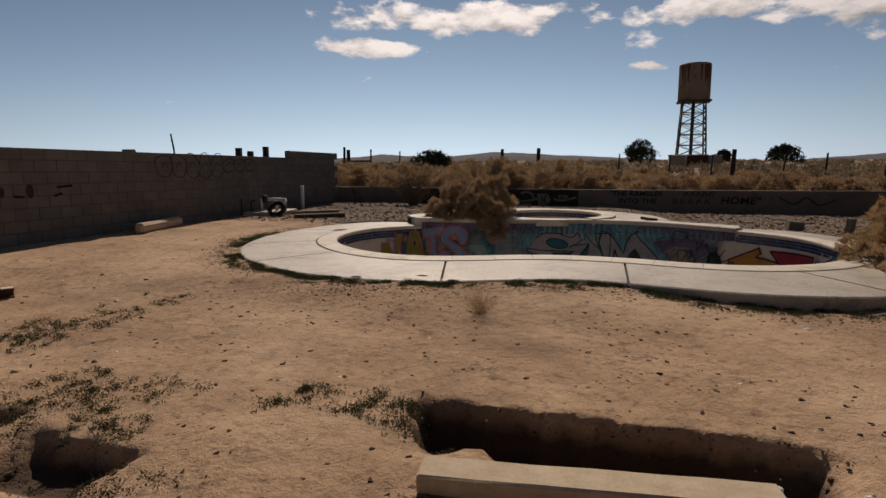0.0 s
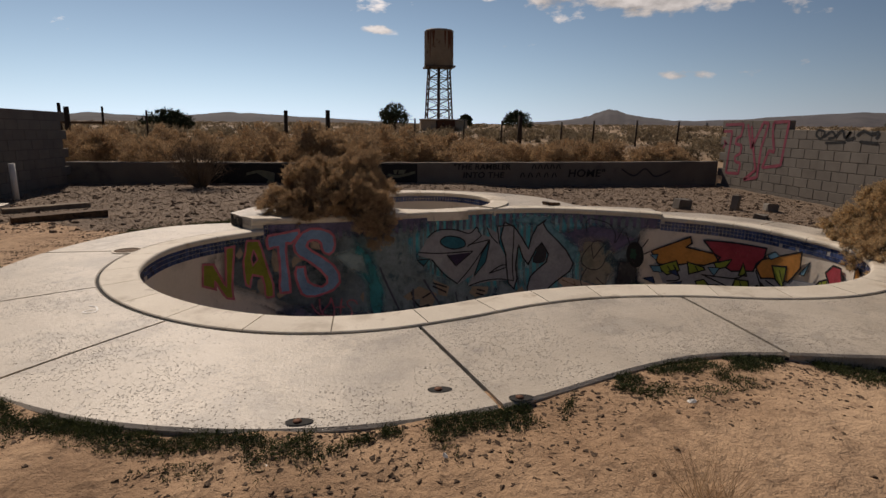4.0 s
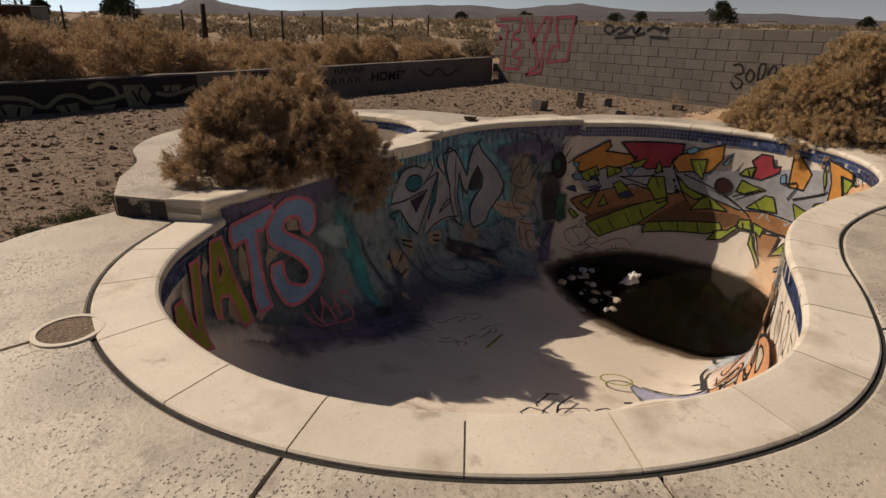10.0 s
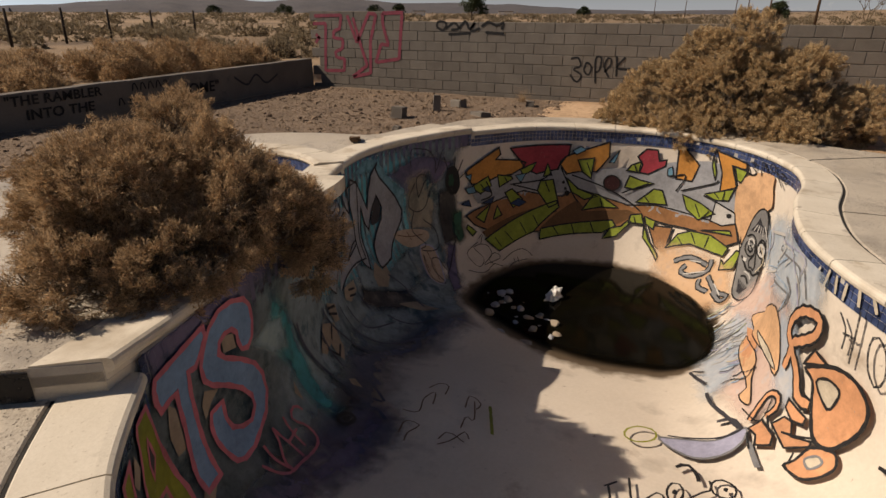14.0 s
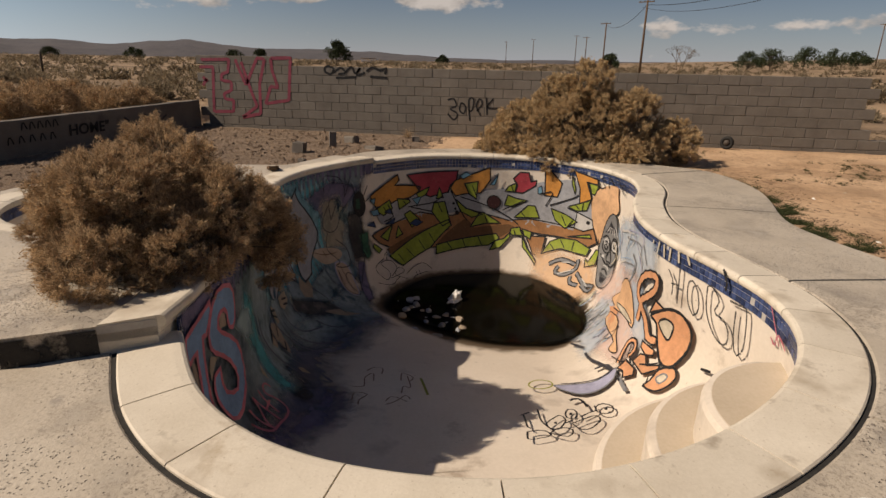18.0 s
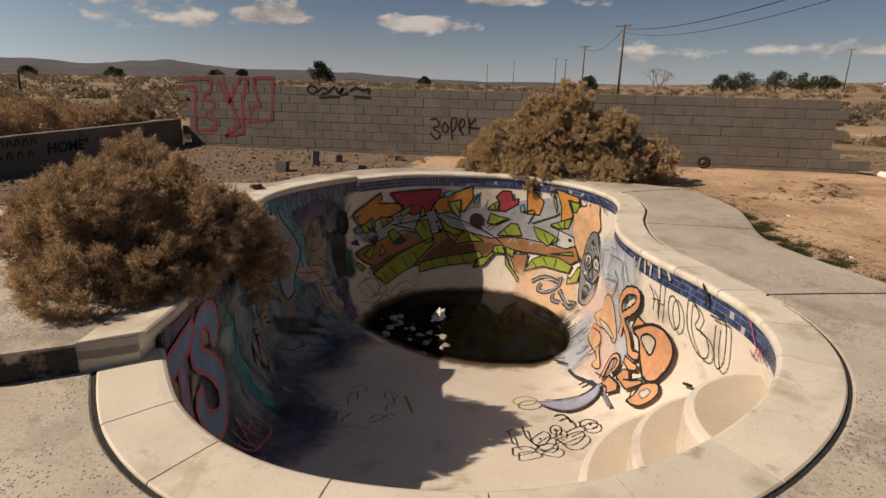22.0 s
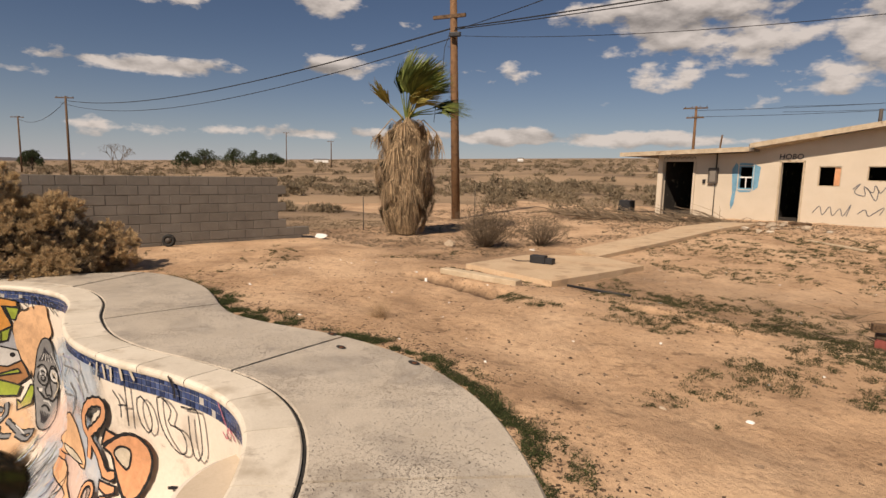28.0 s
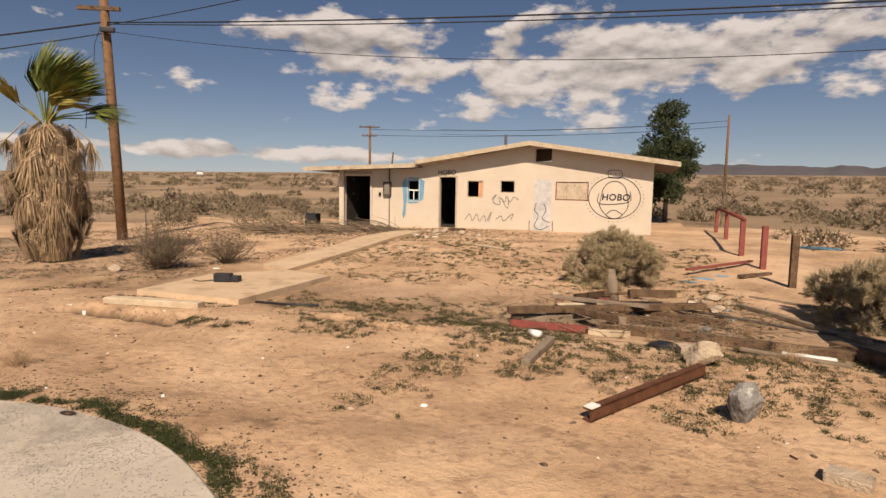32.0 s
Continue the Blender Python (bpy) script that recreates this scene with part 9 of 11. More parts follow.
# fence posts across the plain
def post(x, y, h, r, lean=0.0, mat_=None, label="weathered dark wooden fence post", group="fence posts", name="fence_post"):
    z = ground_z(x, y)
    o = tube(name, [(x, y, z - 0.15), (x + lean * 0.5, y, z + h * 0.5), (x + lean, y, z + h)], [r * 0.8, r * 0.76, r * 0.72], mat_ or M_POST, sides=8)
    tagged(o, label, "post", group)
    return o


for x, y, h, r in ((-3.26, 28, 1.55, 0.11), (-1.65, 29.1, 1.6, 0.13), (7.63, 32.1, 1.6, 0.15), (6.6, 31.7, 1.35, 0.06), (10.08, 33, 1.3, 0.06), (12.1, 33.7, 1.4, 0.07), (15.0, 34.7, 1.45, 0.07), (4.6, 31, 1.35, 0.05),
                   (-11.9, 28, 1.75, 0.09), (-11.4, 27.5, 1.6, 0.14), (-10.1, 27.5, 1.6, 0.06), (-8.6, 27.8, 1.5, 0.05), (18.2, 36, 1.4, 0.07), (22, 37.5, 1.4, 0.07), (26.5, 39, 1.4, 0.08), (2.2, 30.3, 1.3, 0.05)):
    post(x, y, h, r, 0.04)
rail_beam = tagged(tube("fence_rail", [(-11.8, 27.6, 1.35), (-10.1, 27.5, 1.35)], 0.05, M_WOODDK), "short rail between two fence posts", "rail")
# pipes and posts showing over the west wall
for y, h in ((13.15, 1.9), (13.64, 1.82), (14.35, 1.96)):
    tagged(tube("fence_post", [(-7.15, y, -0.2), (-7.15, y, h - 0.2)], 0.09, M_POST), "dark post behind the block wall", "post", "fence posts")
tagged(tube("steel_rod", [(-6.8, 10.48, 1.3), (-6.8, 10.47, 1.6), (-6.8, 10.41, 1.95)], 0.018, M_STEEL), "bent steel rod sticking out of the wall top", "rod")
tagged(part("brick", box_bm(0.2, 0.15, 0.09, (-6.8, 9.25, 1.50), (0, 0, 8), 0.01), M_BLOCK), "loose brick lying on the wall top", "brick")

# ---- palm ----
def build_palm():
    px, py = 9.45, -0.88
    z = ground_z(px, py)
    palm = empty("palm_tree", "fan palm with a skirt of dead fronds and windblown crown", "palm", (px, py, z))
    tube("trunk", [(0, 0, -0.2), (0.02, 0, 1.5), (-0.05, 0, 3.15)], [0.38, 0.3, 0.12], M_BARK, palm, 12)
    rng = np.random.default_rng(21)
    # skirt: many narrow dead leaf strips hanging in uneven tiers
    quads = []
    prof_z, prof_r = [0.0, 0.4, 0.9, 1.6, 2.3, 2.9, 3.3], [0.42, 0.56, 0.7, 0.74, 0.6, 0.4, 0.12]
    for k in range(230):
        # one dead leaf: a bundle of narrow strips that hangs and flares outwards
        f = rng.uniform(0, 1) ** 0.8
        a0 = rng.uniform(0, 2 * math.pi)
        zt0 = 0.55 + 2.7 * f
        l0 = rng.uniform(0.5, 1.15)
        out = rng.uniform(0.55, 1.12)
        lift_ = rng.uniform(0.0, 0.22)
        for j in range(46):
            a = a0 + rng.normal(0, 0.035)
            zt = zt0 + rng.normal(0, 0.03)
            r0 = float(np.interp(zt, prof_z, prof_r)) * out * 0.8
            l = l0 * rng.uniform(0.6, 1.1)
            z1 = max(0.03, zt - l)
            da = rng.normal(0, 0.24)
            r1 = max(r0 * 0.8, float(np.interp(z1, prof_z, prof_r)) * out * rng.uniform(0.9, 1.1)) + 0.02
            w = rng.uniform(0.004, 0.011)
            p0 = np.array((math.cos(a) * r0, math.sin(a) * r0, zt))
            p1 = np.array((math.cos(a + da) * r1, math.sin(a + da) * r1, z1))
            pm = p0 * 0.55 + p1 * 0.45 + np.array((math.cos(a), math.sin(a), 0)) * (lift_ + rng.uniform(0, 0.04)) + (0, 0, lift_ * 0.5)
            t = np.array((-math.sin(a), math.cos(a), 0)) * w
            quads.append((p0 - t, p0 + t, pm + t * 1.3, pm - t * 1.3))
            quads.append((pm - t * 1.3, pm + t * 1.3, p1 + t * 0.3, p1 - t * 0.3))
    vs = [q for quad in quads for q in quad]
    fs = [(4 * i, 4 * i + 1, 4 * i + 2, 4 * i + 3) for i in range(len(quads))]
    mesh("dead_skirt", vs, fs, M_THATCH, palm, "shaggy skirt of tan and grey dead fronds")

    def fan(name, base, way, droop, size, material, seed, n=26, spread=1.25, wind=(0, 0, 0)):
        """One fan leaf: a stalk and a half-round of narrow folded leaflets, swept by the wind."""
        r = np.random.default_rng(seed)
        base, way = Vector(base), Vector(way).normalized()
        stalk_end = base + way * size * 0.75 + Vector((0, 0, -droop * 0.2))
        side = way.cross(Vector((0, 0, 1))).normalized()
        up = side.cross(way).normalized()
        vs, fs = tube_data([base, (base + stalk_end) / 2 + Vector((0, 0, 0.05)), stalk_end], [0.022, 0.018, 0.012], 5, False)
        w3 = Vector(wind)
        for k in range(n):
            a = (k / (n - 1) - 0.5) * 2 * spread
            d = (way * math.cos(a) + side * math.sin(a) + up * r.uniform(-0.12, 0.12)).normalized()
            l = size * (0.95 - 0.25 * abs(a) / spread) * r.uniform(0.85, 1.1)
            m1 = stalk_end + d * l * 0.55 + w3 * 0.25
            tip = stalk_end + d * l + w3 * 0.8 + Vector((0, 0, -droop * r.uniform(0.5, 1.2)))
            nrm = (up * 0.8 + side * 0.2).normalized()
            wv = nrm.cross(d).normalized() * 0.03
            o = len(vs)
            vs += [stalk_end - wv * 0.3, stalk_end + wv * 0.3, m1 + wv, m1 - wv, tip]
            fs += [(o, o + 1, o + 2, o + 3), (o + 3, o + 2, o + 4)]
        mesh(name, vs, fs, material, palm, "" if material is M_FROND else "yellowed frond")
    # the wind blows the crown to one side: a tall green mass, one yellowed fan held out upwind, one dark fan streaming downwind
    c = Vector((0.0, 0.0, 3.1))
    lee, up, side = Vector((-0.59, -0.81, 0.0)), Vector((0, 0, 1)), Vector((-0.81, 0.59, 0.0))
    for k, (u, l, sd_, droop, size, m) in enumerate((
            (1.0, -0.12, 0.1, 0.0, 1.2, M_FROND), (1.0, 0.1, -0.25, 0.0, 1.22, M_FROND), (1.0, 0.25, 0.25, 0.05, 1.18, M_FROND), (0.95, 0.4, 0.0, 0.08, 1.15, M_FROND), (1.0, 0.0, 0.35, 0.0, 1.12, M_FROND),
            (0.9, 0.5, -0.3, 0.1, 1.05, M_FROND), (1.0, -0.2, -0.2, 0.0, 1.15, M_FROND), (0.95, 0.15, 0.5, 0.05, 1.1, M_FROND), (0.9, 0.6, 0.2, 0.1, 1.05, M_FROND), (0.85, 0.2, 0.45, 0.12, 0.8, M_FRONDY), (0.7, 0.35, 0.4, 0.2, 0.72, M_FRONDY), (1.0, 0.3, -0.1, 0.0, 1.1, M_FRONDY))):
        fan("frond", c, up * u + lee * l + side * sd_, droop, size, m, 200 + k, n=44, spread=0.85, wind=lee * 0.55)
    for k in range(2):
        fan("frond", c, up * (0.8 + 0.1 * k) - lee * 0.8 + side * (0.3 * k - 0.1), 0.05, 0.95, M_FRONDY, 215 + k, n=44, spread=0.85, wind=lee * 0.1)
    for k in range(3):
        fan("frond", c + up * 0.15, up * (0.5 - 0.14 * k) + lee * 1.0 + side * (0.25 * k - 0.25), 0.22, 1.05, M_FROND, 220 + k, n=44, spread=0.95, wind=lee * 0.25)
    # broken stalks with dead tufts hanging from their ends
    for k, (l, drop, ln_) in enumerate(((-0.75, 0.35, 0.5), (0.85, 0.3, 0.95), (0.6, 0.2, 0.8))):
        tip = c + lee * l + up * (0.05 - drop) + side * 0.15
        vs, fs = tube_data([c - up * 0.2, c + lee * l * 0.55 + up * 0.12, tip], [0.022, 0.018, 0.014], 5, False)
        r = np.random.default_rng(240 + k)
        for q in range(70):
            o = len(vs)
            e = tip + Vector((r.normal(0, 0.11), r.normal(0, 0.11), -ln_ * r.uniform(0.5, 1.1)))
            mid = (tip + e) / 2 + Vector((r.normal(0, 0.06), r.normal(0, 0.06), 0.05))
            w3 = Vector((r.normal(0, 1), r.normal(0, 1), 0)).normalized() * 0.011
            vs += [tip - w3 * 0.4, tip + w3 * 0.4, mid + w3, mid - w3, e]
            fs += [(o, o + 1, o + 2, o + 3), (o + 3, o + 2, o + 4)]
        mesh("dead_frond", vs, fs, M_THATCH, palm, "dead frond hanging from its stalk")


build_palm()

# ---- slab path, lumber, litter south of the pool ----
def slab(name, label, poly, z, th, material, category="slab", kind=""):
    n = len(poly)
    vs = [(x, y, z + ground_z(x, y)) for x, y in poly] + [(x, y, z - th + ground_z(x, y)) for x, y in poly]
    fs = [tuple(range(n)), tuple(range(2 * n - 1, n - 1, -1))] + [(i, n + i, n + (i + 1) % n, (i + 1) % n) for i in range(n)]
    return tagged(mesh(name, vs, fs, material), label, category, kind=kind)


M_PATH = mat("path_concrete", (0.42, 0.30, 0.19), (0.56, 0.42, 0.28), 1.5, 0.95, 0.5, fine=45, c3=(0.50, 0.35, 0.22), spot=0.52, spot_scale=1.1, pits=[((0.26, 0.18, 0.115), 26, 0.60, 0.68, 0.5)], stain=[((0.30, 0.215, 0.14), 2.2, 0.55, 0.66, 0.6)])
path = empty("path", "cracked tan concrete path from a slab to the house door", "path", (2.8, 0, 0), kind="structure")
for nm, poly in (("slab_panel", [(4.0, 1.7), (2.0, 1.67), (2.1, -1.2), (3.37, -1.53), (4.3, -0.3)]),
                 ("slab_panel", [(3.37, -1.545), (4.24, -1.9), (4.54, -5.15), (3.64, -5.46)]), ("slab_panel", [(3.64, -5.475), (4.54, -5.165), (5.2, -8.5), (3.9, -8.3)]), ("slab_panel", [(3.9, -8.315), (5.2, -8.515), (4.9, -10.6), (3.8, -10.7)])):
    o = slab(nm, "", poly, 0.095, 0.3, M_PATH)
    for key in ("category", "kind", "label"):
        if key in o:
            del o[key]
    under(o, path)


def plank(name, label, a, b, w, h, material, category="board", group="", lift=0.0, roll=0.0, bevel=0.006, tilt=0.0):
    """A weathered board from a to b in plan, lying on the ground."""
    a, b = Vector((*a, 0)), Vector((*b, 0))
    l = (b - a).length
    m = (a + b) / 2
    yaw = math.degrees(math.atan2(b.y - a.y, b.x - a.x))
    z = ground_z(m.x, m.y) - dug(m.x, m.y) + lift
    bm = bmesh.new()
    bmesh.ops.create_cube(bm, size=1.0)
    bmesh.ops.scale(bm, vec=(l, w, h), verts=bm.verts)
    bmesh.ops.bevel(bm, geom=bm.edges[:], offset=bevel, segments=1, affect="EDGES")
    bmesh.ops.subdivide_edges(bm, edges=[e for e in bm.edges if e.calc_length() > l * 0.8], cuts=5)
    for v in bm.verts:
        v.co.y += 0.02 * w * 4 * noise.noise((v.co.x * 1.3, len(label), 0)) + random.uniform(-1, 1) * 0.003
        v.co.z += 0.015 * noise.noise((v.co.x * 1.1, 4, len(label))) + random.uniform(-1, 1) * 0.003
    bmesh.ops.transform(bm, matrix=pose(m.x, m.y, z + h / 2, roll, tilt, yaw), verts=bm.verts)
    return tagged(part(name, bm, material), label, category, group)


plank("board", "long pale weathered board lying in front of the slab", (2.1, 2.33), (3.62, 2.56), 0.19, 0.10, M_WOODLT, "board", lift=0.0, bevel=0.012)
tagged(tube("cable", [(1.97, 1.3, ground_z(1.97, 1.3) + 0.02), (1.43, 1.21, ground_z(1.43, 1.21) + 0.02), (0.9, 1.17, ground_z(0.9, 1.17) + 0.02)], 0.022, M_BLACK, sides=6), "black hose lying on the sand", "hose")

speaker = empty("metal_box", "small black box lying open on the slab", "box", (3.4, 0.36, ground_z(3.4, 0.36) + 0.115))
part("body", box_bm(0.3, 0.18, 0.15, (0, 0, 0), (0, 0, 20), 0.015), M_BLACK, speaker)
part("drum", box_bm(0.17, 0.16, 0.11, (-0.2, -0.08, 0.0), (0, 0, 15), 0.02), M_BLACK, speaker)
tube("lead", [(0.15, 0.05, 0.02), (0.35, 0.2, 0.012), (0.55, 0.15, 0.012)], 0.008, M_BLACK, speaker, 5)


def stone(name, label, at, size, material, seed, category="rock", group="", rot=0.0):
    bm = bmesh.new()
    bmesh.ops.create_icosphere(bm, subdivisions=4 if max(size) > 0.15 else 2, radius=1.0)
    rs = random.Random(seed * 7 + 1)
    cuts = []
    for _ in range(13):
        c = Vector((rs.gauss(0, 1), rs.gauss(0, 1), rs.gauss(0, 1))).normalized()
        cuts.append((c, rs.uniform(0.5, 0.85)))
    for v in bm.verts:
        d = v.co.normalized()
        f = 1 + 0.22 * noise.noise(d * 1.3 + Vector((seed, 0, 0)))
        for c, far_ in cuts:
            g = d.dot(c)
            if g * f > far_:
                f = far_ / g
        f *= 1 + 0.05 * noise.noise(d * 4.5 + Vector((0, seed, 0))) + 0.025 * noise.noise(d * 11 + Vector((0, 0, seed)))
        q = d * f
        v.co = Vector((q.x * size[0], q.y * size[1], q.z * size[2]))
    low = min(v.co.z for v in bm.verts)
    x, y = at[:2]
    z = (at[2] if len(at) > 2 else ground_z(x, y)) - low - 0.03
    bmesh.ops.transform(bm, matrix=pose(x, y, z, 0, 0, rot), verts=bm.verts)
    return tagged(part(name, bm, material), label, category, group)


stone("rock", "upright grey boulder on bare sand", (-4.57, 3.98), (0.145, 0.12, 0.2), M_ROCK, 8, rot=20)
stone("rock", "flat tan boulder beside the steel beam", (-4.42, 2.55), (0.2, 0.16, 0.17), M_ROCKT, 9)
part_b = tagged(part("block", box_bm(0.28, 0.2, 0.1, (-4.35, 1.98, ground_z(-4.35, 1.98) - 0.01), (0, 0, 15), 0.01, 0.004), M_ROCKT), "tan paving block lying by the rocks", "block")
tagged(part("block", box_bm(0.24, 0.17, 0.09, (-5.03, 4.85, ground_z(-5.03, 4.85) - 0.02), (0, 0, -25), 0.012, 0.004), M_ROCKT), "tan paving block lying on the sand", "block")


def i_beam():
    a, b = Vector((-3.49, 4.44, 0)), Vector((-4.40, 2.95, 0))
    l = (b - a).length
    m = (a + b) / 2
    yaw = math.degrees(math.atan2(b.y - a.y, b.x - a.x))
    th = empty("steel_beam", "rusty steel channel with one paint-whitened end", "beam", (m.x, m.y, ground_z(m.x, m.y) + 0.01))
    th.rotation_euler = (0, radians(-1), radians(yaw))
    vs, fs = join_data([box_data(l, 0.016, 0.1, Matrix.Translation((0, 0, 0))), box_data(l, 0.08, 0.014, Matrix.Translation((0, 0.032, 0.0))), box_data(l, 0.08, 0.014, Matrix.Translation((0, 0.032, 0.086)))])
    mesh("channel", vs, fs, M_RUST, th)
    part("end_plate", box_bm(0.11, 0.075, 0.01, (-l / 2 + 0.06, 0.032, 0.1005)), M_WHITE, th, "flaking white paint")


i_beam()
plank("board", "short grey board stub standing out of the sand", (-2.74, 3.19), (-2.84, 2.25), 0.1, 0.08, M_WOOD, tilt=-2)
tagged(tube("can", [(-2.52, 1.82, ground_z(-2.52, 1.82) + 0.045), (-2.66, 1.92, ground_z(-2.6, 1.85) + 0.045)], 0.045, M_WHITE, sides=12), "crumpled white and yellow can", "can")

# lumber pile
LP = "lumber pile"
plank("timber", "long dark weathered timber in the pile", (-2.05, 1.0), (-4.7, -0.55), 0.101, 0.094, M_WOODDK, "timber", LP, 0.13)
plank("timber", "long dark weathered timber in the pile", (-3.3, 1.0), (-6.2, 1.3), 0.108, 0.108, M_WOODDK, "timber", LP, 0.0)
plank("timber", "grey weathered timber in the pile", (-2.05, 0.82), (-3.6, 0.35), 0.115, 0.108, M_WOOD, "timber", LP, 0.0)
plank("timber", "dark timber lying across the pile", (-2.5, 0.5), (-4.4, 0.2), 0.108, 0.108, M_WOODDK, "timber", LP, 0.0)
plank("timber", "short dark timber propped on the pile", (-2.95, 0.7), (-3.5, 1.05), 0.094, 0.086, M_WOODDK, "timber", LP, 0.16)
plank("timber", "dark cracked timber in the pile", (-3.5, -0.3), (-4.9, 0.1), 0.115, 0.108, M_WOODDK, "timber", LP, 0.0)
plank("board", "red painted board at the edge of the pile", (-2.14, 1.2), (-3.16, 1.24), 0.065, 0.101, M_RED, "board", LP, 0.0)
plank("board", "pale broken end of a painted board", (-3.17, 1.25), (-3.69, 1.25), 0.065, 0.086, M_WOODLT, "board", LP, 0.0)
plank("board", "red painted board on top of the pile", (-2.5, -0.4), (-3.3, -0.75), 0.086, 0.036, M_RED, "board", LP, 0.12)
plank("board", "white painted board beside the pile", (-5.3, 1.62), (-5.8, 1.72), 0.072, 0.029, M_WHITE, "board", LP, 0.03)
plank("board", "dark board beside the pile", (-4.9, 1.5), (-5.9, 1.85), 0.086, 0.036, M_WOOD, "board", LP, 0.0)
plank("timber", "dark timber end casting a shadow", (-5.95, 1.0), (-6.5, 1.75), 0.144, 0.144, M_WOODDK, "timber", LP)
plank("board", "charred board in the pile", (-3.3, -1.0), (-4.2, -1.25), 0.115, 0.036, M_WOODDK, "board", LP, 0.15)
plank("board", "pale sun-bleached board in the pile", (-2.6, 0.15), (-3.5, -0.35), 0.101, 0.029, M_WOODLT, "board", LP, 0.15)
plank("timber", "weathered sleeper lying beyond the pile", (-5.3, -1.6), (-6.5, 0.4), 0.094, 0.065, M_WOOD, "timber", LP, 0.01)
plank("board", "fallen grey board on the sand", (-5.6, -2.5), (-6.7, -1.7), 0.072, 0.036, M_WOOD, "board", LP)
plank("board", "fallen red rail propped on rubble", (-4.67, -4.4), (-6.27, -6.84), 0.086, 0.050, M_RED, "board", LP, 0.1)
plank("board", "fallen dark board by the fence posts", (-5.7, -4.5), (-6.4, -5.3), 0.108, 0.072, M_WOODDK, "board", LP)
plank("board", "fallen dark board by the fence posts", (-6.5, -3.2), (-7.6, -2.6), 0.072, 0.036, M_WOODDK, "board", LP)
tagged(tube("stump", [(-3.36, -1.05, ground_z(-3.36, -1.05) - 0.05), (-3.33, -1.05, ground_z(-3.36, -1.05) + 0.3), (-3.3, -1.08, ground_z(-3.36, -1.05) + 0.55)], [0.1, 0.09, 0.06], M_WOOD, sides=9), "grey split stump standing in the pile", "stump")
plank("timber", "charred broken timber leaning on the rubble", (-2.75, -0.9), (-3.3, -0.35), 0.1, 0.1, M_WOODDK, "timber", LP, 0.14, tilt=-14)
plank("timber", "dark cracked sleeper end on the pile", (-3.6, -0.7), (-4.3, -0.95), 0.12, 0.11, M_WOODDK, "timber", LP, 0.2)
plank("board", "grey split board across the pile", (-2.5, -0.1), (-3.9, 0.15), 0.09, 0.05, M_WOOD, "board", LP, 0.19)
plank("timber", "short dark timber under the pile", (-3.4, 0.9), (-3.5, 0.2), 0.1, 0.1, M_WOODDK, "timber", LP, 0.0)
rngp = random.Random(31)
for k in range(34):
    x, y = rngp.uniform(-5.2, -2.3), rngp.uniform(-2.0, 0.6)
    s = rngp.uniform(0.05, 0.17)
    stone("rubble", "pale broken concrete lump in the pile", (x, y), (s, s * rngp.uniform(0.5, 0.9), s * 0.5), (M_ROCKT, M_ROCKT, M_COPING, M_ROCK)[k % 4], 20 + k, "rubble", "rubble in the pile", k * 37)


def splinters():
    """Twigs, slivers and lath ends strewn round the pile."""
    rng = np.random.default_rng(51)
    parts_ = []
    for k in range(420):
        x, y = rng.normal(-3.9, 1.1), rng.normal(0.3, 0.9)
        z = ground_z(x, y)
        l, a = rng.uniform(0.08, 0.5), rng.uniform(0, 6.28)
        p = np.array((x, y, z + rng.uniform(0, 0.1)))
        q = p + np.array((math.cos(a) * l, math.sin(a) * l, rng.uniform(-0.02, 0.12)))
        q[2] = max(q[2], z + 0.005)
        parts_.append(tube_data([p, (p + q) / 2 + rng.normal(0, 0.012, 3), q], [rng.uniform(0.003, 0.012), 0.004, 0.002], 4, False))
    vs, fs = join_data(parts_)
    tagged(mesh("splinters", vs, fs, M_TWIG), "grey splinters and twigs strewn round the lumber", "twigs", kind="stuff")


splinters()
rngt = random.Random(12)
for k in range(16):
    x, y = rngt.uniform(-5.6, -2.2), rngt.uniform(0.4, 1.9)
    tuft("pale dry grass tuft among the lumber", (x, y, ground_z(x, y)), 0.25, rngt.uniform(0.12, 0.26), 300 + k, 160)
tagged(tube("hose", [(-3.9, -1.0, ground_z(-3.9, -1.0) + 0.03), (-4.9, -0.5, ground_z(-4.9, -0.5) + 0.05), (-5.7, -0.2, ground_z(-5.7, -0.2) + 0.03), (-7.2, 0.5, ground_z(-7.2, 0.5) + 0.02)], 0.02, M_STEEL, sides=6), "grey hose trailing over the boards", "hose")
o = stone("tarp", "crumpled dark tarpaulin on the ground", (-4.08, 1.62), (0.24, 0.15, 0.06), M_BLACK, 41, "tarpaulin")
for k in range(3):
    stone("litter", "faded blue-green rag on the sand", (-4.6 - 0.4 * k, -3.7 - 0.5 * k), (0.25, 0.1, 0.03), P["cyan"], 50 + k, "litter", "litter")
stone("litter", "flat blue plastic sheet on the sand", (-8.7, -11.0), (0.7, 0.35, 0.05), P["cyan"], 57, "litter", "litter")

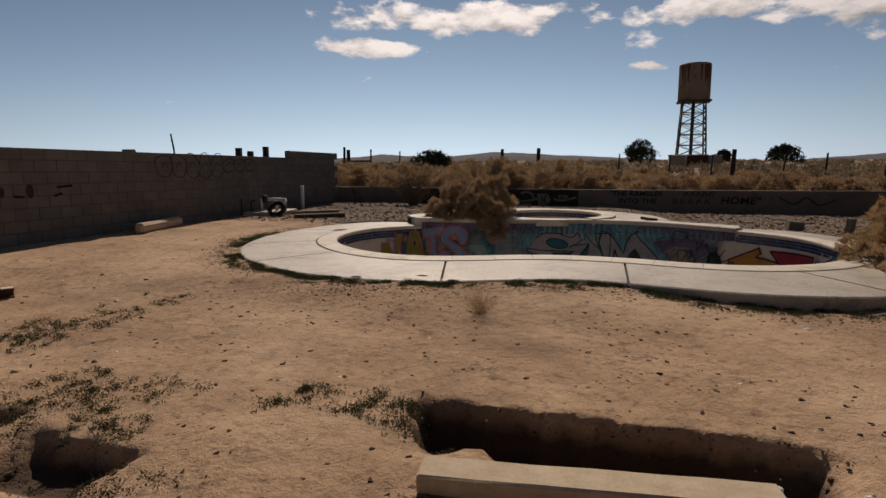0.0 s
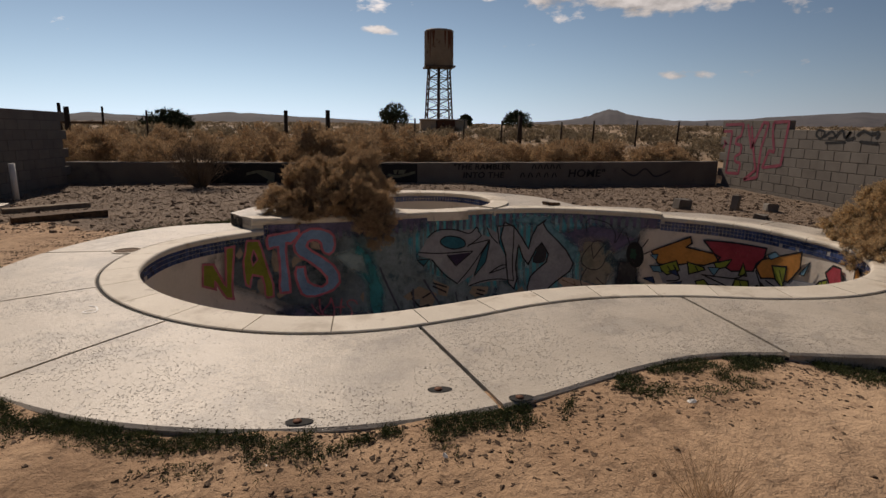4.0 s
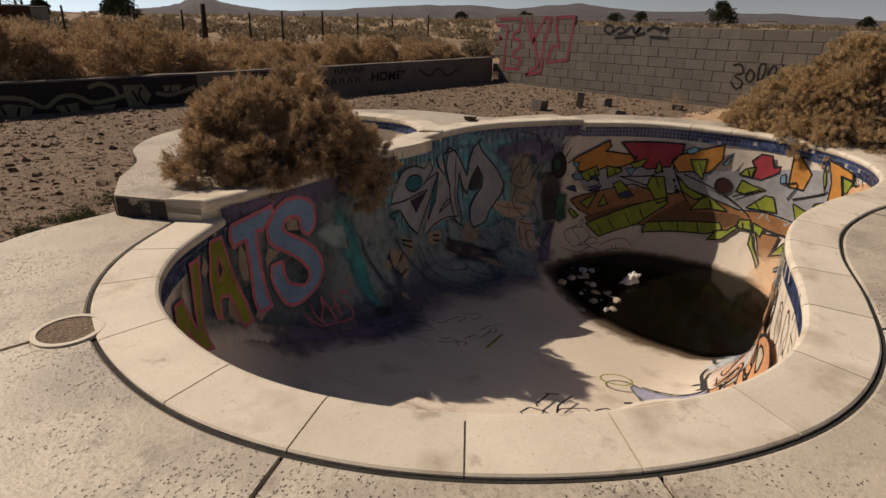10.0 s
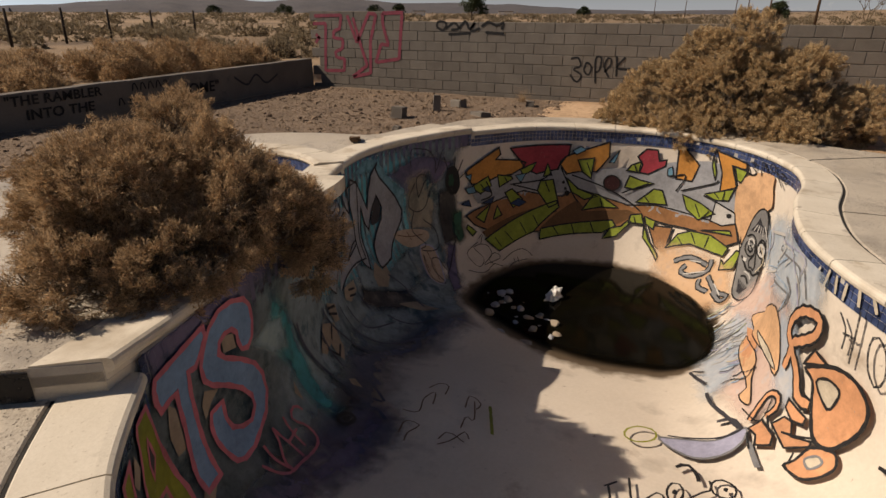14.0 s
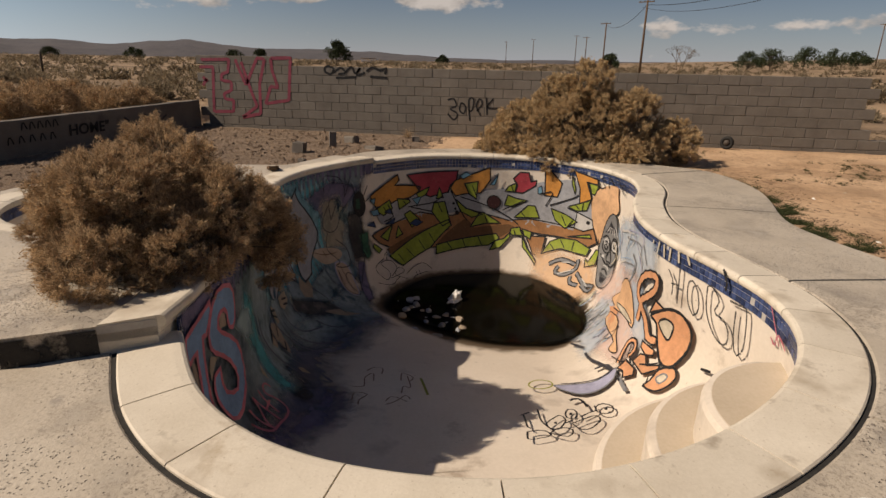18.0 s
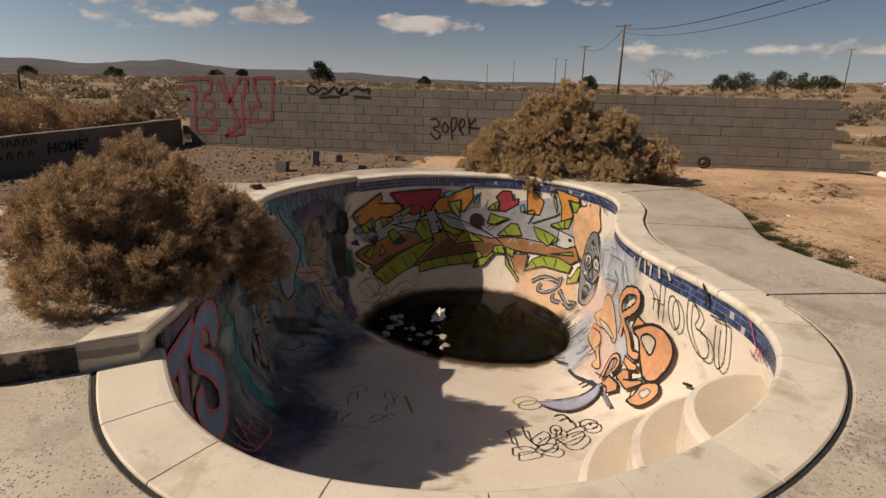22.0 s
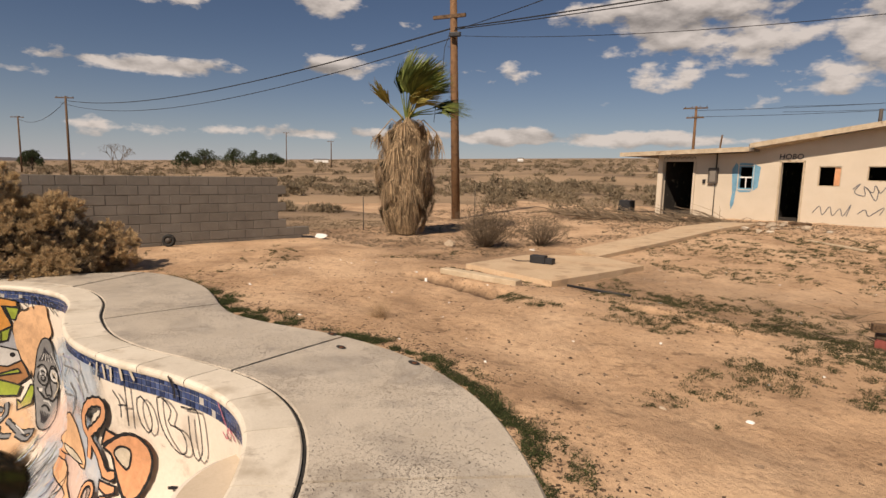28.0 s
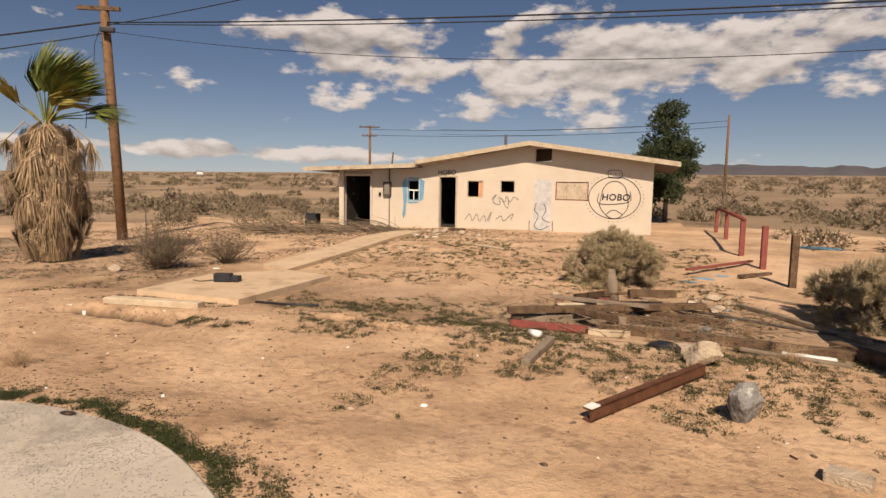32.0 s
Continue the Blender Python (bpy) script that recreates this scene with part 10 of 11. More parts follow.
# red posts and rail
for x, y, h, m in ((-6.52, -3.83, 1.02, M_WOODDK), (-6.39, -6.1, 1.0, M_RED), (-6.25, -8.39, 1.0, M_RED), (-6.4, -13.0, 0.95, M_RED), (-6.5, -17.0, 0.9, M_RED)):
    b = box_bm(0.12, 0.12, h + 0.2, (x, y, ground_z(x, y) - 0.2), (0, 0, 4), 0.008, 0.003)
    tagged(part("fence_post", b, m), "red-brown square fence post", "post", "red fence posts")
o = tube("fence_rail", [(-6.25, -8.3, ground_z(-6.25, -8.39) + 1.0), (-6.4, -13.0, ground_z(-6.4, -13.0) + 0.95), (-6.5, -17.1, ground_z(-6.5, -17) + 0.95)], 0.06, M_RED, sides=4)
tagged(o, "red-brown rail on the fence posts", "rail")

# ---- house fittings ----
def panel_on_house(name, x0, x1, z0, z1, material, proud=0.01, th=0.03, label=""):
    return under(mesh(name, *box_data(abs(x1 - x0), th, z1 - z0, Matrix.Translation(((x0 + x1) / 2, HY + proud, z0))), material, label=label), house)


def window_frame(x0, x1, z0, z1, material, w=0.05):
    fr = empty("window", "empty window opening with a broken frame", "window", ((x0 + x1) / 2, HY - 0.06, z0))
    for key in ("label", "category"):
        del fr[key]
    under(fr, house)
    for a, b, c, d in ((x0, x1, z0, z0 + w), (x0, x1, z1 - w, z1), (x0, x0 + w, z0 + w, z1 - w), (x1 - w, x1, z0 + w, z1 - w)):
        o = mesh("window_frame", *box_data(b - a, 0.07, d - c, Matrix.Translation(((a + b) / 2 - (x0 + x1) / 2, 0, c - z0))), material, fr)
    return fr


wb = window_frame(5.24, 5.77, 1.17, 2.04, P["cyan"])
mesh("meeting_rail", *box_data(0.43, 0.05, 0.05, Matrix.Translation((0, 0.01, 0.42))), M_WHITE, wb)
mesh("mullion", *box_data(0.03, 0.04, 0.4, Matrix.Translation((0, 0.01, 0.04))), M_WHITE, wb)
window_frame(2.47, 3.15, 1.36, 2.04, M_FASCIA, 0.035)
window_frame(1.17, 1.76, 1.57, 2.05, M_FASCIA, 0.03)
panel_on_house("brick_infill", 2.5, 2.68, 1.40, 2.0, P["coral"], -0.09, 0.05, "strip of exposed red brick")
bw = window_frame(-1.67, -0.43, 1.32, 2.03, M_RED, 0.03)
for k in range(3):
    mesh("board", *box_data(0.385, 0.025, 0.63, Matrix.Translation((-0.39 + 0.39 * k, 0.01, 0.04))), M_FASCIA, bw)
for k in range(6):
    panel_on_house("vent_slat", -0.24, 0.37, 2.82 + 0.075 * k, 2.84 + 0.075 * k, M_WOODDK, -0.1, 0.12)
for a, b, c, d in ((3.56, 3.62, -0.2, 2.2), (4.31, 4.37, -0.2, 2.2), (3.56, 4.37, 2.17, 2.24)):
    panel_on_house("door_frame", a, b, c, d, M_FASCIA, 0.012, 0.05)
for a, b, c, d in ((7.42, 7.50, -0.2, 2.2), (8.80, 9.02, -0.3, 2.5)):
    panel_on_house("corner_post", a, b, c, d, M_STUCCO, 0.02, 0.08)
panel_on_house("meter_box", 6.52, 6.87, 1.35, 1.95, M_STEEL, 0.06, 0.12, "grey electric meter box")
panel_on_house("meter_door", 6.58, 6.80, 1.42, 1.88, M_BLOCK, 0.125, 0.012)
under(tube("conduit", [(6.6, HY + 0.05, 1.35), (6.6, HY + 0.05, 0.0)], 0.02, M_STEEL, sides=6), house)
under(tube("conduit", [(6.6, HY + 0.05, 1.95), (6.6, HY + 0.05, 2.5)], 0.025, M_STEEL, sides=6), house)
panel_on_house("outlet_box", 7.0, 7.1, 1.35, 1.5, M_BLACK, 0.03, 0.06)
panel_on_house("painted_door_patch", -0.28, 0.40, 0.12, 2.11, P["white"], 0.003, 0.004, "door-shaped patch of lighter paint")
panel_on_house("brick_skirt", -3.97, -3.85, 0.0, 0.9, M_STUCCO, 0.004, 0.004)


def on_house(u, v):
    return Vector((u, HY + 0.012, v))


def house_lines(colour, strokes, w):
    for s in strokes:
        vs, fs = ribbon_flat(s, w)
        painted("graffiti_line", on_house, vs, fs, P[colour], house)


for poly in ([(5.22, 1.12), (5.05, 1.25), (5.0, 2.0), (5.22, 2.1)], [(5.8, 1.1), (5.95, 1.0), (6.02, 1.9), (5.88, 2.15), (5.8, 2.06)], [(5.24, 2.06), (5.78, 2.06), (5.72, 2.15), (5.28, 2.13)],
             [(5.25, 1.14), (5.78, 1.14), (5.7, 1.05), (5.3, 1.08)], [(5.95, 0.99), (5.82, 1.08), (5.86, 0.6), (5.95, 0.4), (6.0, 0.6)]):
    vs, fs = fill_flat(poly, 0.4)
    painted("graffiti_fill", lambda u, v: Vector((u, HY + 0.006, v)), vs, fs, P["cyan"], house, "blue spray paint round the window")
C_ = (-2.62, 1.45)
ring = lambda r, k: [(C_[0] + r * math.cos(a), C_[1] + r * 0.84 * math.sin(a)) for a in np.linspace(0, 2 * math.pi, k)]
house_lines("char", [ring(0.93, 30), [(C_[0] + 0.45 * math.cos(a), C_[1] + 0.12 + 0.5 * math.sin(a)) for a in np.linspace(0, math.pi, 12)],
                     [(C_[0] + 0.45, 1.57), (C_[0] + 0.5, 1.1), (C_[0] + 0.15, 0.72), (C_[0] - 0.2, 0.72), (C_[0] - 0.5, 1.1), (C_[0] - 0.45, 1.57)],
                     [(C_[0] + 0.25, 0.85), (C_[0], 1.0), (C_[0] - 0.3, 0.85)], [(C_[0] + 0.2, 2.2), (C_[0] + 0.25, 2.45), (C_[0] - 0.2, 2.45), (C_[0] - 0.2, 2.2), (C_[0] + 0.2, 2.2)],
                     [(C_[0] + 0.55, 1.6), (C_[0] + 0.52, 1.22), (C_[0] - 0.52, 1.3), (C_[0] - 0.55, 1.7)]], 0.03)
house_lines("char", [[(C_[0] + 1.02 * math.cos(a), C_[1] + 0.88 * math.sin(a)), (C_[0] + 1.07 * math.cos(a), C_[1] + 0.92 * math.sin(a))] for a in np.linspace(0, 2 * math.pi, 40, endpoint=False)], 0.02)
house_lines("grey", [[(2.1, 1.3), (1.9, 1.5), (2.05, 1.2), (1.75, 1.1), (1.8, 1.4), (1.55, 1.2), (1.5, 1.45), (1.35, 1.2), (1.2, 1.4), (1.0, 1.3)], [(1.7, 1.35), (1.45, 0.95), (1.4, 1.3)],
                     [(3.2, 0.45), (3.0, 0.7), (2.9, 0.4), (2.7, 0.7), (2.6, 0.4), (2.4, 0.65), (2.3, 0.4), (2.1, 0.8), (2.2, 0.4)], [(1.9, 0.5), (1.7, 0.65), (1.6, 0.45), (1.4, 0.6), (1.2, 0.75), (1.3, 0.5)]], 0.03)
house_lines("char", [[(0.3, 1.2), (0.35, 0.9), (0.2, 0.7), (0.35, 0.3), (0.1, 0.15), (-0.2, 0.3)], [(0.0, 1.15), (-0.1, 0.9), (0.05, 0.6), (-0.25, 0.45)], [(0.55, 0.5), (0.55, 0.0)], [(-0.35, 0.5), (-0.38, 0.0)]], 0.03)


def house_words(text, x, z, size, colour="char"):
    ob = words(text, (x, HY + 0.014, z), size, house, colour, rot=(90, 0, 180))
    return ob


house_words("HOBO", -2.16, 1.36, 0.34)
house_words("HOBO", 4.42, 2.28, 0.26)
for k in range(7):
    house_lines("char", [[(8.8 - 0.2 * k, 2.28), (8.72 - 0.2 * k, 2.4), (8.64 - 0.2 * k, 2.28)]], 0.035)
# sagging strips of roof edge
for k in range(5):
    x = 4.9 - 0.42 * k
    under(mesh("roof_lath", *box_data(0.4, 0.5, 0.03, pose(x, HY + 0.3, roof_z(x) - 0.05, 4, 9, 0)), M_FASCIA), house)

# rubble and branches by the house
for k in range(26):
    rng_ = random.Random(100 + k)
    x, y = rng_.gauss(3.0, 0.9), rng_.gauss(-10.6, 1.3)
    if y < -13.4:
        continue
    s = rng_.uniform(0.06, 0.2)
    stone("rubble", "broken plaster lump by the doorway", (x, y), (s, s * 0.7, s * 0.45), M_ROCKT if k % 3 else M_STUCCO, 60 + k, "rubble", "rubble by the door", k * 41)
plank("board", "pale board lying across the rubble", (1.56, -8.28), (0.0, -7.06), 0.12, 0.04, M_WOODLT)
plank("board", "dark board by the door sill", (3.4, -12.4), (2.8, -12.2), 0.3, 0.08, M_WOODDK)


def branch_pile():
    rng = np.random.default_rng(77)
    th = empty("branch_pile", "pile of cut dead branches in front of the house", "branches", (7.4, -10.4, ground_z(7.4, -10.4)))
    parts_ = []
    for k in range(280):
        x = rng.uniform(-2.6, 2.8)
        y = rng.normal(0, 0.5) + x * 0.45
        l, a = rng.uniform(0.5, 1.9), rng.normal(0.2, 0.5)
        p0 = np.array((x, y, rng.uniform(0.02, 0.12)))
        p2 = p0 + np.array((math.cos(a) * l, math.sin(a) * l * 0.6, abs(rng.normal(0.1, 0.2))))
        pm = (p0 + p2) / 2 + rng.normal(0, 0.06, 3) + (0, 0, 0.06)
        if k < 60:
            tube("branch", [p0, pm, p2], [rng.uniform(0.018, 0.035), 0.016, 0.005], M_TWIG, th, 5)
        else:
            parts_.append(tube_data([p0, pm, p2], [rng.uniform(0.008, 0.016), 0.008, 0.003], 5, False))
    vs, fs = join_data(parts_)
    tagged(mesh("twig_litter", vs, fs, M_TWIG, th), kind="stuff")


branch_pile()
tagged(part("crate", box_bm(0.6, 0.5, 0.55, (11.4, -15.2, ground_z(11.4, -15.2)), (0, 0, 8), 0.02), M_BLACK), "black crate beside the house corner", "crate")
stone("litter", "white plastic sheet caught under the shrub", (5.2, -1.5), (0.12, 0.06, 0.03), M_WHITE, 91, "litter", "litter")
stone("rock", "pale lump of broken concrete in the sand", (6.9, -0.4), (0.22, 0.12, 0.1), M_ROCKT, 92)
for x, y, h in ((11.8, -5.8, 1.15), (8.7, -2.9, 0.5), (10.9, -0.4, 1.0)):
    post(x, y, h, 0.02, 0.02, M_STEEL, "thin steel stake in the sand", "steel stakes", "stake")

# far white buildings
for az, d, w in ((-186, 320, 14), (-183.5, 300, 5), (118, 420, 10), (72, 380, 9), (64, 350, 7), (137.5, 430, 4)):
    x, y, z = place(az, d)
    b = empty("far_building", "small white building far out on the plain", "building", (x, y, z), "far buildings")
    part("body", box_bm(w, 6, 2.6, (0, 0, -0.3), (0, 0, -az), 0.05), M_WHITE, b)
    part("roof", box_bm(w + 0.6, 6.8, 0.4, (0, 0, 2.2), (0, 0, -az), 0.05), M_ROOFING, b)

# ---- yard round the pool ----
def wheel():
    x, y = 9.15, 5.5
    th = empty("wheel", "small black wheel leaning by the wall", "wheel", (x, y, ground_z(x, y) + 0.135))
    th.rotation_euler = (radians(90), 0, radians(60))
    n, m = 28, 8
    vs, fs = [], []
    for i in range(n):
        a = 2 * math.pi * i / n
        for j in range(m):
            b = 2 * math.pi * j / m
            r = 0.1 + 0.038 * math.cos(b)
            vs.append((r * math.cos(a), r * math.sin(a), 0.05 * math.sin(b)))
    for i in range(n):
        for j in range(m):
            fs.append((i * m + j, ((i + 1) % n) * m + j, ((i + 1) % n) * m + (j + 1) % m, i * m + (j + 1) % m))
    mesh("tyre", vs, fs, M_RUBBER, th, smooth=True)
    tube("rim", [(0, 0, -0.04), (0, 0, 0.04)], 0.06, M_STEEL, th, 16)


wheel()
stone("litter", "crumpled white and blue bag by the wall's end", (9.25, 1.85), (0.22, 0.15, 0.1), M_WHITE, 95, "litter", "litter")
for k, (x, y, sx, sy, sz, r) in enumerate(((6.2, 13.7, 0.3, 0.2, 0.2, 10), (7.1, 13.4, 0.12, 0.12, 0.3, 30), (7.0, 12.5, 0.4, 0.2, 0.08, 50), (7.7, 13.2, 0.25, 0.2, 0.15, 70), (8.4, 12.0, 0.3, 0.15, 0.12, 15), (5.2, 13.2, 0.1, 0.1, 0.08, 0))):
    tagged(part("concrete_chunk", box_bm(sx, sy, sz, (x, y, ground_z(x, y) - 0.02), (4, 5, r), 0.02, 0.012), M_BLOCK), "broken grey concrete chunk on the gravel", "rubble", "chunks on the gravel")
tagged(part("tile_shard", box_bm(0.34, 0.13, 0.05, (3.3, 12.75, raised_z(3.3) + 0.005), (0, 8, 35), 0.02, 0.01), M_WOODDK), "curled dark bark piece on the spa deck", "debris")

# pool plumbing by the west wall
plumb = empty("pool_plumbing", "white plastic pool pipes standing on a small pad", "pipes", (-5.75, 12.75, ground_z(-5.75, 12.75)))
part("pad", box_bm(1.0, 1.2, 0.12, (-0.4, 0.3, -0.03), (0, 0, 12), 0.02), M_DECK, plumb)
tube("pipe", [(-0.5, 2.0, 0.0), (-0.5, 2.0, 0.68)], 0.05, M_WHITE, plumb, 10)
tube("pipe", [(-0.55, 0.1, 0.08), (-0.55, 0.1, 0.38), (-0.2, 0.15, 0.4), (0.1, 0.2, 0.4), (0.1, 0.2, 0.05)], 0.04, M_WHITE, plumb, 10)
tube("pipe", [(-0.15, 0.2, 0.05), (-0.15, 0.2, 0.4)], 0.04, M_WHITE, plumb, 10)
tube("valve", [(-0.4, 0.05, 0.3), (-0.4, 0.05, 0.5)], 0.07, M_BLACK, plumb, 10)
tube("standpipe", [(-0.72, -0.1, -0.05), (-0.72, -0.1, 0.35), (-0.6, -0.1, 0.37)], 0.025, M_RUST, plumb, 8)
tube("standpipe", [(-0.95, -0.2, -0.05), (-0.95, -0.2, 0.42)], 0.02, M_RUST, plumb, 8)
ringp = [(0.05 + 0.2 * math.cos(a), -0.1 + 0.12 * math.sin(a), 0.17 + 0.15 * math.sin(a)) for a in np.linspace(0, 2 * math.pi, 20)]
tube("hose_coil", ringp, 0.06, M_RUBBER, plumb, 8, "black ribbed hose coil")
plank("timber", "rotten pale log lying beside the block wall", (-6.1, 8.65), (-6.45, 10.1), 0.2, 0.2, M_WOODLT, "log", bevel=0.05)
plank("timber", "dark board lying on the rubble", (-4.9, 12.2), (-3.9, 12.9), 0.25, 0.1, M_WOODDK, "board")
plank("board", "grey board on the gravel", (-5.6, 13.2), (-4.6, 13.9), 0.2, 0.08, M_WOOD)
tagged(tube("pipe_stub", [(3.67, 2.9, -0.55), (3.67, 2.9, -0.2)], 0.022, M_WHITE, sides=10), "white plastic pipe stub sticking out of the soil", "pipe")
stone("rock", "pale broken lump in the trench", (3.1, 3.02, -0.5), (0.1, 0.08, 0.07), M_ROCKT, 96)
stone("rock", "grey rock in the trench", (2.9, 2.92, -0.55), (0.1, 0.08, 0.07), M_ROCK, 97)
rngs = random.Random(77)
scraps = [(rngs.uniform(-3.5, 5.5), rngs.uniform(2.8, 5.6)) for _ in range(22)]
for k, (x, y) in enumerate(scraps + [(4.45, 5.6), (-1.0, 3.35), (2.0, 6.0), (5.0, 5.0), (-2.2, 4.6), (-1.7, 4.9), (0.4, 1.2)]):
    s = 0.5 if k < 22 else 1.0
    stone("litter", "scrap of white litter on the sand", (x, y), (0.045 * s, 0.03 * s, 0.025 * s), (M_WHITE, M_ROCKT)[k % 2], 110 + k, "litter", "litter scraps")

# skimmer ring and deck sockets
def disc(cx, cy, r, z, n=32):
    return [(cx + r * math.cos(a), cy + r * math.sin(a), z) for a in np.linspace(0, 2 * math.pi, n, endpoint=False)]


sk = empty("skimmer", "open round skimmer hole with a pale ring in the deck", "skimmer", (-2.44, 9.99, 0))
vs = disc(0, 0, 0.16, 0.006) + disc(0, 0, 0.135, 0.006) + disc(0, 0, 0.16, -0.02) + disc(0, 0, 0.132, -0.012)
fs = []
for i in range(32):
    j = (i + 1) % 32
    fs += [(i, j, 32 + j, 32 + i), (i, 64 + i, 64 + j, j), (32 + i, 32 + j, 96 + j, 96 + i)]
mesh("ring", vs, fs, M_COPING, sk)
# no real recess: a flat brown disc stands for the hole and its shade
mesh("hollow_disc", disc(0, 0, 0.134, 0.0005), [tuple(range(32))], M_GRAVEL, sk, "flat brown disc for the shaded hollow")
for x, y in ((-0.076, 5.975), (0.648, 6.25), (1.071, 6.11)):
    s_ = empty("deck_socket", "dark rusted socket set in the deck", "socket", (x, y, -0.012), "deck sockets")
    mesh("plate", [(0.06 * math.cos(a) * (1.3 if math.cos(a) > 0 else 1), 0.036 * math.sin(a), 0.004) for a in np.linspace(0, 2 * math.pi, 20, endpoint=False)], [tuple(range(20))], M_DARK, s_)
    tube("collar", [(0, 0, -0.01), (0, 0, 0.009)], 0.022, M_RUST, s_, 12)
for pts in ([(-1.86, 7.93), (-1.80, 7.80), (-1.87, 7.77), (-1.91, 7.82), (-1.84, 7.86)], [(-1.86, 7.93), (-1.93, 7.96)]):
    vs, fs = ribbon_flat(pts, 0.018)
    under(mesh("chalk_line", [(u, v, -0.0005) for u, v in vs], fs, M_WHITE), deck)

# litter floating in the water
rngl = random.Random(8)
for k in range(30):
    a, r = rngl.uniform(2.0, 4.3), rngl.uniform(0.2, 1.0)
    x, y = 3.85 + 0.9 * r * math.cos(a) - 0.1, 10.55 + 0.6 * r * math.sin(a) * -1
    if k < 12:
        x, y = rngl.uniform(3.4, 4.2), rngl.uniform(10.6, 11.2)
    s = rngl.uniform(0.035, 0.09)
    stone("floating_litter", "pale foam or plastic scrap floating on the dark water", (x, y, -1.955), (s, s * rngl.uniform(0.6, 1), s * 0.6), (M_WHITE, M_ROCKT, M_ROCK, P["bone"], P["silver"])[rngl.randrange(5)], 130 + k, "litter", "litter in the pool", rngl.uniform(0, 180))


def plastic_bag(at, r):
    """A limp bag: creased body with its handles drawn up into a peak."""
    bm = bmesh.new()
    bmesh.ops.create_icosphere(bm, subdivisions=4, radius=1.0)
    for v in bm.verts:
        d = v.co.normalized()
        crease = abs(noise.noise(d * 2.2 + Vector((3, 1, 7)))) + 0.5 * abs(noise.noise(d * 5.0))
        f = 0.62 + 0.85 * crease + 0.75 * max(0.0, d.dot(Vector((0.2, -0.3, 0.93)))) ** 6
        v.co = Vector((d.x * f * 1.15, d.y * f * 0.8, max(-0.12, d.z * f * 0.75))) * r
    bmesh.ops.translate(bm, vec=at, verts=bm.verts)
    tagged(part("plastic_bag", bm, M_WHITE), "crumpled white plastic bag floating in the pool", "bag")


plastic_bag((4.14, 10.36, -1.94), 0.115)

# ---- loose ground cover ----
def gravel():
    rng = np.random.default_rng(9)
    V = []
    ang = np.arange(5) * 2 * math.pi / 5
    cube = np.vstack([np.stack([np.cos(ang), np.sin(ang), np.full(5, -0.2)], 1), np.stack([np.cos(ang + 0.5) * 0.66, np.sin(ang + 0.5) * 0.66, np.full(5, 0.85)], 1)])
    tri = np.array([(i, (i + 1) % 5, 5 + i) for i in range(5)] + [((i + 1) % 5, 5 + (i + 1) % 5, 5 + i) for i in range(5)] + [(5, 6, 7), (5, 7, 8), (5, 8, 9)])

    def add(x, y, s, h):
        a = rng.uniform(0, 6.28)
        c, sn = math.cos(a), math.sin(a)
        q = cube * (s, s * rng.uniform(0.6, 1), h) + rng.normal(0, s * 0.17, (10, 3))
        q = np.stack([q[:, 0] * c - q[:, 1] * sn, q[:, 0] * sn + q[:, 1] * c, q[:, 2]], 1) + (x, y, ground_z(x, y) - dug(x, y) - 0.01)
        V.append(q[tri].reshape(-1, 3))
    edge = [tuple(p) for p in HOLE]
    k = 0
    while k < 40000:
        x, y = rng.uniform(-7.2, 9.3), rng.uniform(11.4, 17.7)
        k += 1
        if inside(edge, x, y):
            continue
        s = rng.uniform(0.008, 0.03) * (2.2 if rng.random() < 0.05 else 1)
        add(x, y, s, s * 0.65)
    o = tri_mesh("gravel", np.vstack(V), M_PEBBLE)
    tagged(o, "loose brown gravel and broken stones behind the pool", "gravel", kind="stuff")
    V.clear()
    for k in range(30000):
        x, y = rng.uniform(-7.2, 9), rng.uniform(-3, 11.5)
        if inside(edge, x, y):
            continue
        s = rng.uniform(0.004, 0.014) * (2.4 if rng.random() < 0.03 else 1)
        if noise.noise((x * 0.7, y * 0.7, 7)) < -0.05 and rng.random() < 0.6:
            continue
        add(x, y, s, s * 0.6)
    clods = len(V)
    out = normals2(D_OUT)
    if inside(edge, *(D_OUT[100] + out[100] * 0.3)):
        out = -out
    for k in range(30000):
        i = rng.integers(len(D_OUT))
        x, y = D_OUT[i] + out[i] * (0.01 + abs(rng.normal(0, 0.3))) + np.array((-out[i][1], out[i][0])) * rng.uniform(-0.04, 0.04)
        if inside(edge, x, y) or noise.noise((x * 1.4, y * 1.4, 3)) < -0.25:
            continue
        s = rng.uniform(0.006, 0.024)
        add(x, y, s, s * 0.5)
    for k in range(9000):
        x, y = rng.uniform(-6, 6.5), rng.uniform(-2, 5.6)
        if noise.noise((x * 0.8, y * 0.8, 17)) + 0.5 * noise.noise((x * 2.6, y * 2.6, 7)) < 0.08:
            continue
        s = rng.uniform(0.005, 0.02) * (1.8 if rng.random() < 0.05 else 1)
        add(x, y, s, s * 0.6)
    for k in range(26000):
        x, y = rng.uniform(-1.5, 6.5), rng.uniform(0.8, 6.0)
        if inside(edge, x, y) or noise.noise((x * 1.1, y * 1.1, 27)) + 0.6 * noise.noise((x * 3.7, y * 3.7, 7)) < -0.12:
            continue
        s = rng.uniform(0.003, 0.012) * (2.2 if rng.random() < 0.05 else 1)
        add(x, y, s, s * 0.7)
    pale = len(V)
    for k in range(2600):
        x, y = rng.uniform(-7, 6.5), rng.uniform(-3, 5.8)
        if inside(edge, x, y):
            continue
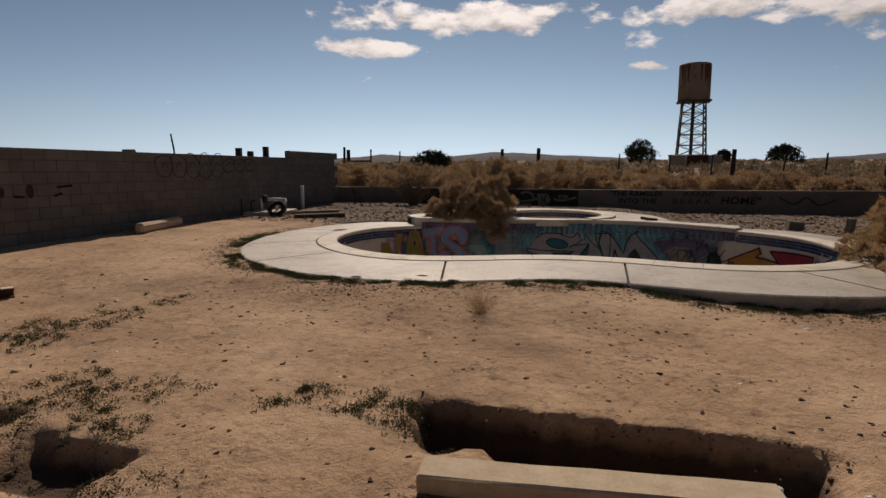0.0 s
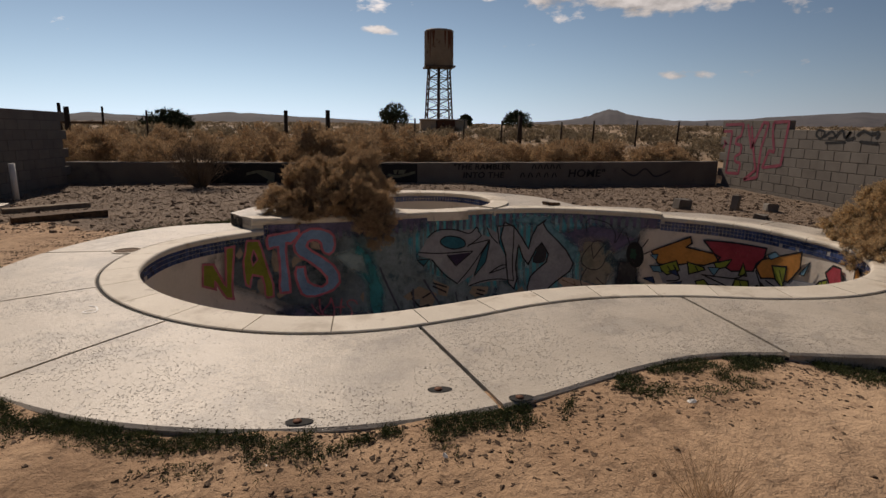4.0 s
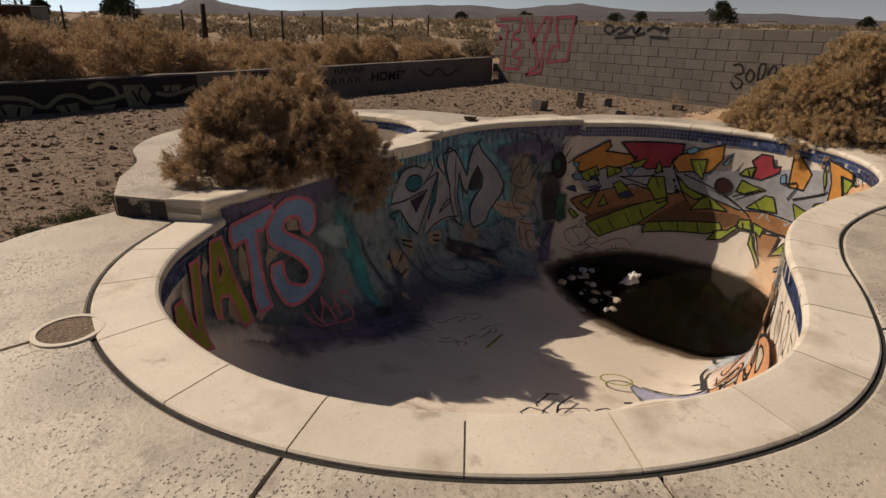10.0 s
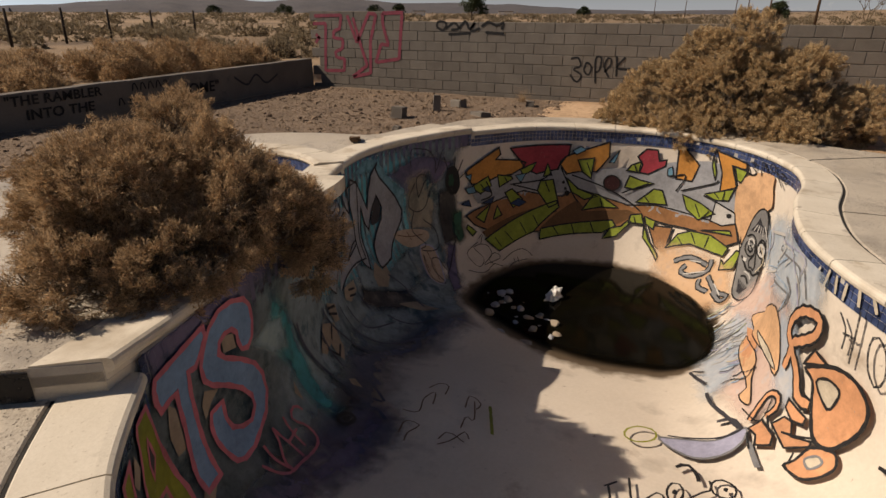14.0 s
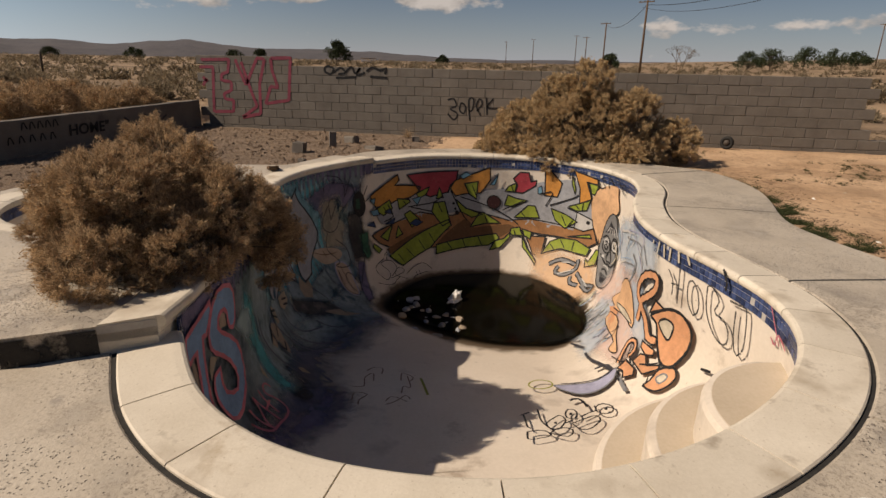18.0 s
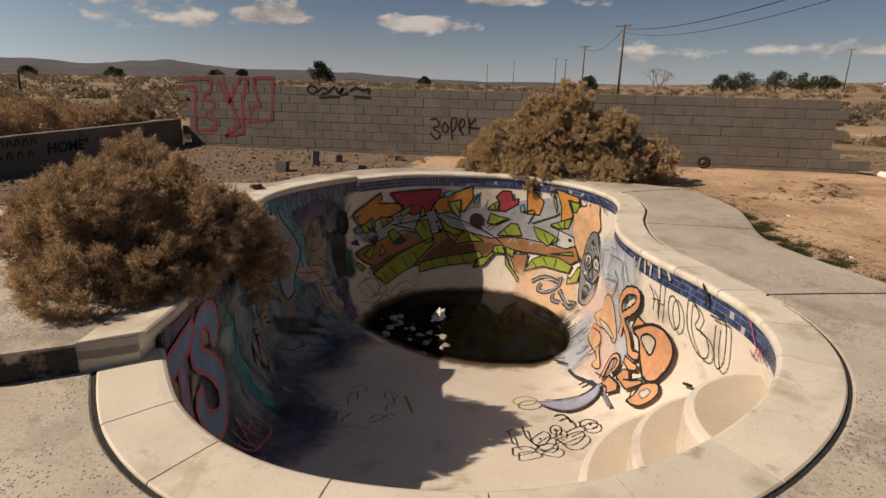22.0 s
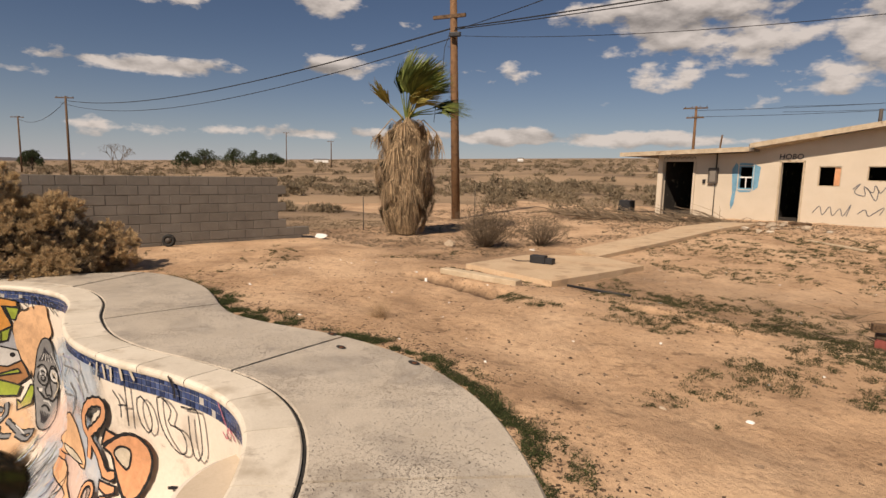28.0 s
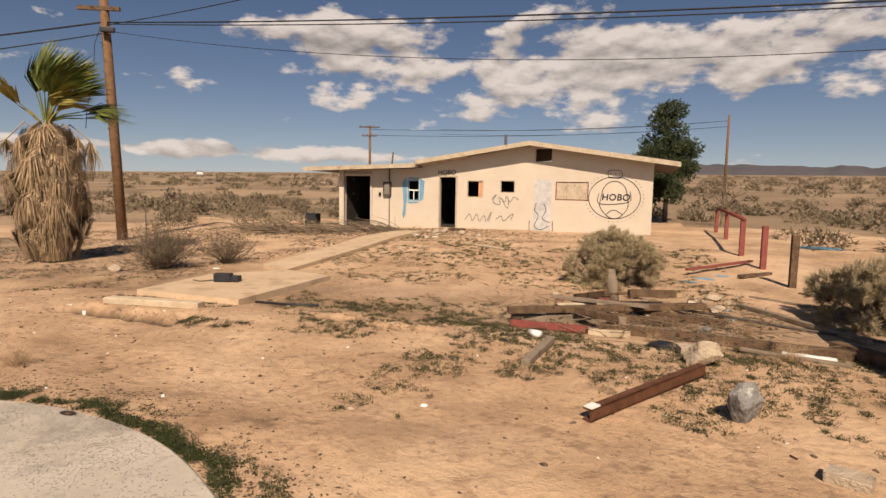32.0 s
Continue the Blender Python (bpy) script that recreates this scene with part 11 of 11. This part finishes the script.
        s = rng.uniform(0.004, 0.011) * (2 if rng.random() < 0.05 else 1)
        add(x, y, s, s * 0.9)
    tagged(tri_mesh("pale_pebbles", np.vstack(V[pale:]), M_WHITE), "small pale pebbles scattered on the sand", "pebbles", kind="stuff")
    V = V[:pale]
    o = tri_mesh("soil_clods", np.vstack(V[clods:]), M_CLOD)
    tagged(o, "dark crumbly soil clods strewn over the sand", "soil", kind="stuff")
    o = tri_mesh("grit", np.vstack(V[:clods]), M_PEBBLE)
    tagged(o, "scattered dark grit and clods on the sand", "grit", kind="stuff")


gravel()


def weeds():
    """Low dark weeds along the deck and in patches over the yard."""
    rng = np.random.default_rng(14)
    C = []
    edge = [tuple(p) for p in HOLE]
    out = normals2(D_OUT)
    if inside(edge, *(D_OUT[100] + out[100] * 0.3)):
        out = -out
    G = []
    for k in range(36000):
        i = rng.integers(len(D_OUT))
        px_, py_ = D_OUT[i]
        d = 0.004 + abs(rng.normal(0, 0.18)) * max(0.2, 0.75 + 1.1 * noise.noise((px_ * 1.3, py_ * 1.3, 8)))
        x, y = D_OUT[i] + out[i] * d + np.array((-out[i][1], out[i][0])) * rng.uniform(-0.04, 0.04)
        if noise.noise((x * 1.6, y * 1.6, 2)) < -0.32 or noise.noise((x * 5.5, y * 5.5, 12)) < -0.07 or inside(edge, x, y) or (y > 9.5 and x < -3) or x > 6:
            continue
        G.append((x, y, ground_z(x, y) + 0.002))
    G = np.array(G)
    o = tri_mesh("grass_strip", spray(G, np.tile((0, 0, 1.0), (len(G), 1)), 8, 0.022, 0.0026, 1.3, rng), M_GRASS)
    tagged(o, "low green grass growing along the deck edge", "grass", kind="stuff")
    def flecks(n, x0, x1, y0, y1, thr, f=0.5):
        """Small rosettes of weed a hand wide, scattered thickly where the mask is high."""
        k = 0
        while k < n:
            k += 1
            x, y = rng.uniform(x0, x1), rng.uniform(y0, y1)
            if noise.noise((x * f, y * f, 11)) + 0.4 * noise.noise((x * f * 4, y * f * 4, 4)) < thr or inside(edge, x, y) or (1.9 < x < 4.4 and -1.6 < y < 1.8):
                continue
            r, m_ = rng.uniform(0.015, 0.055), int(rng.integers(5, 22))
            sq = rng.uniform(0.5, 1.6)
            for _ in range(m_):
                u, v_ = x + rng.normal(0, r * sq), y + rng.normal(0, r / sq)
                C.append((u, v_, ground_z(u, v_) - dug(u, v_) + 0.002))
    flecks(3600, -5.5, 4.2, -9.5, 2.4, -0.12)
    flecks(1300, -6.6, -1.5, 1.2, 5.0, -0.12)
    flecks(650, -3.2, 0.6, 0.7, 3.0, -0.05, 0.9)
    flecks(110, 0.9, 3.4, 2.78, 3.2, -0.05, 1.0)
    flecks(500, 5.5, 9.2, 0, 7, 0.1)
    flecks(160, -1.6, 1.3, 0.6, 1.6, -0.3, 1.0)
    C = np.array(C)
    N = np.tile((0, 0, 1.0), (len(C), 1))
    v = spray(C, N, 9, 0.014, 0.0042, 1.2, rng)
    o = tri_mesh("weeds", v, M_WEED)
    tagged(o, "low dark green weeds in patches and along the deck edge", "weeds", kind="stuff")


weeds()


def dry_litter():
    """Dead grass and twigs lying flat on the ground round the palm and the house."""
    rng = np.random.default_rng(63)
    C = []
    while len(C) < 7000:
        x, y = rng.uniform(5.0, 16.0), rng.uniform(-13.0, 1.5)
        if noise.noise((x * 0.5, y * 0.5, 21)) + 0.6 * noise.noise((x * 1.7, y * 1.7, 5)) < -0.1:
            continue
        C.append((x, y, ground_z(x, y) + 0.008))
    while len(C) < 9000:
        x, y = rng.normal(4.0, 2.4), rng.normal(-11.0, 1.6)
        if y > -13.4:
            C.append((x, y, ground_z(x, y) + 0.008))
    C = np.array(C)
    a = rng.uniform(0, 2 * math.pi, len(C))
    N = np.stack([np.cos(a), np.sin(a), np.full(len(C), 0.06)], 1)
    o = tri_mesh("dry_litter", spray(C, N, 4, 0.11, 0.006, 0.25, rng), M_TWIG)
    tagged(o, "dead grass and twigs lying on the ground", "litter", kind="stuff")


dry_litter()
